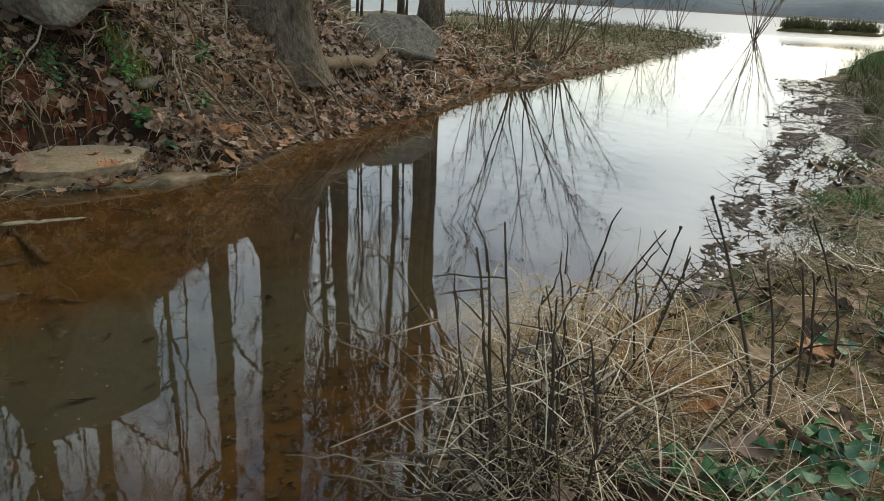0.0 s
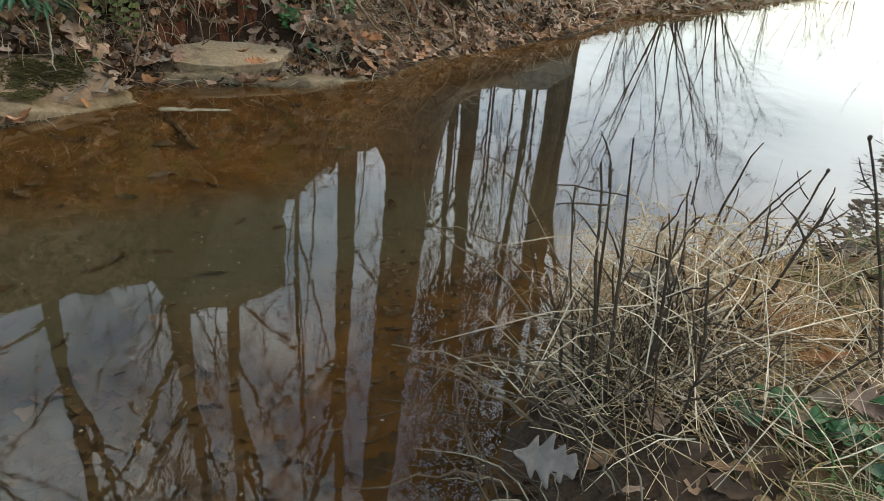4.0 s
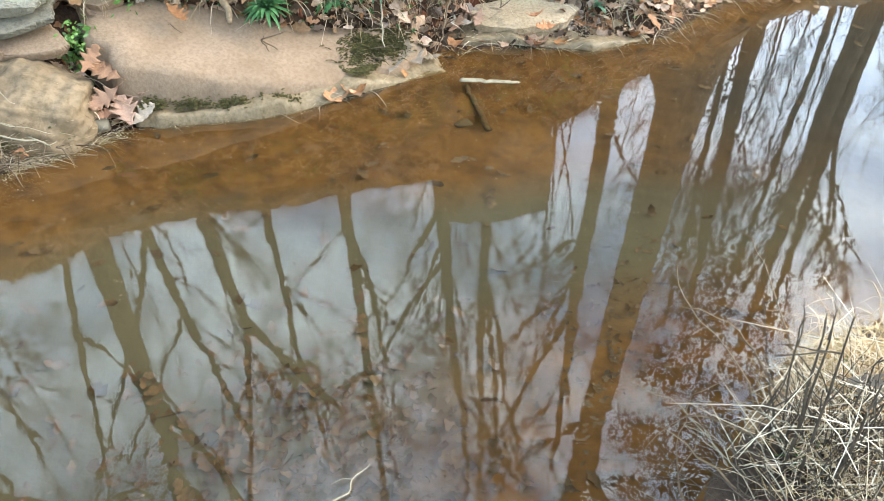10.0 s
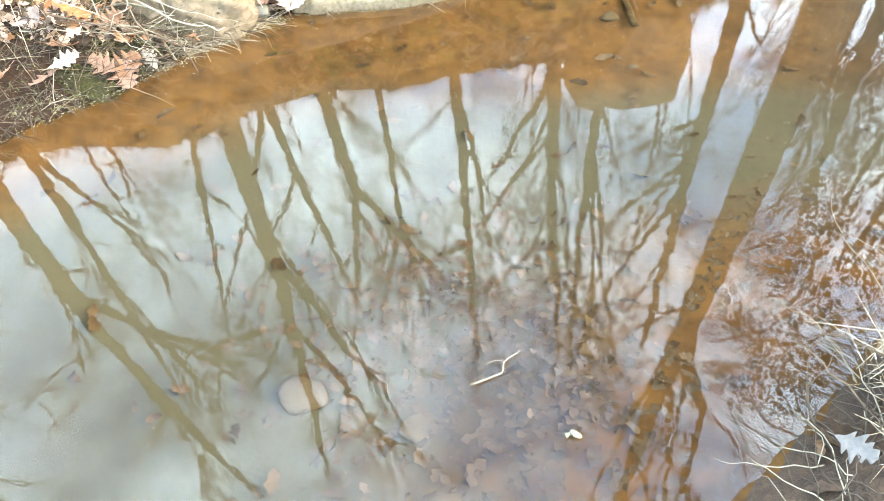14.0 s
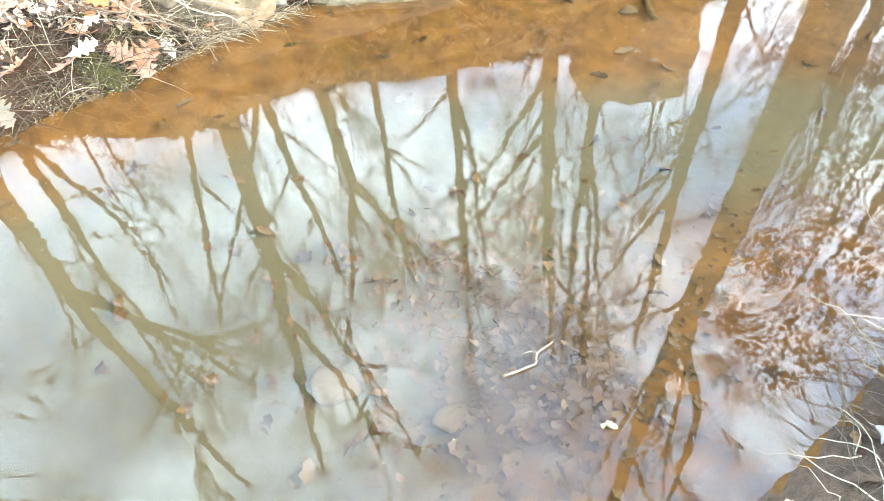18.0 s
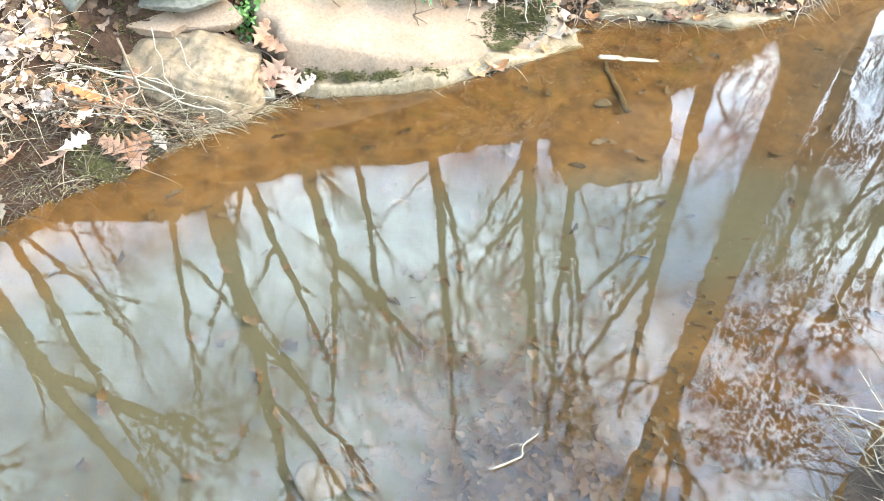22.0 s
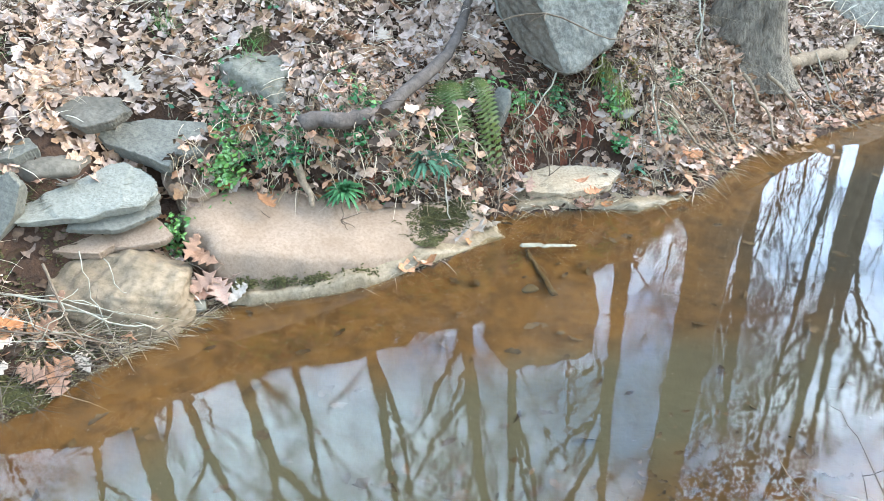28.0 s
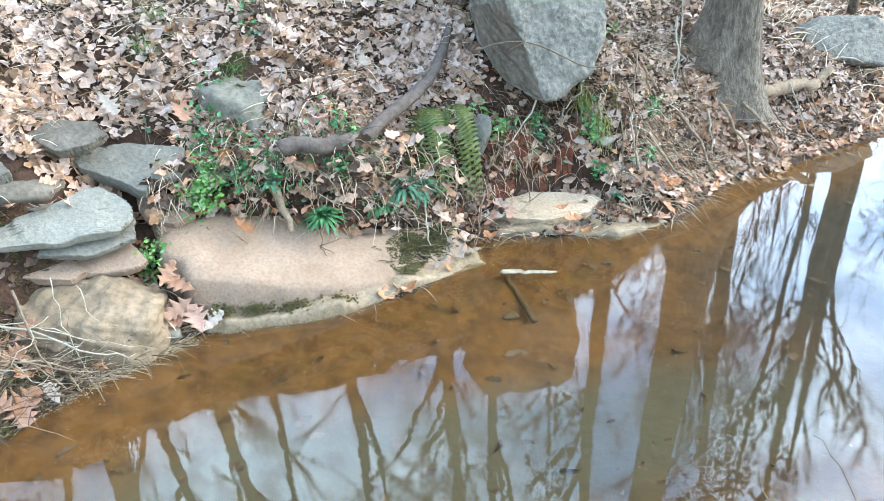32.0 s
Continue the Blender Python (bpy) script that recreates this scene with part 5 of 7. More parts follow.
CREEP = "small-leaved green creeper spreading over leaf litter"
for k, (x, y, sx, sy, n, m) in enumerate([(-2.43, 1.86, 0.035, 0.05, 420, FRESH), (-2.43, 1.80, 0.03, 0.03, 260, FRESH), (-2.45, 1.95, 0.05, 0.05, 300, GREEN), (-2.29, 2.02, 0.06, 0.05, 300, GREEN), (-2.22, 2.08, 0.05, 0.05, 220, GREEN),
                                          (-2.45, 1.56, 0.015, 0.04, 130, FRESH), (-2.52, 2.05, 0.05, 0.06, 140, GREEN), (-2.04, 2.36, 0.05, 0.05, 260, GREEN), (-2.06, 2.46, 0.04, 0.04, 180, FRESH), (-2.12, 2.2, 0.05, 0.05, 200, GREEN), (-1.96, 2.52, 0.05, 0.05, 160, GREEN),
                                          (-1.47, 3.36, 0.05, 0.06, 120, GREEN), (-1.75, 3.15, 0.05, 0.06, 110, FRESH), (-1.24, 3.47, 0.03, 0.04, 120, GREEN), (-1.0, 3.75, 0.05, 0.06, 90, GREEN), (-1.35, 4.0, 0.08, 0.06, 110, FRESH), (-2.57, 2.42, 0.05, 0.05, 90, GREEN), (-2.63, 1.8, 0.03, 0.03, 70, BLUISH)]):
    creeper((x, y, hz(x, y)), (sx, sy), int(n * (0.75 if k in (0, 1, 5) else 0.32)), 60 + k, m, CREEP)


def tuft(at, n, length, spread, seed, mat, label, width=0.002, cat="grass"):
    r = np.random.default_rng(seed)
    x, y = r.normal(0, spread, n), r.normal(0, spread, n)
    z = height(x + at[0], y + at[1]) - at[2]
    ob = link("grass_tuft", blade_mesh("grass_tuft", x, y, z, r.uniform(0.5, 1.0, n) * length, r, width, 0.35, 0.7), mat)
    ob.matrix_world = pose(*at)
    return tagged(ob, label, cat, "grass tufts")


for k, (x, y, n, L, m) in enumerate([(-2.89, 2.16, 70, 0.12, FRESH), (-2.83, 2.02, 60, 0.10, FRESH), (-2.5, 2.2, 40, 0.1, FRESH), (-1.95, 3.5, 60, 0.12, FRESH), (-1.55, 4.0, 50, 0.12, FRESH), (-2.6, 1.15, 30, 0.1, FRESH),
                                     (-3.4, 2.6, 50, 0.12, FRESH), (-3.1, 1.4, 40, 0.1, FRESH)]):
    tuft((x, y, hz(x, y)), n, L, 0.022, 80 + k, m, "small tuft of fresh green grass among leaves")

# moss cushions on stones and soil
def slab_z(x, y):
    return 0.185 - 0.42 * (x + 1.97) + 0.13 * (y - 2.03)


def moss(cx, cy, rx, ry, turn, zof, seed, mat=None, thick=0.014):
    """A low uneven cushion that follows the surface under it, with loose tufts round its rim."""
    r = np.random.default_rng(seed)
    n, rings = 40, 9
    a = np.linspace(0, 6.283, n, endpoint=False)
    rim = 1 + 0.22 * np.sin(3 * a + r.uniform(0, 6)) + 0.16 * np.sin(7 * a + r.uniform(0, 6)) + 0.1 * np.sin(13 * a + r.uniform(0, 6))
    c, s = math.cos(turn), math.sin(turn)
    v, f = [], []
    for k in range(rings + 1):
        q = k / rings
        px, py = rx * q * rim * np.cos(a), ry * q * rim * np.sin(a)
        x, y = cx + c * px - s * py, cy + s * px + c * py
        z = zof(x, y) + thick * (1 - q ** 2) * (0.6 + 0.5 * r.uniform(0, 1, n)) - 0.004 * (k == rings)
        v += list(zip(x, y, z))
    for k in range(rings):
        for i in range(n):
            w = (i + 1) % n
            f.append((k * n + i, k * n + n + i, k * n + n + w, k * n + w))
    e = base("moss", (0, 0, 0))
    link("cushion", mesh("cushion", v, f), mat or MOSS, e)
    m = int(2600 * rx * ry / 0.004)
    m = max(90, min(3 * m, 900))
    q = np.sqrt(r.uniform(0, 2.2, m))
    b = r.uniform(0, 6.283, m)
    px, py = rx * q * np.cos(b), ry * q * np.sin(b)
    x, y = cx + c * px - s * py, cy + s * px + c * py
    tagged(link("tufts", specks("tufts", x, y, (zof(x, y) + 0.002 + thick * 0.7 * np.clip(1 - q ** 2, 0, 1))[:, None], r.uniform(0.005, 0.015, m), r), mat or MOSS, e), kind="stuff")
    return tagged(e, "olive-brown moss cushion on damp stone", "moss", "moss cushions")


def on_slab(x, y):
    return np.maximum(slab_z(x, y), 0.035) + 0.001


r = np.random.default_rng(260)
n = 1500
u = r.uniform(0, 1, n)
x = np.interp(u, [0, 0.25, 0.6, 1], [-2.15, -2.04, -1.91, -1.72]) + r.normal(0, 0.012, n)
y = np.interp(u, [0, 0.25, 0.6, 1], [1.56, 1.655, 1.77, 1.97]) + r.normal(0, 0.012, n)
k = np.sin(u * 23) + np.sin(u * 57 + 1) + r.normal(0, 0.5, n) > 0.1
x, y = x[k], y[k]
z = 0.05 - 0.12 * (x + 1.8) + 0.05 * (y - 2.1) + np.abs(r.normal(0.01, 0.012, len(x)))
stuff("moss", specks("moss", x, y, z[:, None], r.uniform(0.006, 0.018, len(x)), r), MOSS, "brown-green moss and mud along the slab's wet lip", "moss")
for k, (cx, cy, rx, ry, tn) in enumerate([(-1.69, 2.40, 0.12, 0.06, 1.35), (-1.66, 2.30, 0.07, 0.05, 1.3), (-1.62, 2.48, 0.05, 0.035, 0.9)]):
    moss(cx, cy, rx, ry, tn, on_slab, 200 + k)
for k, (cx, cy, rx, ry) in enumerate([(-1.25, 3.58, 0.07, 0.05), (-2.57, 2.40, 0.05, 0.035), (-2.53, 2.27, 0.05, 0.025), (-2.50, 1.0, 0.07, 0.05), (-1.05, 4.0, 0.06, 0.05), (-0.47, 5.6, 0.12, 0.06), (-1.6, 3.12, 0.04, 0.03), (-2.21, 2.35, 0.04, 0.03), (-2.36, 0.72, 0.07, 0.04)]):
    moss(cx, cy, rx, ry, 0.6, height, 220 + k)

# raw red clay in the steep bank, golden moss higher up
for k, (cx, cy, rx, ry) in enumerate([(-1.72, 2.82, 0.10, 0.07), (-1.52, 3.25, 0.14, 0.06), (-1.30, 3.42, 0.08, 0.045), (-1.58, 3.11, 0.08, 0.045), (-1.80, 2.66, 0.07, 0.06), (-1.98, 2.30, 0.06, 0.05)]):
    e = moss(cx, cy, rx, ry, 0.7, lambda x, y: height(x, y) + 0.004, 270 + k, RED_CLAY, 0.02)
    e.name = "clay_patch"
    tagged(e, "raw red-brown clay showing in the steep bank", "soil", "clay patches")
for k, (cx, cy, rx, ry) in enumerate([(-2.62, 3.12, 0.07, 0.05), (-2.75, 2.62, 0.035, 0.03), (-1.18, 3.72, 0.05, 0.08), (-0.62, 5.6, 0.07, 0.1), (-2.36, 2.24, 0.03, 0.02)]):
    e = moss(cx, cy, rx, ry, 0.6, height, 280 + k, GOLD_MOSS)
    tagged(e, "golden-green moss cushion on the leafy bank", "moss", "moss cushions")

# single leaves that stand out
LEAF_MESHES = []
for k in range(6):
    r = np.random.default_rng(300 + k)
    half = [(0.0, 0.012), (0.10, 0.06), (0.18, 0.09), (0.29, 0.24), (0.37, 0.13), (0.51, 0.33), (0.59, 0.16), (0.72, 0.28), (0.79, 0.14), (0.89, 0.16), (1.0, 0.01)]
    ha, hb = np.array(half).T
    hb = hb * r.uniform(0.85, 1.15, len(hb))
    u = np.linspace(0, 1, 41)
    q = np.clip(np.searchsorted(ha, u, side="right") - 1, 0, len(ha) - 2)
    t = (u - ha[q]) / (ha[q + 1] - ha[q])
    w = hb[q] + (hb[q + 1] - hb[q]) * (0.5 - 0.5 * np.cos(np.pi * t))
    lift = 0.16 * w
    lv = np.stack([np.c_[u - 0.5 + lift, -w * r.uniform(0.85, 1.1), 0 * u], np.c_[u * 0.97 - 0.49, -0.45 * w, 0 * u], np.c_[u * 0.95 - 0.475, 0 * u, 0 * u - 0.012], np.c_[u * 0.97 - 0.49, 0.45 * w, 0 * u], np.c_[u - 0.5 + lift, w, 0 * u]], axis=1).reshape(-1, 3)
    lf = np.array([(a * 5 + b, a * 5 + b + 1, a * 5 + b + 6, a * 5 + b + 5) for a in range(40) for b in range(4)])
    px, py = lv[:, 0], lv[:, 1] * r.uniform(0.9, 1.15)
    h = r.normal(0.25, 0.2) * px ** 2 + r.normal(0.4, 0.3) * 2 * py ** 2 + r.normal(0, 0.3) * px * py + 0.012 * np.sin(px * 20)
    v = np.c_[px, py, h + lv[:, 2]]
    stem = [(-0.5, -0.008, h[1]), (-0.5, 0.008, h[1]), (-0.68, 0.006, h[1] + 0.03), (-0.68, -0.006, h[1] + 0.03)]
    f = [tuple(q) for q in lf] + [(len(v), len(v) + 1, len(v) + 2, len(v) + 3)]
    LEAF_MESHES.append(mesh("oak_leaf", np.vstack([v, stem]), f))


def one_leaf(at, size, turn, mat, k, label, spin=0.0):
    me = LEAF_MESHES[k % 6].copy()
    ob = link("oak_leaf", me, mat)
    s = ob.modifiers.new("thick", "SOLIDIFY")
    s.thickness = 0.008
    ob.matrix_world = pose(*at, *turn) @ pose(0, 0, 0, 0, 0, spin) @ Matrix.Diagonal((size, size, size, 1))
    return tagged(ob, label, "leaf", "fallen oak leaves")


PINKISH, PALE, RUSTY = "dry pinkish-tan oak leaf lying by the creek", "bleached pale oak leaf by the waterline", "curled rust-brown oak leaf on the bank"
LEAVES = [(-2.18, 1.59, 0.08, 0.15, PINK_LEAF), (-2.22, 1.54, 0.09, 0.13, PINK_LEAF), (-2.33, 1.60, 0.20, 0.15, PINK_LEAF), (-2.30, 1.62, 0.24, 0.12, PINK_LEAF), (-1.56, 2.50, 0.085, 0.14, PALE_LEAF),
          (-1.61, 2.37, 0.08, 0.12, PALE_LEAF), (-1.53, 2.60, 0.08, 0.10, PALE_LEAF), (-2.32, 0.84, 0.03, 0.16, PINK_LEAF), (-2.30, 0.99, 0.025, 0.10, PINK_LEAF), (-1.53, 2.97, 0.12, 0.13, PINK_LEAF),
          (-1.52, 2.88, 0.09, 0.14, PINK_LEAF), (-0.95, 3.52, 0.16, 0.13, RUST_LEAF), (-1.21, 3.08, 0.13, 0.11, RUST_LEAF), (-1.14, 3.05, 0.10, 0.10, RUST_LEAF), (-0.97, 3.31, 0.1, 0.13, PALE_LEAF),
          (-2.60, 1.97, 0.76, 0.16, PINK_LEAF), (-2.30, 1.95, 0.44, 0.14, PINK_LEAF), (-2.77, 1.75, 0.82, 0.14, PALE_LEAF), (-2.28, 2.16, 0.62, 0.14, PINK_LEAF), (-2.16, 2.36, 0.62, 0.14, RUST_LEAF),
          (-2.40, 2.40, 0.86, 0.15, PINK_LEAF), (-2.30, 2.62, 0.86, 0.16, PINK_LEAF), (-2.2, 2.8, 0.84, 0.16, PALE_LEAF), (-2.25, 3.0, 0.94, 0.17, PINK_LEAF), (-1.08, 3.46, 0.14, 0.12, RUST_LEAF),
          (-0.86, 3.55, 0.14, 0.11, PINK_LEAF), (-0.80, 3.62, 0.16, 0.12, RUST_LEAF), (-0.95, 3.62, 0.20, 0.12, PINK_LEAF), (-1.05, 3.56, 0.2, 0.12, RUST_LEAF), (-2.42, 0.62, 0.10, 0.14, PINK_LEAF),
          (-2.50, 0.5, 0.13, 0.14, RUST_LEAF), (-2.40, 0.36, 0.07, 0.13, PALE_LEAF), (-2.55, 0.85, 0.2, 0.13, RUST_LEAF), (-2.48, 0.74, 0.14, 0.13, PINK_LEAF), (-2.03, 2.22, 0.36, 0.1, RUST_LEAF), (-1.80, 2.85, 0.24, 0.09, RUST_LEAF),
          (-2.70, 1.32, 0.525, 0.12, PALE_LEAF), (-2.66, 1.42, 0.505, 0.11, RUST_LEAF), (-2.78, 1.25, 0.56, 0.12, PINK_LEAF), (-2.20, 1.85, 0.33, 0.11, PINK_LEAF)]
for k, (x, y, z, s, m) in enumerate(LEAVES):
    rnd = random.Random(500 + k)
    one_leaf((x, y, max(z, hz(x, y) + 0.015)), s, (rnd.uniform(-15, 35), rnd.uniform(-5, 40), rnd.uniform(0, 360)), m, k, {"pale leaf": PALE, "rust leaf": RUSTY}.get(m.name, PINKISH))

# clusters of large leaves that lean on the slab's end and the waterline
for k, (x, y, z, s, m) in enumerate([(-2.17, 1.50, 0.07, 0.17, PINK_LEAF), (-2.21, 1.46, 0.13, 0.16, PINK_LEAF), (-2.25, 1.52, 0.20, 0.16, PINK_LEAF), (-2.12, 1.54, 0.05, 0.14, DRY_TAN), (-2.29, 1.50, 0.25, 0.15, PINK_LEAF), (-2.24, 1.44, 0.06, 0.14, RUST_LEAF),
                                     (-2.33, 0.86, 0.04, 0.17, PINK_LEAF), (-2.36, 0.80, 0.07, 0.15, PINK_LEAF), (-2.31, 0.95, 0.03, 0.12, DRY_TAN), (-2.45, 0.93, 0.16, 0.13, PINK_LEAF), (-2.50, 1.02, 0.20, 0.12, PINK_LEAF), (-2.42, 0.70, 0.12, 0.14, DRY_TAN),
                                     (-1.57, 2.42, 0.075, 0.15, PALE_LEAF), (-1.53, 2.53, 0.07, 0.16, PALE_LEAF), (-1.49, 2.60, 0.06, 0.12, PALE_LEAF), (-1.52, 2.92, 0.10, 0.14, PALE_LEAF), (-1.46, 2.98, 0.10, 0.13, PINK_LEAF)]):
    rnd = random.Random(1500 + k)
    low = m is PALE_LEAF
    one_leaf((x, y, max(z - 0.02 * low, hz(x, y) + 0.012)), s * 0.84, (rnd.uniform(8, 24) if low else rnd.uniform(25, 48), rnd.uniform(-12, 12), 38 + rnd.uniform(-15, 25)), m, k, {"pale leaf": PALE, "rust leaf": RUSTY}.get(m.name, PINKISH), rnd.uniform(0, 360))

# drift wood in the water
plank = path_tube("drift_plank", [(-1.30, 2.545, 0.0), (-1.22, 2.58, 0.003), (-1.14, 2.62, 0.003), (-1.07, 2.655, -0.003)], 0.022, 0.012, DULL_WOOD, wob=0.005, seed=7)
for _v in plank.data.vertices:
    _v.co.z = _v.co.z * 0.3 - 0.002
tagged(plank, "pale weathered wood piece floating at the water surface", "drift wood")
tagged(path_tube("sunken_branch", [(-1.27, 2.53, -0.03), (-1.20, 2.46, -0.06), (-1.10, 2.36, -0.085), (-1.02, 2.28, -0.11)], 0.010, 0.015, SUNK_WOOD, wob=0.003, seed=8), "dark branch slanting under the water", "branch")
e = base("floating_twig", (-0.50, 0.76, 0.004))
path_tube("stem", [(0, 0, 0.006), (-0.012, -0.05, 0.004), (0.0, -0.08, 0.003), (-0.04, -0.15, 0.001)], 0.0016, 0.0032, DRIFT, e, wob=0.001, seed=9, sides=6)
path_tube("side_twig", [(-0.012, -0.05, 0.004), (-0.03, -0.06, 0.006), (-0.045, -0.085, 0.004)], 0.0013, 0.0007, DRIFT, e, sides=5, seed=10)
tagged(e, "pale crooked twig floating on the creek", "twig")
tagged(path_tube("drift_foam", [(-0.285, 0.645, 0.004), (-0.275, 0.653, 0.007), (-0.262, 0.658, 0.004)], 0.007, 0.006, FOAM, wob=0.003, seed=11), "small pale clump of scum on the water", "scum")


# torn roots, crumbs and small leaves on the raw bank face
_r = np.random.default_rng(71)
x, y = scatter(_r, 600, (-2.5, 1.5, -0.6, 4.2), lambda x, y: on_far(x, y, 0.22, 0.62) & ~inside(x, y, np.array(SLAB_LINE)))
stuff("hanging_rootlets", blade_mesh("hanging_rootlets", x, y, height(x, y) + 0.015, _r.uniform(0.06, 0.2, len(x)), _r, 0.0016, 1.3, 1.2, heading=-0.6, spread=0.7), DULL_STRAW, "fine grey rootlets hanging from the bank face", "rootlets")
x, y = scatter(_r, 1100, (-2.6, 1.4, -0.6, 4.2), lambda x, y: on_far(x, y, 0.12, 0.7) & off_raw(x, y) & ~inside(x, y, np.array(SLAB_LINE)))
stuff("leaf_scraps", leaf_mesh("leaf_scraps", x, y, height(x, y), _r.uniform(0.02, 0.07, len(x)), _r, 0.5, 0.7), RUST_LITTER, "torn brown leaf scraps on the bank face", "leaf litter")
# leaves and rootlets packed along the back of the slab and under the stones
_back = np.array([(-2.47, 1.74), (-2.36, 1.93), (-2.16, 2.12), (-1.95, 2.29), (-1.78, 2.50), (-1.66, 2.72), (-1.58, 3.0), (-1.40, 3.42), (-1.15, 3.52), (-0.92, 3.62), (-0.66, 4.2)])
_ss = np.r_[0, np.cumsum(np.hypot(*np.diff(_back, axis=0).T))]


def along(n, wide, out=0.0):
    u = _r.uniform(0, _ss[-1], n)
    x, y = np.interp(u, _ss, _back[:, 0]), np.interp(u, _ss, _back[:, 1])
    d = _r.normal(out, wide, n)
    return x - 0.75 * d, y + 0.6 * d


for n, lo, hi, wide, m, words in ((220, 0.04, 0.11, 0.07, LEAF, "brown oak leaves banked up behind the slab"), (80, 0.05, 0.11, 0.06, PALE_LITTER, "bleached leaves banked up behind the slab"),
                                  (120, 0.04, 0.10, 0.06, RUST_LITTER, "rust-brown leaves banked up behind the slab"), (420, 0.03, 0.09, 0.09, DARK_LEAF, "dark rotten leaves banked up behind the slab")):
    x, y = along(n, wide, 0.06)
    stuff("banked_leaves", leaf_mesh("banked_leaves", x, y, np.maximum(height(x, y), 0.05), _r.uniform(lo, hi, n), _r, 0.8, 0.9, lift=0.02), m, words, "leaf litter")
x, y = along(480, 0.07, 0.10)
stuff("hanging_rootlets", blade_mesh("hanging_rootlets", x, y, height(x, y) + 0.03, _r.uniform(0.06, 0.2, len(x)), _r, 0.0018, 1.2, 1.5, heading=-0.6, spread=0.8), DULL_STRAW, "fine roots hanging over the back of the slab", "rootlets")
x, y = along(500, 0.07, 0.12)
stuff("hanging_rootlets", blade_mesh("hanging_rootlets", x, y, height(x, y) + 0.03, _r.uniform(0.08, 0.22, len(x)), _r, 0.002, 1.0, 1.7, heading=-0.6, spread=0.9), MUD, "dark wiry roots hanging over the back of the slab", "rootlets")
# bare twigs and roots trailing below the oak
for k in range(26):
    rnd = random.Random(900 + k)
    y0 = rnd.uniform(3.5, 5.4)
    x0 = float(np.interp(y0, [3.4, 4.2, 5.4], [-1.15, -0.95, -0.2])) + rnd.uniform(-0.15, 0.1)
    z0 = hz(x0, y0) + rnd.uniform(0.02, 0.2)
    d = Vector((rnd.uniform(0.1, 0.35), rnd.uniform(-0.35, 0.2), 0))
    p1 = (x0 + d.x * 0.5, y0 + d.y * 0.5, max(hz(x0 + d.x * 0.5, y0 + d.y * 0.5), 0.0) + rnd.uniform(0.02, 0.12))
    p2 = (x0 + d.x, y0 + d.y, max(hz(x0 + d.x, y0 + d.y), 0.0) + rnd.uniform(0.005, 0.06))
    tagged(path_tube("trailing_root", [(x0, y0, z0), p1, p2], rnd.uniform(0.003, 0.008), 0.002, (ROOT, TWIG, DRIFT)[k % 3], wob=0.006, seed=k, sides=5, fine=5), "thin bare root trailing down the leafy bank", "root", "trailing roots")

# what clings to the steep faces behind the slab and the ledge
def face(n, line, lo, hi, out=0.015):
    p = np.array(line)
    sg = np.r_[0, np.cumsum(np.hypot(*np.diff(p, axis=0).T))]
    u = _r.uniform(0, sg[-1], n)
    x, y = np.interp(u, sg, p[:, 0]), np.interp(u, sg, p[:, 1])
    d = _r.normal(out, 0.012, n)
    q = _r.uniform(0, 1, n) ** 1.2
    x, y = x + 0.75 * d * (1.6 - q), y - 0.6 * d * (1.6 - q)
    return x, y, lo(x, y) + q * (hi - lo(x, y))


for line, lo, hi, k in (([(-2.50, 1.64), (-2.41, 1.88), (-2.16, 2.09), (-1.94, 2.26), (-1.76, 2.49), (-1.62, 2.68)], slab_z, 0.62, 1.0), ([(-1.60, 3.05), (-1.34, 3.38), (-1.08, 3.43), (-0.85, 3.51)], lambda x, y: 0.05 + 0 * x, 0.30, 0.16)):
    for n, a, b, m, words in ((120, 0.035, 0.10, LEAF, "brown oak leaves clinging to the steep bank"), (240, 0.03, 0.08, DARK_LEAF, "dark wet leaves clinging to the steep bank"), (36, 0.04, 0.10, PALE_LITTER, "pale leaves clinging to the steep bank"),
                              (60, 0.035, 0.09, RUST_LITTER, "rust-brown leaves clinging to the steep bank"), (130, 0.014, 0.032, GREEN, "small green leaves on the steep bank")):
        x, y, z = face(int(n * k), line, lo, hi)
        stuff("bank_leaves", leaf_mesh("bank_leaves", x, y, z, _r.uniform(a, b, len(x)), _r, 0.7, 0.8, leaf_shape(5, 0.0, 0.6) if m is GREEN else None, lift=0.012), m, words, "leaf litter" if m is not GREEN else "plant")
    x, y, z = face(int(230 * k), line, lo, hi)
    stuff("bank_roots", blade_mesh("bank_roots", x, y, z + 0.02, _r.uniform(0.05, 0.18, len(x)), _r, 0.002, 1.3, 1.5, heading=-0.6, spread=0.8), DULL_STRAW, "matted grey roots hanging on the steep bank", "rootlets")

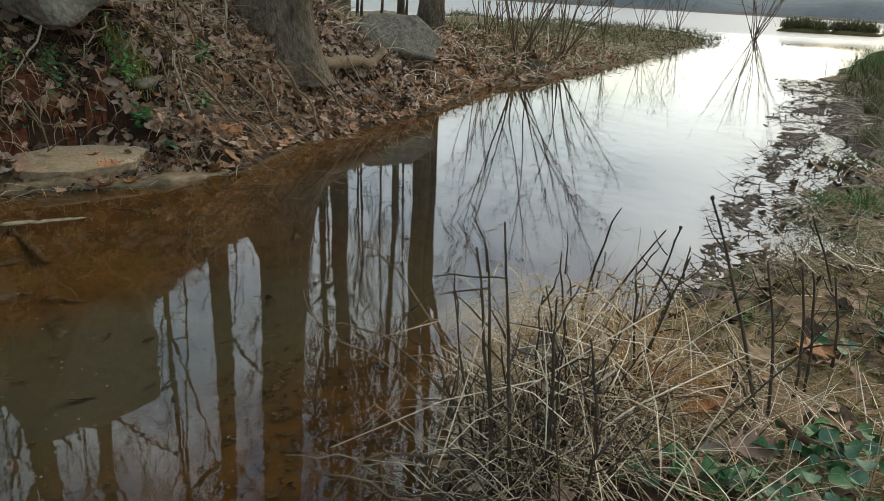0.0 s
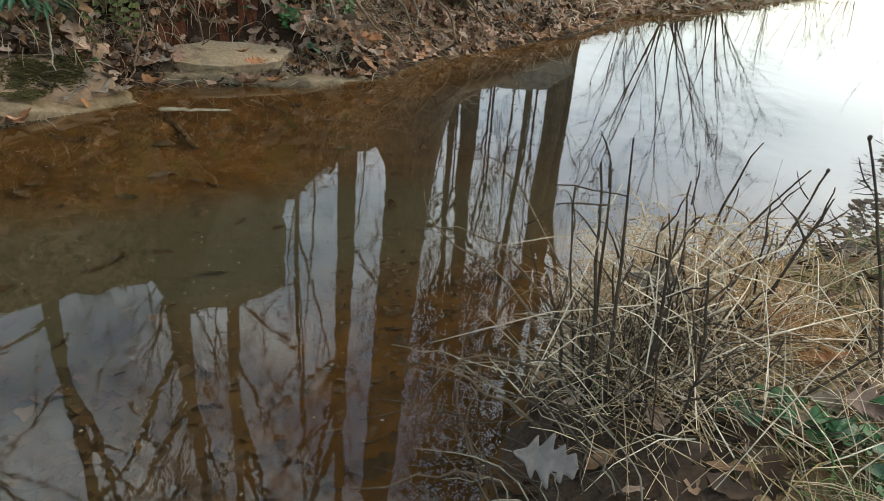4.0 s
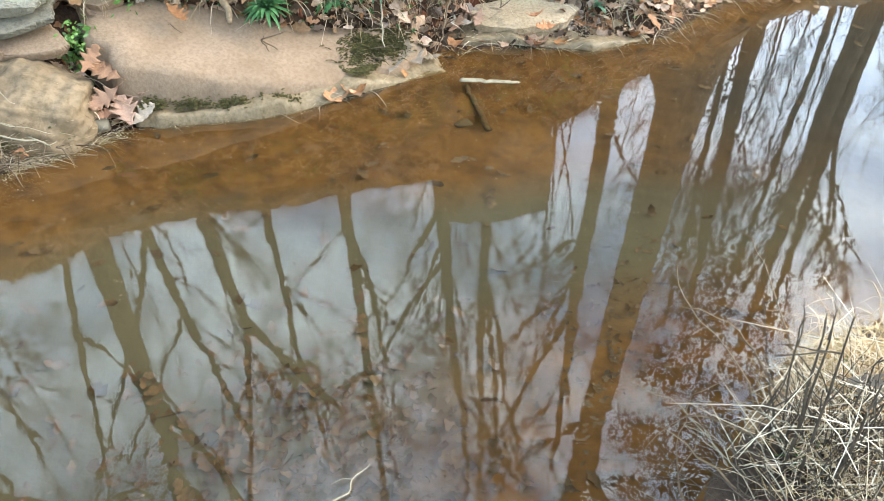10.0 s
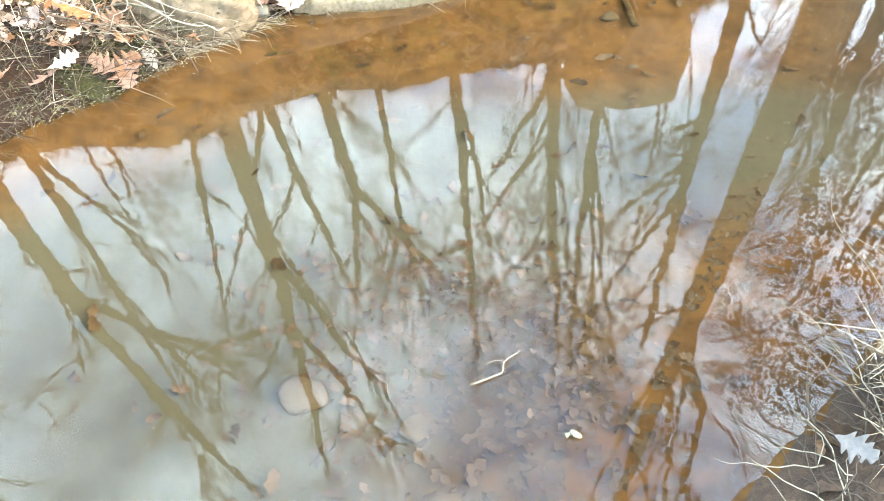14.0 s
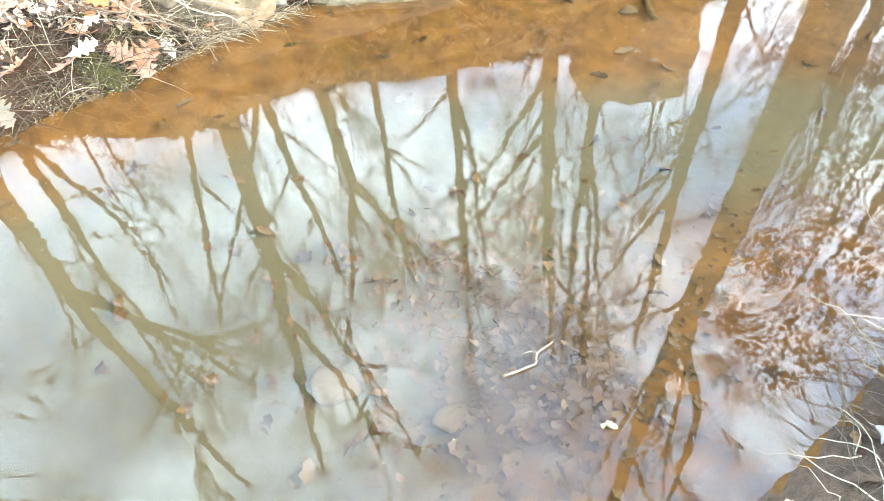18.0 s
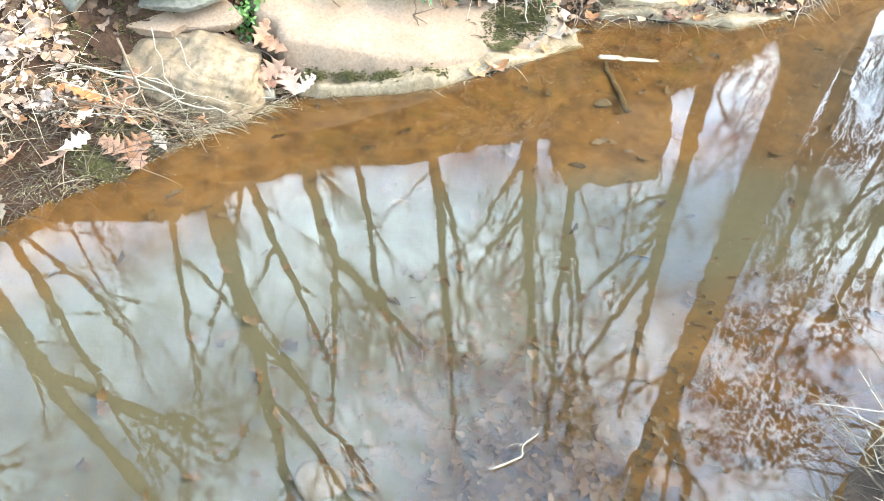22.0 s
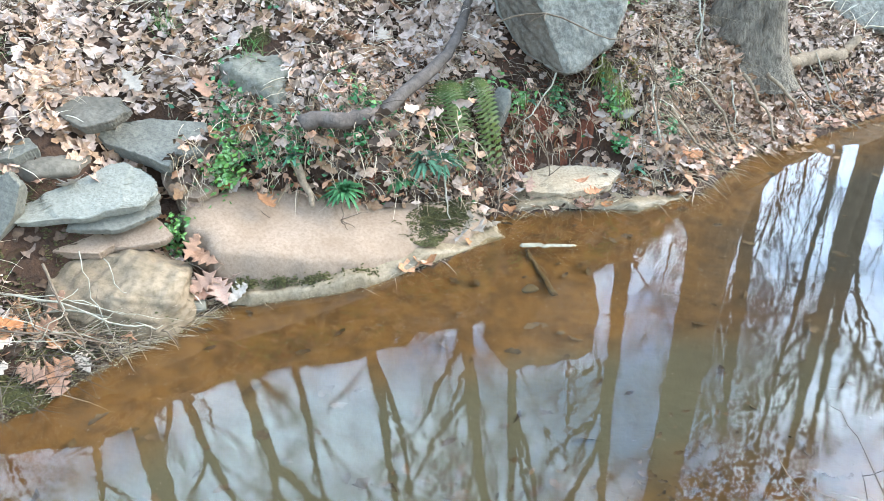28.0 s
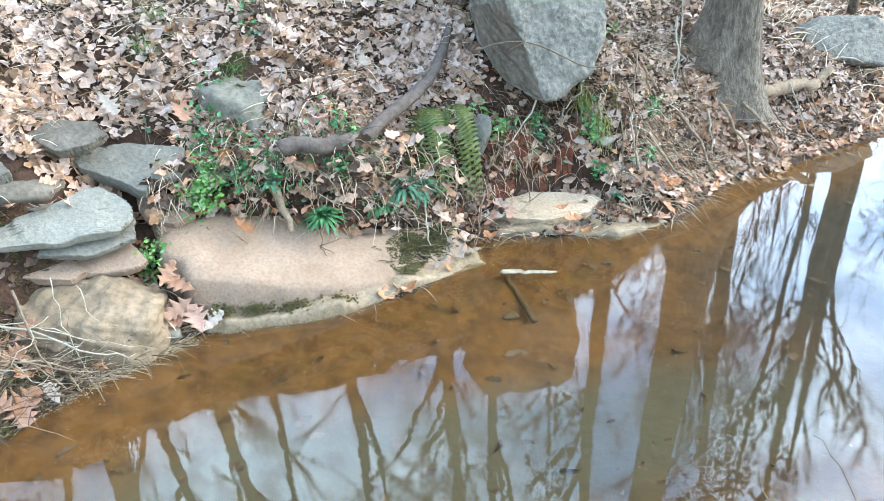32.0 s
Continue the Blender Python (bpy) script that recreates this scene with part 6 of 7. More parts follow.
# green sprays hanging over the steep bank
for k, (x, y, z, sp, n, m) in enumerate([(-2.40, 1.82, 0.42, 0.04, 240, FRESH), (-2.38, 1.86, 0.50, 0.04, 200, FRESH), (-2.28, 1.98, 0.50, 0.035, 90, GREEN), (-2.18, 2.06, 0.48, 0.03, 80, GREEN), (-2.00, 2.28, 0.50, 0.03, 80, GREEN), (-1.98, 2.40, 0.52, 0.04, 90, GREEN), (-2.44, 1.58, 0.27, 0.03, 110, FRESH),
                                          (-1.52, 3.38, 0.47, 0.03, 50, GREEN), (-1.63, 3.20, 0.47, 0.03, 100, FRESH), (-1.22, 3.46, 0.43, 0.028, 80, FRESH), (-1.02, 3.88, 0.48, 0.028, 70, GREEN), (-1.15, 3.42, 0.23, 0.025, 60, GREEN), (-0.97, 3.70, 0.26, 0.025, 60, GREEN)]):
    r = np.random.default_rng(950 + k)
    e = base("green_spray", (x, y, z))
    px, py, pz = x + r.normal(0.02, sp, n), y + r.normal(-0.02, sp, n), z + r.normal(0, sp * 1.1, n)
    me = leaf_mesh("leaves", px, py, pz, r.uniform(0.014, 0.034, n), r, 0.8, 0.4, leaf_shape(5, 0.0, 0.5))
    me.transform(Matrix.Translation((-x, -y, -z)))
    tagged(link("leaves", me, m, e), kind="stuff")
    for j in range(9):
        q = Vector((r.normal(0.02, sp), r.normal(-0.02, sp), r.normal(0, sp)))
        path_tube("stem", [Vector((-0.06, 0.05, 0.03)), q * 0.5 + Vector((-0.02, 0.02, 0.03)), q], 0.0016, 0.0008, DARK_STEM, e, sides=4, fine=3, wob=0.003, seed=j)
    tagged(e, "small-leaved green plant hanging over the steep bank", "plant", "green creepers")

# the undercut bank below the big rock: bare stems, a half-buried log, hanging moss, leaves banked on the ledge
for k, (m, r0, pts) in enumerate([
        (DRIFT, 0.005, [(-1.31, 3.57, 0.66), (-1.34, 3.47, 0.56), (-1.39, 3.40, 0.46)]), (ROOT, 0.006, [(-1.61, 3.26, 0.50), (-1.59, 3.16, 0.38), (-1.63, 3.01, 0.20)]),
        (ROOT, 0.005, [(-1.42, 3.36, 0.44), (-1.37, 3.31, 0.31), (-1.43, 3.24, 0.21)]), (DRIFT, 0.007, [(-1.08, 4.60, 0.84), (-0.99, 4.32, 0.60), (-0.92, 4.12, 0.34)]),
        (ROOT, 0.006, [(-1.12, 3.99, 0.63), (-1.03, 3.74, 0.47), (-0.88, 3.86, 0.26), (-0.77, 4.00, 0.10)]), (DRIFT, 0.004, [(-1.06, 3.58, 0.42), (-1.08, 3.52, 0.36), (-1.11, 3.48, 0.26)]),
        (ROOT, 0.005, [(-1.66, 3.15, 0.43), (-1.57, 3.15, 0.34), (-1.46, 3.19, 0.20)]), (TWIG, 0.005, [(-1.75, 3.02, 0.50), (-1.70, 2.94, 0.36), (-1.66, 2.86, 0.14)]),
        (ROOT, 0.004, [(-1.84, 2.74, 0.48), (-1.74, 2.72, 0.34), (-1.68, 2.70, 0.12)]), (DRIFT, 0.004, [(-1.22, 3.62, 0.62), (-1.18, 3.52, 0.50), (-1.13, 3.49, 0.34), (-1.12, 3.44, 0.22)])]):
    tagged(path_tube("bank_root", pts, r0, r0 * 0.45, m, wob=0.009, seed=430 + k, sides=6, fine=6), "bare pale root hanging down the raw bank", "root", "bank roots")
tagged(path_tube("half_buried_log", [(-1.08, 3.55, 0.33), (-1.00, 3.70, 0.315), (-0.92, 3.90, 0.27), (-0.81, 4.13, 0.19)], 0.021, 0.013, ROOT, wob=0.006, seed=450, sides=10, fine=6), "short brown log half buried in the bank", "log")
for k, (a, b) in enumerate([((-0.70, 4.58, 0.31), (-0.60, 4.41, 0.07)), ((-0.64, 4.65, 0.25), (-0.54, 4.50, 0.06))]):
    tagged(path_tube("root_stub", [a, Vector(a).lerp(Vector(b), 0.5) + Vector((0.012, 0, 0.02)), b], 0.012, 0.017, ROOT, wob=0.004, seed=460 + k, sides=8, fine=5), "stout bare root stub below the oak", "root", "oak root stubs")
_r = np.random.default_rng(76)
u = _r.uniform(0, 1, 620)
x, y = -1.32 + 0.17 * u + _r.normal(0, 0.02, len(u)), 3.56 - 0.05 * u + _r.normal(0, 0.02, len(u))
stuff("hanging_moss", blade_mesh("hanging_moss", x, y, height(x, y) + 0.02, _r.uniform(0.03, 0.09, len(x)), _r, 0.0026, 1.2, 1.8, heading=-0.7, spread=0.7), MOSS_GRASS, "golden-brown moss hanging over the raw bank", "moss")
x, y = scatter(_r, 500, (-2.0, 2.6, -1.05, 3.7), lambda x, y: ~off_raw(x, y))
stuff("clay_crumbs", specks("clay_crumbs", x, y, (height(x, y) + 0.002)[:, None], _r.uniform(0.008, 0.032, len(x)), _r), RED_CLAY, "crumbs of red-brown clay on the raw bank", "soil")
x, y = scatter(_r, 70, (-2.0, 2.6, -1.05, 3.7), lambda x, y: ~off_raw(x, y))
stuff("bank_leaves", leaf_mesh("bank_leaves", x, y, height(x, y), _r.uniform(0.03, 0.08, len(x)), _r, 0.6, 0.8, lift=0.01), DARK_LEAF, "few dark wet leaves on the raw bank", "leaf litter")
_ledge = np.array([(-1.56, 3.02), (-1.50, 3.16), (-1.40, 3.29), (-1.26, 3.38), (-1.08, 3.43), (-0.98, 3.51), (-0.88, 3.58), (-0.79, 3.66)])
for n, lo, hi, m, words in ((90, 0.06, 0.11, PALE_LITTER, "bleached leaves piled on the back of the ledge"), (60, 0.05, 0.11, LEAF, "brown leaves piled on the back of the ledge"), (40, 0.05, 0.10, RUST_LITTER, "rust-brown leaves piled on the back of the ledge")):
    u = np.where(_r.uniform(0, 1, n) < 0.7, _r.uniform(3.0, 6.9, n), _r.uniform(0, 7, n))
    x, y = np.interp(u, np.arange(8), _ledge[:, 0]) + _r.normal(0, 0.03, n), np.interp(u, np.arange(8), _ledge[:, 1]) + _r.normal(0, 0.03, n)
    stuff("ledge_leaves", leaf_mesh("ledge_leaves", x, y, np.maximum(height(x, y), 0.06) + _r.uniform(0, 0.05, n), _r.uniform(lo, hi, n), _r, 0.5, 0.7, lift=0.01), m, words, "leaf litter")

# pale straw and wiry stems over the bank below the oak
x, y = scatter(_r, 900, (-1.35, 3.45, -0.45, 4.9), lambda x, y: on_far(x, y, 0.02, 0.85) & off_raw(x, y))
stuff("bank_straw", blade_mesh("bank_straw", x, y, height(x, y) + _r.uniform(0.0, 0.03, len(x)), _r.uniform(0.08, 0.30, len(x)), _r, 0.0018, 1.1, 0.8), DULL_STRAW, "pale straw and wiry stems over the bank below the oak", "dry grass")
# brown-green moss and short grass on the slab's end and lip
u = _r.uniform(0, 1, 620)
x, y = np.interp(u, [0, 0.5, 1], [-1.70, -1.63, -1.62]) + _r.normal(0, 0.035, len(u)), np.interp(u, [0, 0.5, 1], [2.30, 2.42, 2.56]) + _r.normal(0, 0.045, len(u))
stuff("slab_moss", blade_mesh("slab_moss", x, y, slab_z(x, y) + 0.014, _r.uniform(0.015, 0.05, len(x)), _r, 0.0022, 0.9, 1.2), MOSS, "brown-green moss and short grass on the slab's end", "moss")
stuff("slab_crumbs", specks("slab_crumbs", x, y, (slab_z(x, y) + 0.012)[:, None], _r.uniform(0.006, 0.02, len(x)), _r), MOSS, "dark moss crumbs on the slab's end", "moss")

# olive moss and wet crumbs over the low shore beside the boulder
x, y = scatter(_r, 3000, (-2.80, -0.1, -2.2, 1.05), lambda x, y: on_far(x, y, 0.0, 0.34) & (rough(x * 2.5, y * 2.5) > -0.25))
stuff("shore_moss", specks("shore_moss", x, y, (height(x, y) + 0.006)[:, None], _r.uniform(0.006, 0.018, len(x)), _r), MOSS, "dark olive moss over the low wet shore", "moss")
x, y = scatter(_r, 700, (-2.80, -0.1, -2.2, 1.05), lambda x, y: on_far(x, y, 0.0, 0.36))
stuff("shore_moss", blade_mesh("shore_moss", x, y, height(x, y) + 0.004, _r.uniform(0.015, 0.05, len(x)), _r, 0.002, 0.9, 1.0), OLIVE, "short olive moss shoots on the low shore", "moss")

# leaves blown against the oak's foot
for n, lo, hi, m, words in ((150, 0.05, 0.11, LEAF, "brown leaves heaped round the oak's foot"), (90, 0.04, 0.09, PALE_LITTER, "pale leaves heaped round the oak's foot"), (70, 0.04, 0.09, DARK_LEAF, "dark leaves heaped round the oak's foot")):
    a, d = _r.uniform(0, 6.283, n), np.abs(_r.normal(0.27, 0.06, n))
    x, y = OAK[0] + d * np.cos(a), OAK[1] + d * np.sin(a)
    stuff("heaped_leaves", leaf_mesh("heaped_leaves", x, y, height(x, y) + _r.uniform(0, 0.05, n), _r.uniform(lo, hi, n), _r, 0.6, 0.8, lift=0.02), m, words, "leaf litter")

# straw, twigs and wrack caught against the boulder's foot
_r = np.random.default_rng(72)
u = _r.uniform(0, 1, 520)
x = np.interp(u, [0, 0.25, 0.5, 0.75, 1], [-2.60, -2.45, -2.31, -2.27, -2.20]) + _r.normal(0, 0.03, len(u))
y = np.interp(u, [0, 0.25, 0.5, 0.75, 1], [0.90, 0.99, 1.08, 1.24, 1.44]) + _r.normal(0, 0.03, len(u))
stuff("wrack_straw", blade_mesh("wrack_straw", x, y, np.maximum(height(x, y), 0) + 0.006, _r.uniform(0.04, 0.16, len(x)), _r, 0.0017, 1.35, 0.3, heading=0.9, spread=0.6), DULL_STRAW, "band of grey straw caught at the waterline", "dry grass")
u2 = _r.uniform(0, 1, 1500)
x2 = np.interp(u2, [0, 0.3, 0.6, 1], [-2.44, -2.34, -2.27, -2.16]) + _r.normal(0, 0.03, len(u2))
y2 = np.interp(u2, [0, 0.3, 0.6, 1], [0.45, 0.78, 1.12, 1.46]) + _r.normal(0, 0.02, len(u2))
stuff("wrack_scum", specks("wrack_scum", x2, y2, (np.maximum(height(x2, y2), 0) + 0.003)[:, None], _r.uniform(0.002, 0.0065, len(x2)), _r), FOAM, "pale scum and seed husks caught along the shore", "scum")
stuff("wrack_bits", specks("wrack_bits", x, y, (np.maximum(height(x, y), 0) + 0.006)[:, None], _r.uniform(0.004, 0.014, len(x)), _r), MUD, "dark plant crumbs caught at the waterline", "scum")
for k, pts in enumerate([[(-2.70, 0.86, 0.24), (-2.48, 1.02, 0.22), (-2.30, 1.14, 0.14), (-2.22, 1.26, 0.06)], [(-2.66, 0.90, 0.20), (-2.42, 1.08, 0.19), (-2.25, 1.20, 0.05)], [(-2.50, 1.16, 0.34), (-2.40, 1.10, 0.22), (-2.29, 1.08, 0.05)],
                         [(-2.62, 0.84, 0.16), (-2.44, 0.94, 0.14), (-2.28, 0.98, 0.04)], [(-2.44, 1.22, 0.30), (-2.34, 1.20, 0.20), (-2.24, 1.28, 0.05)], [(-2.72, 0.78, 0.30), (-2.5, 0.86, 0.22), (-2.36, 0.98, 0.12), (-2.26, 1.1, 0.03)], [(-2.60, 0.66, 0.2), (-2.44, 0.82, 0.16), (-2.36, 1.0, 0.12), (-2.32, 1.15, 0.16)], [(-2.52, 0.92, 0.24), (-2.38, 0.90, 0.14), (-2.24, 0.96, 0.03)], [(-2.48, 1.10, 0.22), (-2.42, 0.96, 0.20), (-2.40, 0.84, 0.12)]]):
    tagged(path_tube("dry_twig", pts, 0.0024, 0.0011, DRIFT, wob=0.008, seed=170 + k, sides=5), "pale dry twig lying across the boulder", "twig", "dry twigs")


for k, (cx, cy, rx, ry) in enumerate([(-2.40, 1.20, 0.08, 0.035), (-2.36, 1.30, 0.05, 0.03), (-2.55, 1.00, 0.06, 0.03)]):
    moss(cx, cy, rx, ry, 0.85, lambda x, y: np.maximum(height(x, y), 0.0) + 0.02, 240 + k)

_r = np.random.default_rng(75)
# dark leaves added here to give the hollow its shade
x, y = _r.uniform(-2.80, -2.48, 90), _r.uniform(0.92, 1.30, 90)
stuff("hollow_leaves", leaf_mesh("hollow_leaves", x, y, height(x, y), _r.uniform(0.03, 0.09, len(x)), _r, 0.5, 0.7, lift=0.01), DARK_LEAF, "dark leaves added to deepen the shade in the hollow under the slate", "leaf litter")
x, y = _r.uniform(-2.80, -2.48, 1600), _r.uniform(0.92, 1.28, 1600)
k = rough(x * 4, y * 4) > -0.3
stuff("hollow_moss", specks("hollow_moss", x[k], y[k], (height(x[k], y[k]) + 0.006)[:, None], _r.uniform(0.008, 0.02, int(k.sum())), _r), MOSS, "dark olive moss in the damp hollow", "moss")
_r = np.random.default_rng(74)
u = _r.uniform(0, 1, 900)
x = np.interp(u, [0, 0.5, 1], [-2.50, -2.33, -2.22]) + _r.normal(0, 0.012, len(u))
y = np.interp(u, [0, 0.5, 1], [0.98, 1.12, 1.30]) + _r.normal(0, 0.012, len(u))
z = np.abs(_r.normal(0.0, 0.035, len(u))) + 0.01
stuff("boulder_moss", specks("boulder_moss", x, y, z[:, None], _r.uniform(0.006, 0.016, len(u)), _r), MOSS, "olive moss round the boulder's wet foot", "moss")

# leaves drifted between the stones and against the oak's foot
_r = np.random.default_rng(73)
x, y = _r.uniform(-3.02, -2.58, 240), _r.uniform(1.38, 1.66, 240)
stuff("drifted_leaves", leaf_mesh("drifted_leaves", x, y, height(x, y), _r.uniform(0.04, 0.10, len(x)), _r, 0.4, 0.7, lift=0.025), LEAF, "dry leaves drifted between the slate stones", "leaf litter")
x, y = _r.normal(-0.70, 0.17, 900), _r.normal(4.50, 0.14, 900)
k = np.hypot(x + 0.76, y - 4.76) > 0.2
x, y = x[k], y[k]
z = height(x, y) + _r.uniform(0, 1, len(x)) * 0.15 * np.exp(-((x + 0.70) ** 2 + (y - 4.54) ** 2) / 0.035)
stuff("drifted_leaves", leaf_mesh("drifted_leaves", x, y, z, _r.uniform(0.05, 0.11, len(x)), _r, 0.5, 0.7, lift=0.012), LEAF, "pile of brown leaves drifted against the oak's foot", "leaf litter")
x, y = _r.normal(-2.08, 0.16, 260), _r.normal(3.28, 0.16, 260)
stuff("drifted_leaves", leaf_mesh("drifted_leaves", x, y, height(x, y), _r.uniform(0.05, 0.11, len(x)), _r, 0.4, 0.7, lift=0.03), PALE_LITTER, "pale dry leaves lying above the fern", "leaf litter")
# ---- things of the near bank ----
_r = np.random.default_rng(21)
dry = lambda x, y: (np.hypot(x - 0.15, y - 0.75) > 0.42) & (seg_dist(x, y, _pn) > np.where(y > 1.7, 0.10 + 0.05 * y + 0.08 * rough(x * 1.5, y * 1.5), 0.02))
x, y = scatter(_r, 8500, (-0.6, -0.4, 3.4, 5.5), lambda x, y: on_near(x, y, 0.02, 2.0) & (np.hypot(x, y - 0.3) < 4.5) & dry(x, y) & (rough(x * 1.1 + 3, y * 1.1) > -0.5))
stuff("straw_litter", blade_mesh("straw_litter", x, y, height(x, y) + 0.004, _r.uniform(0.05, 0.19, len(x)), _r, 0.0013, 1.38, 0.2), STRAW, "flattened dry straw covering the near bank", "dry grass")
x, y = scatter(_r, 5200, (-0.6, -0.4, 2.8, 4.0), lambda x, y: on_near(x, y, 0.03, 1.8) & dry(x, y))
stuff("dull_straw", blade_mesh("dull_straw", x, y, height(x, y) + 0.004, _r.uniform(0.05, 0.18, len(x)), _r, 0.0014, 1.1, 0.5), DULL_STRAW, "grey-brown decayed grass on the near bank", "dry grass")
x, y = scatter(_r, 900, (-0.4, -0.3, 3.0, 4.5), lambda x, y: on_near(x, y, 0.03, 1.8))
stuff("dark_scraps", leaf_mesh("dark_scraps", x, y, height(x, y), _r.uniform(0.03, 0.09, len(x)), _r, 0.35, 0.6), DARK_LEAF, "dark rotten leaf scraps on the near bank", "leaf litter")
x, y = scatter(_r, 700, (-0.6, -0.4, 3.0, 4.5), lambda x, y: on_near(x, y, 0.03, 1.8))
stuff("near_litter", leaf_mesh("near_litter", x, y, height(x, y), _r.uniform(0.03, 0.09, len(x)), _r, 0.35, 0.6), LEAF, "broken dead leaves between the straw", "leaf litter")
x, y = scatter(_r, 3600, (0.3, 0.6, 4.0, 7.0), lambda x, y: on_near(x, y, 0.1, 1.8) & dry(x, y) & (rough(x * 2, y * 2) > 0.2))
stuff("olive_grass", blade_mesh("olive_grass", x, y, height(x, y), _r.uniform(0.04, 0.11, len(x)), _r, 0.0017, 0.7, 0.8), FRESH, "thin young green grass coming through the straw", "grass")

x, y = scatter(_r, 4600, (0.5, 0.6, 5.0, 9.0), lambda x, y: on_near(x, y, 0.15, 2.2) & dry(x, y) & (rough(x * 1.3, y * 1.3 + 2) > -0.3))
stuff("yellow_grass", blade_mesh("yellow_grass", x, y, height(x, y), _r.uniform(0.05, 0.16, len(x)), _r, 0.0022, 0.8, 0.8), OLIVE, "yellow-green grass among straw on the near bank", "grass")
# short yellow-green moss and new grass by the bush
x, y = scatter(_r, 5200, (0.45, 0.95, 2.0, 2.6), lambda x, y: on_near(x, y, 0.22, 1.6) & (rough(x * 2.3 + 5, y * 2.3) > -0.1))
stuff("short_grass", blade_mesh("short_grass", x, y, height(x, y), _r.uniform(0.015, 0.05, len(x)), _r, 0.0014, 0.8, 0.6), MOSS_GRASS, "short yellow-green grass and moss between the straw", "grass")
# rank grass on the near bank towards the lake
x, y = scatter(_r, 5200, (3.4, 5.0, 16.0, 24.0), lambda x, y: on_near(x, y, 0.35, 5.0))
stuff("rank_grass", blade_mesh("rank_grass", x, y, height(x, y), _r.uniform(0.12, 0.34, len(x)), _r, 0.006, 0.45, 0.7), OLIVE, "rank olive-green grass on the near bank by the lake", "grass")
# dark wet reed litter where the bank runs out into the water
x, y = scatter(_r, 5200, (0.8, 2.0, 7.0, 10.0), lambda x, y: (seg_dist(x, y, _pn) < 0.14 + 0.07 * y) & (~inside(x, y, _poly) | (seg_dist(x, y, _pn) < 0.10 + 0.04 * y + 0.05 * rough(x, y))))
stuff("reed_litter", blade_mesh("reed_litter", x, y, np.maximum(height(x, y), -0.004) + 0.003, _r.uniform(0.04, 0.13, len(x)), _r, 0.003, 1.45, 0.15), MUD, "dark wet reed litter at the water's edge", "reed litter")
x, y = scatter(_r, 2600, (1.0, 2.3, 6.5, 9.5), lambda x, y: (seg_dist(x, y, _pn) < 0.08 + 0.09 * np.clip(y - 2.2, 0, 4)) & inside(x, y, _poly) & (rough(x * 2.2 + 1, y * 2.2) + 0.7 > 3.2 * seg_dist(x, y, _pn) / (0.08 + 0.09 * np.clip(y - 2.2, 0, 4))))
stuff("floating_litter", specks("floating_litter", x, y, np.full((len(x), 1), -0.001), _r.uniform(0.010, 0.038, len(x)), _r), MUD, "floating dark plant debris beside the bank", "reed litter")

# the dead bush
bush = base("dead_bush", (0.36, 1.25, 0.1))
_o = Vector((0.36, 1.25, 0.1))
BUSH_STEMS = [((0.27, 1.14, 0.05), (0.23, 1.15, 0.50)), ((0.30, 1.12, 0.07), (0.25, 1.13, 0.54)), ((0.28, 1.17, 0.06), (0.22, 1.17, 0.49)), ((0.34, 1.11, 0.1), (0.33, 1.11, 0.44)), ((0.41, 1.08, 0.12), (0.38, 1.09, 0.39)),
              ((0.53, 1.36, 0.10), (0.60, 1.33, 0.43)), ((0.48, 1.42, 0.08), (0.40, 1.44, 0.39)), ((0.39, 1.20, 0.10), (0.34, 1.21, 0.36)), ((0.23, 1.20, 0.03), (0.17, 1.21, 0.28)), ((0.46, 1.56, 0.07), (0.62, 1.52, 0.42)), ((0.48, 1.56, 0.08), (0.53, 1.55, 0.45))]
_rb = random.Random(77)
for k in range(24):
    a, d = _rb.uniform(0, 6.28), abs(_rb.gauss(0, 0.13))
    bx, by = 0.38 + d * math.cos(a), 1.22 + 1.3 * d * math.sin(a)
    lx, ly = (bx - 0.38) * 0.7 + _rb.gauss(0, 0.06), (by - 1.22) * 0.6 + _rb.gauss(0, 0.06)
    BUSH_STEMS.append(((bx, by, max(hz(bx, by), 0) - 0.02), (bx + lx, by + ly, _rb.uniform(0.2, 0.42))))
for k, (a, b) in enumerate(BUSH_STEMS):
    rnd = random.Random(700 + k)
    a, b = Vector(a) - _o, Vector(b) - _o
    m = (a + b) / 2 + Vector((rnd.gauss(0, 0.012), rnd.gauss(0, 0.012), 0))
    st = path_tube("stem", [a, m, b], 0.0042 if k < 11 else 0.0026, 0.0013, DARK_STEM, bush, sides=6, fine=4, wob=0.0015, seed=k)
    for j in range(rnd.choice((2, 3, 4))):
        t = rnd.uniform(0.35, 0.95)
        q = a.lerp(b, t)
        d = Vector((rnd.gauss(0, 0.05), rnd.gauss(0, 0.05), rnd.uniform(0.01, 0.08)))
        path_tube("twig", [q, q + d * 0.5 + Vector((0.004, 0, 0.004)), q + d], 0.0018, 0.0009, DARK_STEM, st, sides=4, fine=2, wob=0.002, seed=k * 9 + j)
r = np.random.default_rng(91)


def bush_straw(name, n, cx, cy, sx, sy, lo, hi, lean, droop, w, mat, label, high=0.03):
    x, y = cx + r.normal(0, sx, n), cy + r.normal(0, sy, n)
    x = np.where(x < 0.25, 0.5 - x, x)
    z = np.maximum(height(x, y), 0.0) + r.uniform(0, high, n)
    me = blade_mesh(name, x, y, z, r.uniform(lo, hi, n), r, w, lean, droop)
    me.transform(Matrix.Translation(-_o))
    tagged(link(name, me, mat, bush, label), kind="stuff")


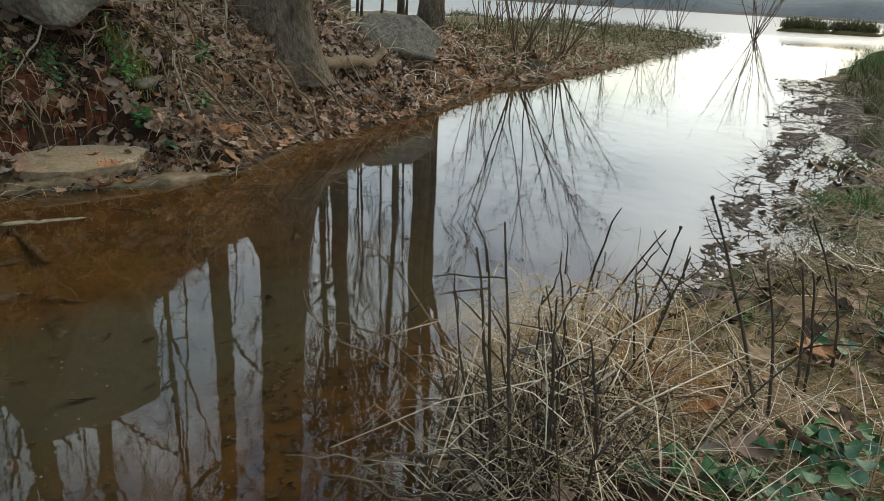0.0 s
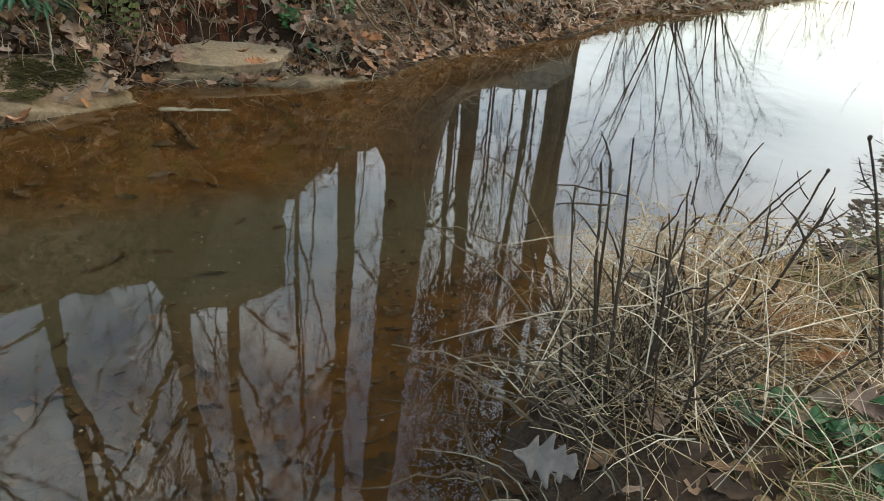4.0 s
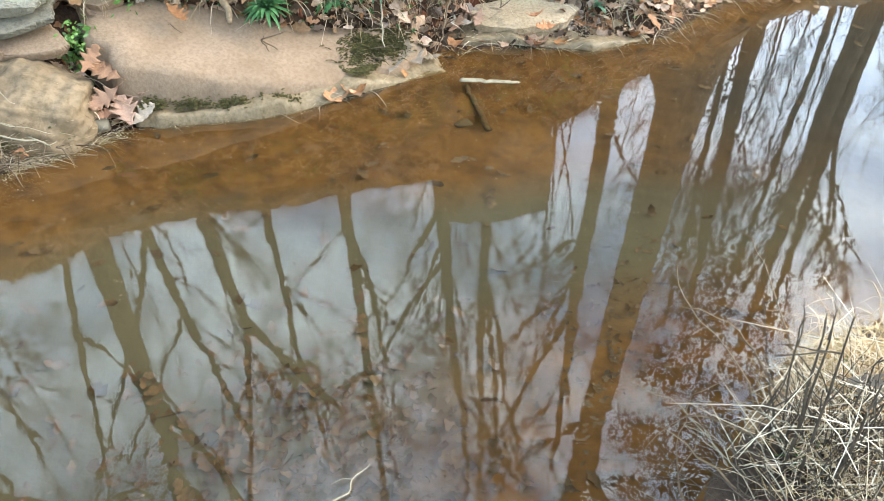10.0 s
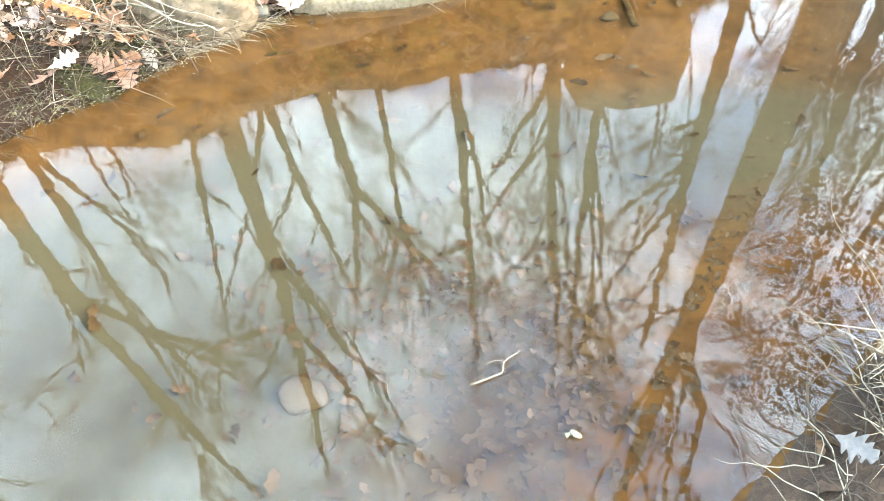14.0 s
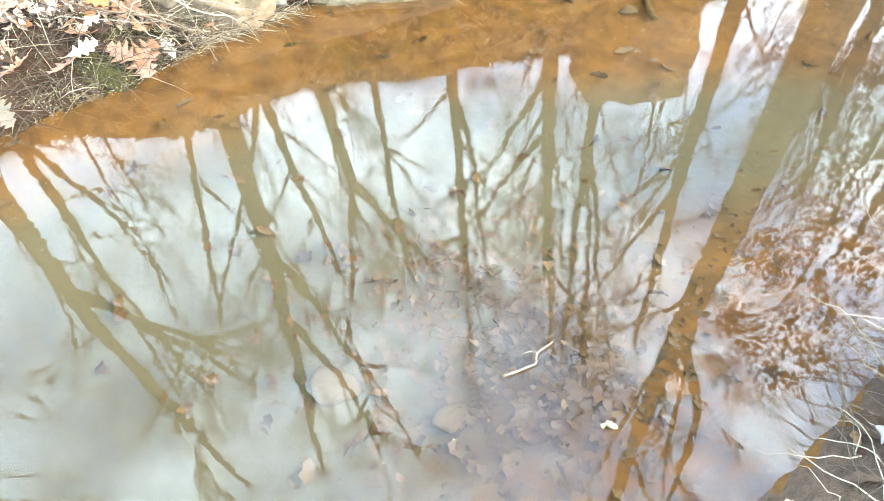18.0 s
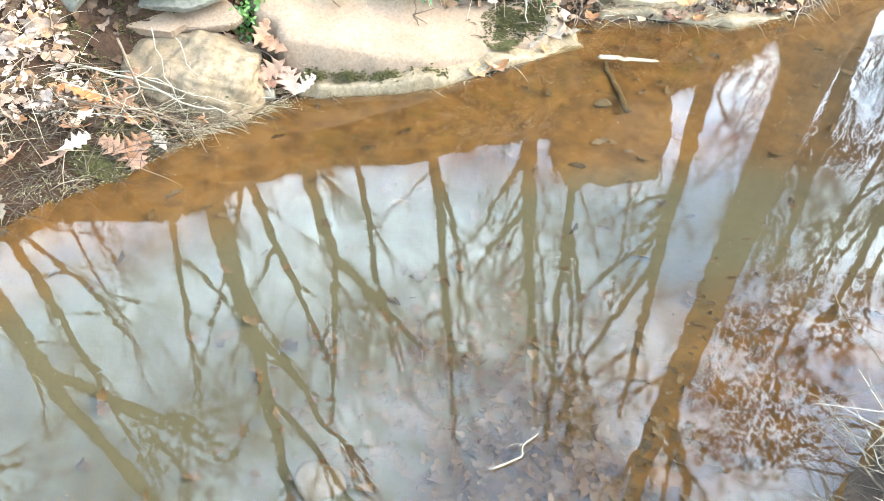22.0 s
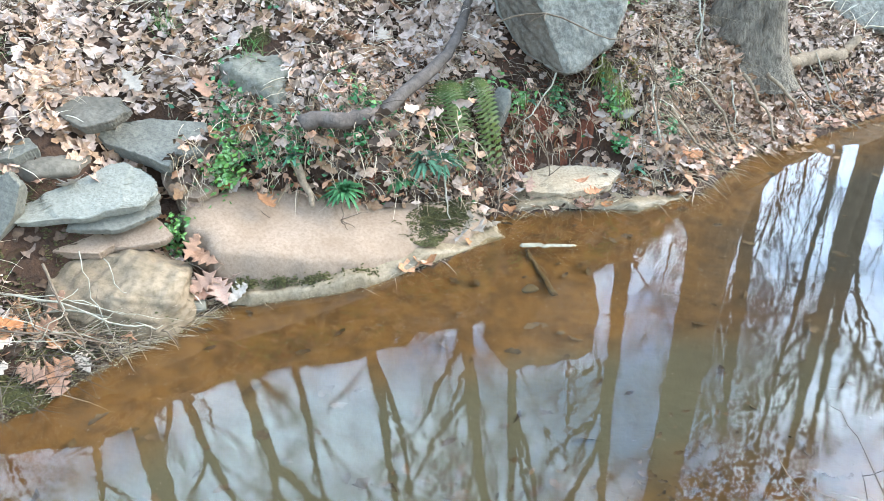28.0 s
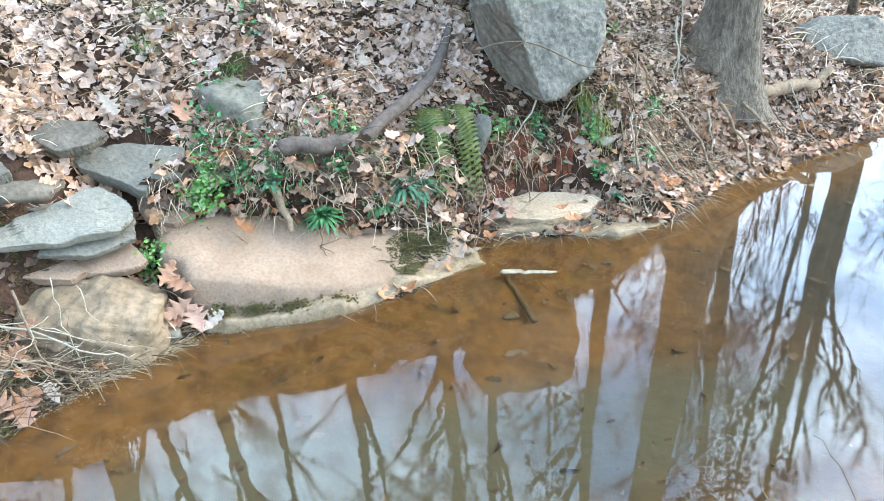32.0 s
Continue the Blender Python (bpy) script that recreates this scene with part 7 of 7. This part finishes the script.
bush_straw("straw", 110, 0.44, 1.26, 0.10, 0.16, 0.12, 0.32, 0.5, 0.3, 0.0012, STRAW, "stiff bleached straw", 0.10)
bush_straw("bent_straw", 120, 0.44, 1.28, 0.10, 0.16, 0.10, 0.26, 0.8, 1.7, 0.0011, STRAW, "bent bleached straw", 0.16)
bush_straw("fallen_straw", 420, 0.46, 1.22, 0.12, 0.16, 0.08, 0.22, 1.2, 0.5, 0.0010, MAT_STRAW, "fallen straw at the bush's foot")
bush_straw("tan_mat", 620, 0.40, 1.46, 0.13, 0.05, 0.06, 0.17, 0.7, 2.2, 0.0012, MAT_STRAW, "matted tan grass behind the stems", 0.22)
bush_straw("rusty_straw", 420, 0.53, 1.40, 0.05, 0.07, 0.12, 0.32, 0.4, 1.7, 0.0014, RUST_STRAW, "orange-brown withered grass blades")
bush_straw("grey_growth", 160, 0.36, 1.20, 0.08, 0.13, 0.08, 0.22, 0.7, 0.9, 0.0010, DULL_STRAW, "thin grey dead shoots", 0.12)
bush_straw("dark_growth", 200, 0.36, 1.19, 0.075, 0.12, 0.10, 0.27, 0.7, 0.6, 0.0012, DARK_STEM, "thin dark dead shoots", 0.10)
# long pale straws fallen across the stems at every angle, some of them snapped
_rb = random.Random(78)
for k in range(64):
    c = Vector((_rb.gauss(0.38, 0.09), max(_rb.gauss(1.22, 0.11), 1.1), _rb.uniform(0.07, 0.34)))
    a, el, L = _rb.uniform(0, 6.283), _rb.gauss(0.1, 0.55), _rb.uniform(0.12, 0.34)
    d = Vector((math.cos(a) * math.cos(el), math.sin(a) * math.cos(el), math.sin(el))) * L * 0.5
    knee = Vector((_rb.gauss(0, 0.4), _rb.gauss(0, 0.4), _rb.gauss(-0.3, 0.4))) * L * (0.5 if k % 3 == 0 else 0.04)
    p0, p1, p2 = c - d, c + d * 0.2, c + d + knee
    for q in (p0, p1, p2):
        q.z = max(q.z, hz(q.x, q.y) + 0.006, 0.008)
    v, f = [], []
    tube(v, f, [p0 - _o, (p0 + p1) / 2 - _o, p1 - _o, p2 - _o], [0.0011, 0.0011, 0.001, 0.0006], 5)
    link("long_straw", mesh("long_straw", v, f), STRAW, bush)
tagged(bush, "dead leafless bush with dark stems tangled in bleached straw", "bush")
# vine tips over the water
for k, pts in enumerate([[(0.20, 1.25, 0.12), (0.08, 1.3, 0.22), (-0.02, 1.36, 0.24), (-0.08, 1.42, 0.30)], [(0.2, 1.05, 0.1), (0.08, 1.06, 0.16), (-0.02, 1.1, 0.14)], [(0.18, 0.95, 0.08), (0.06, 0.95, 0.06), (-0.06, 0.93, 0.02)],
                         [(0.2, 1.2, 0.1), (0.06, 1.16, 0.12), (0.0, 1.05, 0.05)], [(0.25, 1.4, 0.1), (0.12, 1.5, 0.28), (0.03, 1.58, 0.33)], [(0.22, 1.02, 0.06), (0.12, 1.03, 0.02), (0.07, 1.12, 0.06), (0.06, 1.2, 0.14), (0.13, 1.28, 0.2)], [(0.24, 1.0, 0.05), (0.15, 0.98, 0.03), (0.09, 1.02, 0.10), (0.10, 1.1, 0.19)], [(0.26, 1.3, 0.1), (0.14, 1.34, 0.2), (0.05, 1.33, 0.27), (-0.03, 1.3, 0.28)]]):
    tagged(path_tube("arching_twig", pts, 0.003, 0.0012, TWIG, sides=5, wob=0.004, seed=120 + k), "thin bare twig arching over the water", "twig", "arching twigs")
# tangle of bare twigs at the water's edge below the bush
tangle = base("twig_tangle", (0.2, 0.95, 0.05))
_rb = random.Random(79)
for k in range(54):
    p0 = Vector((_rb.uniform(0.14, 0.36), _rb.uniform(0.70, 1.22), 0.0))
    p0.z = max(hz(p0.x, p0.y), 0.0) + _rb.uniform(0.0, 0.05)
    a = _rb.gauss(2.7, 0.8)
    L = _rb.uniform(0.08, 0.26)
    p2 = p0 + Vector((math.cos(a) * L, math.sin(a) * L, _rb.uniform(-0.02, 0.10)))
    p2.z = max(p2.z, 0.008)
    p1 = (p0 + p2) / 2 + Vector((_rb.gauss(0, 0.02), _rb.gauss(0, 0.02), _rb.uniform(0.0, 0.06)))
    path_tube("twig", [q - tangle.matrix_world.translation for q in (p0, p1, p2)], _rb.uniform(0.0011, 0.0022), 0.0007, DRIFT if k % 3 == 0 else DARK_STEM, tangle, sides=5, fine=4, wob=0.003, seed=k)
tagged(tangle, "tangle of thin bare twigs at the water's edge", "twigs")
# upright dark stalks
for k, (a, b, bud) in enumerate([((0.76, 1.29, 0.13), (0.63, 1.36, 0.53), 1), ((0.78, 1.29, 0.13), (0.73, 1.32, 0.43), 0), ((0.91, 1.41, 0.12), (0.88, 1.43, 0.38), 0), ((1.02, 1.51, 0.12), (0.99, 1.53, 0.33), 0), ((0.88, 1.39, 0.12), (0.85, 1.42, 0.39), 0),
                                 ((1.25, 1.9, 0.1), (1.16, 1.95, 0.34), 0), ((0.60, 1.62, 0.08), (0.68, 1.6, 0.40), 1)]):
    e = base("dry_stalk", a)
    w = Vector(a)
    t = Vector(b) - w
    st = path_tube("stem", [Vector((0, 0, 0)), t * 0.5 + Vector((0.01, 0, 0)), t], 0.0035, 0.002, DARK_STEM, e, sides=6, wob=0.001, seed=k)
    if bud:
        v, f = ICO[3]
        link("seed_head", mesh("seed_head", v * np.array([0.0038, 0.0038, 0.0045]) + np.array(t), f), DARK_STEM, e)
    for j in range(2):
        q = t * (0.55 + 0.25 * j)
        path_tube("twig", [q, q + Vector((0.02 * (-1) ** j, 0.0, 0.02)), q + Vector((0.035 * (-1) ** j, 0.005, 0.05))], 0.0015, 0.0008, DARK_STEM, e, sides=4, fine=2, seed=j)
    tagged(e, "thin dark dead stalk standing in straw", "stalk", "dry stalks")

# ground ivy and single leaves
def ivy(at, n, spread, seed):
    r = np.random.default_rng(seed)
    e = base("ground_ivy", at)
    shape = leaf_shape(7, 0.0, 0.95)
    for k in range(n):
        x, y = np.array([at[0] + r.normal(0, spread)]), np.array([at[1] + r.normal(0, spread * 0.6)])
        z = height(x, y) + r.uniform(0.012, 0.04)
        me = leaf_mesh("leaf", x, y, z, np.array([r.uniform(0.018, 0.034)]), r, 0.35, 0.4, shape)
        me.transform(Matrix.Translation([-c for c in at]))
        link("leaf", me, (GREEN, BLUISH, GREEN)[k % 3], e)
    return tagged(e, "low round-leaved green ivy on the near bank", "plant", "ground ivy")


for k, (x, y, n, s) in enumerate([(0.56, 1.08, 34, 0.045), (0.66, 1.05, 30, 0.05), (0.78, 1.12, 34, 0.05), (0.85, 1.15, 26, 0.05), (0.72, 0.98, 30, 0.06), (1.15, 1.6, 18, 0.07), (0.9, 1.0, 24, 0.06)]):
    ivy((x, y, hz(x, y)), n, s, 140 + k)
NEAR_LEAVES = [(0.617, 1.141, 0.18, 0.075, PALE_LEAF, 50, 20), (0.671, 1.140, 0.185, 0.10, PINK_LEAF, 35, 10), (0.748, 1.164, 0.20, 0.11, PINK_LEAF, 48, 100), (0.609, 1.392, 0.16, 0.13, RUST_LEAF, 12, 60),
               (0.653, 1.275, 0.17, 0.10, RUST_LEAF, 14, 200), (0.20, 0.885, 0.185, 0.088, ASH_LEAF, 45, 8), (0.56, 1.08, 0.175, 0.12, DRY_TAN, 5, 10), (0.70, 1.03, 0.17, 0.10, DRY_TAN, 8, 150), (0.98, 1.52, 0.17, 0.12, RUST_LEAF, 8, 10),
               (0.85, 1.5, 0.16, 0.12, DRY_TAN, 15, 40), (0.36, 1.33, 0.24, 0.10, PALE_LEAF, 70, 20), (1.1, 1.35, 0.17, 0.12, RUST_LEAF, 10, 250), (0.62, 1.10, 0.16, 0.07, RUST_LEAF, 30, 300), (0.98, 1.18, 0.17, 0.10, DRY_TAN, 5, 80)]
for k, (x, y, z, s, m, tilt, a) in enumerate(NEAR_LEAVES):
    one_leaf((x, y, z), s, (tilt, 10, a), m, k + 2, {"ash leaf": "ash-grey lobed leaf hanging over the water's edge", "pale leaf": "pale curled leaf caught in the bank grass", "rust leaf": "curled reddish-brown leaf on the near bank"}.get(m.name, "dry tan leaf lying in straw"))
for k, (x, y) in enumerate([(0.54, 1.24), (0.545, 1.215), (0.555, 1.255)]):
    stone("pale_chip", (x, y, hz(x, y) + 0.012), (0.018, 0.011, 0.008), (0, 0, 40 * k), PALE_LEAF, 400 + k, "small pale wood chip lying among straw", level=3, kind="chip")
for k, (x, y, n, L, m) in enumerate([(1.95, 3.25, 60, 0.16, FRESH), (2.05, 3.1, 60, 0.18, FRESH), (2.2, 3.3, 50, 0.14, FRESH), (1.3, 1.75, 40, 0.07, FRESH), (0.95, 1.75, 40, 0.07, FRESH), (1.1, 2.2, 40, 0.07, FRESH), (6.5, 10.5, 200, 0.5, FRESH), (6.9, 10.9, 200, 0.55, FRESH),
                                     (6.3, 9.9, 160, 0.4, OLIVE), (7.4, 11.6, 200, 0.5, OLIVE), (2.6, 4.2, 70, 0.2, OLIVE), (3.2, 5.0, 70, 0.2, OLIVE), (4.2, 6.6, 100, 0.25, OLIVE), (5.2, 8.2, 120, 0.35, OLIVE)]):
    tuft((x, y, hz(x, y)), n, L, 0.03 if L < 0.3 else 0.16, 160 + k, m, "tuft of fresh grass on the near bank" if m is FRESH else "tuft of dry olive grass on the near bank", 0.0025 if L < 0.3 else 0.006)
tagged(path_tube("dead_branch", [(1.55, 2.1, 0.14), (1.75, 2.45, 0.16), (2.0, 2.8, 0.16), (2.3, 3.1, 0.2)], 0.008, 0.005, DRIFT, wob=0.004, seed=130), "pale fallen branch lying on the near bank", "branch")


# thinner litter and straw further out on both banks
_r = np.random.default_rng(23)
x, y = scatter(_r, 14000, (-9.0, -6.0, 2.2, 13.0), lambda x, y: on_far(x, y, 0.1, 7.0) & ((x < -4.2) | (y < -0.8) | (y > 6.0)))
stuff("leaf_litter", leaf_mesh("leaf_litter", x, y, height(x, y), _r.uniform(0.05, 0.12, len(x)), _r, 0.45, 0.7, leaf_shape(5, 0.0, 0.55)), LEAF, "scattered brown oak leaves higher on the wooded bank", "leaf litter")
x, y = scatter(_r, 4000, (-9.0, -6.0, 2.2, 13.0), lambda x, y: on_far(x, y, 0.1, 7.0) & ((x < -4.0) | (y < -0.6) | (y > 6.0)))
stuff("dark_litter", leaf_mesh("dark_litter", x, y, height(x, y), _r.uniform(0.05, 0.11, len(x)), _r, 0.5, 0.8, leaf_shape(5, 0.0, 0.55)), DARK_LEAF, "dark decayed leaves among the trees", "leaf litter")
x, y = scatter(_r, 6000, (-2.5, -5.0, 9.0, 12.0), lambda x, y: on_near(x, y, 0.05, 5.0) & (np.hypot(x, y - 0.3) > 1.9))
stuff("straw_litter", blade_mesh("straw_litter", x, y, height(x, y) + 0.004, _r.uniform(0.08, 0.28, len(x)), _r, 0.0024, 1.2, 0.4), STRAW, "thin dry straw spread over the grassy bank", "dry grass")
# ---- towards the lake ----
_r = np.random.default_rng(31)
x, y = scatter(_r, 5200, (0.5, 7.5, 10.0, 26.0), lambda x, y: on_far(x, y, 0.0, 4.0) & (y > 7.5))
stuff("marsh_grass", blade_mesh("marsh_grass", x, y, height(x, y), _r.uniform(0.10, 0.32, len(x)), _r, 0.008, 0.5, 0.8), OLIVE, "rough olive and tan grass on the low spit", "grass")
x, y = scatter(_r, 1600, (-1.0, 5.5, 6.0, 14.0), lambda x, y: on_far(x, y, 0.0, 1.6) & (y > 5.5))
stuff("bank_grass", blade_mesh("bank_grass", x, y, height(x, y), _r.uniform(0.10, 0.30, len(x)), _r, 0.005, 0.7, 0.9), STRAW, "withered tan grass hanging over the bank", "dry grass")
x, y = scatter(_r, 1500, (-1.0, 5.0, 5.0, 13.0), lambda x, y: on_far(x, y, 0.05, 2.5) & (y > 6.5))
stuff("leaf_litter", leaf_mesh("leaf_litter", x, y, height(x, y), _r.uniform(0.07, 0.14, len(x)), _r, 0.4, 0.6), RUST_LITTER, "brown leaves and grass on the far end of the bank", "leaf litter")


def shrub(at, stems, tall, spread, seed, label, lean=(0, 0), forks=3):
    """A bare shrub: stems from one foot, each with its side shoots."""
    rnd = random.Random(seed)
    e = base("bare_shrub", at)
    for k in range(stems):
        a = rnd.uniform(0, 6.283)
        d = Vector((math.cos(a) * spread + lean[0], math.sin(a) * spread + lean[1], 1))
        L = tall * rnd.uniform(0.6, 1.05)
        pts = wander((rnd.gauss(0, 0.06), rnd.gauss(0, 0.06), -0.05), d, L, 6, rnd, 0.16, 0.02)
        v, f = [], []
        r0 = 0.004 + 0.0019 * tall
        tube(v, f, pts, [r0 * (1 - 0.8 * i / 6) for i in range(7)], 6)
        for j in range(forks):
            i = rnd.randint(2, 5)
            q = pts[i]
            dd = (pts[i] - pts[i - 1]).normalized() + Vector((rnd.gauss(0, 0.45), rnd.gauss(0, 0.45), rnd.gauss(0, 0.25)))
            sub = wander(q, dd, L * rnd.uniform(0.25, 0.5), 5, rnd, 0.2)
            tube(v, f, sub, [r0 * 0.45 * (1 - 0.75 * n / 5) for n in range(6)], 4)
            for _ in range(2):
                tip = wander(sub[3], (sub[3] - sub[2]).normalized() + Vector((rnd.gauss(0, 0.6), rnd.gauss(0, 0.6), rnd.gauss(0, 0.3))), L * 0.16, 3, rnd, 0.2)
                tube(v, f, tip, [r0 * 0.22, r0 * 0.2, r0 * 0.15, r0 * 0.1], 3)
        link("stem", mesh("stem", v, f), TWIG, e)
    return tagged(e, label, "shrub", "bare shrubs")


SHRUB = "bare multi-stemmed shrub on the grassy bank"
shrub((11.0, 24.4, 0.0), 18, 4.2, 0.42, 3, "bare multi-stemmed willow standing at the spit's end", forks=3)
for k, (x, y, n, L, sp) in enumerate([(1.3, 11.6, 7, 2.0, 0.35), (0.9, 10.2, 8, 2.2, 0.4), (1.9, 13.4, 7, 2.0, 0.3), (3.0, 15.4, 7, 2.0, 0.3), (4.2, 17.2, 8, 2.2, 0.35), (5.8, 19.4, 8, 2.2, 0.35), (7.4, 21.6, 8, 2.2, 0.35), (2.4, 14.6, 6, 1.6, 0.3), (6.8, 20.0, 6, 1.6, 0.3)]):
    shrub((x, y, hz(x, y)), n, L, sp, 20 + k, SHRUB)
# the taller shrub whose branches hang over the water
shrub((1.25, 9.0, hz(1.25, 9.0)), 9, 3.4, 0.42, 50, "tall bare shrub with branches spreading over the creek", lean=(0.30, -0.1), forks=6)
shrub((1.9, 9.9, hz(1.9, 9.9)), 7, 2.8, 0.4, 52, "tall bare shrub with branches spreading over the creek", lean=(0.3, -0.1), forks=6)

# a young beech that has kept its dry leaves
e = tree("young_beech", (-0.15, 7.9, hz(-0.15, 7.9) - 0.1), (-0.2, 7.9, 5.5), (-0.1, 7.9, 9.6), 0.032, 91, "slender young beech still holding dry tan leaves", limbs=8, depth=2, fork=0.32)
r = np.random.default_rng(92)
n = 9000
t = r.uniform(0, 1, n)
a = r.uniform(0, 6.283, n)
rad = (0.45 + 0.65 * np.sin(np.pi * np.clip(t * 0.75 + 0.1, 0, 1))) * np.sqrt(r.uniform(0.05, 1, n))
clump = np.sin(a * 3 + t * 17) + np.sin(a * 5 - t * 29) + 0.6 * np.sin(a * 9 + t * 51)
k = clump > 0.2
P = np.c_[(rad * np.cos(a) - 0.15)[k], (rad * np.sin(a) + 7.9)[k], (5.0 + 4.8 * t ** 0.8)[k]]
lv, lf = leaf_shape(5, 0.0, 0.5)
m = len(P)
U = r.normal(size=(m, 3))
U /= np.linalg.norm(U, axis=1)[:, None]
W = np.cross(U, r.normal(size=(m, 3)))
W /= np.linalg.norm(W, axis=1)[:, None]
S = r.uniform(0.05, 0.10, m)[:, None, None]
V = P[:, None, :] + S * (lv[None, :, 0, None] * U[:, None, :] + lv[None, :, 1, None] * W[:, None, :])
me = mesh("dry_leaves", V.reshape(-1, 3) - np.array(e.matrix_world.translation), (lf[None] + (np.arange(m) * len(lv))[:, None, None]).reshape(-1, 4).tolist())
tagged(link("dry_leaves", me, DARK_LEAF, e, "small dry tan leaves"), kind="stuff")

# low islets with bushes in the lake
def islet(x, y, lx, ly, seed):
    r = np.random.default_rng(seed)
    v, f = [], []
    n = 28
    for j, (s, z) in enumerate(((1.0, -0.1), (0.97, 0.05), (0.8, 0.18), (0.4, 0.25))):
        for i in range(n):
            a = 6.283 * i / n
            w = 1 + 0.15 * math.sin(3 * a + seed) + 0.08 * math.sin(7 * a)
            v.append((math.cos(a) * lx * s * w, math.sin(a) * ly * s * w, z))
    for j in range(3):
        for i in range(n):
            q = (i + 1) % n
            f.append((j * n + i, j * n + q, j * n + n + q, j * n + n + i))
    f.append(tuple(3 * n + i for i in range(n)))
    ob = link("islet", mesh("islet", v, f), TURF)
    ob.matrix_world = pose(x, y, 0)
    return tagged(ob, "low marshy islet with dry grass in the lake", "islet")


islet(20.7, 40.0, 1.5, 0.7, 1)
islet(23.4, 40.0, 1.5, 0.7, 2)
islet(29.0, 43.0, 2.4, 0.8, 3)
for k, (x, y, s) in enumerate([(19.9, 40.0, 0.6), (20.6, 39.9, 0.65), (21.3, 39.8, 0.6), (22.6, 40.1, 0.6), (23.4, 40.0, 0.7), (24.2, 40.0, 0.6), (28.0, 43.0, 0.8), (29.8, 43.0, 0.8)]):
    r = np.random.default_rng(600 + k)
    n = 420
    px, py = r.normal(0, s * 0.38, n), r.normal(0, s * 0.38, n)
    e = base("marsh_bush", (x, y, 0.2))
    me = blade_mesh("shoots", px, py, np.zeros(n), r.uniform(0.4, 1.0, n) * s * 1.1, r, 0.018, 0.25, 0.3)
    tagged(link("shoots", me, OLIVE, e), kind="stuff")
    tagged(e, "dense dark marsh bush on a lake islet", "bush", "islet bushes")
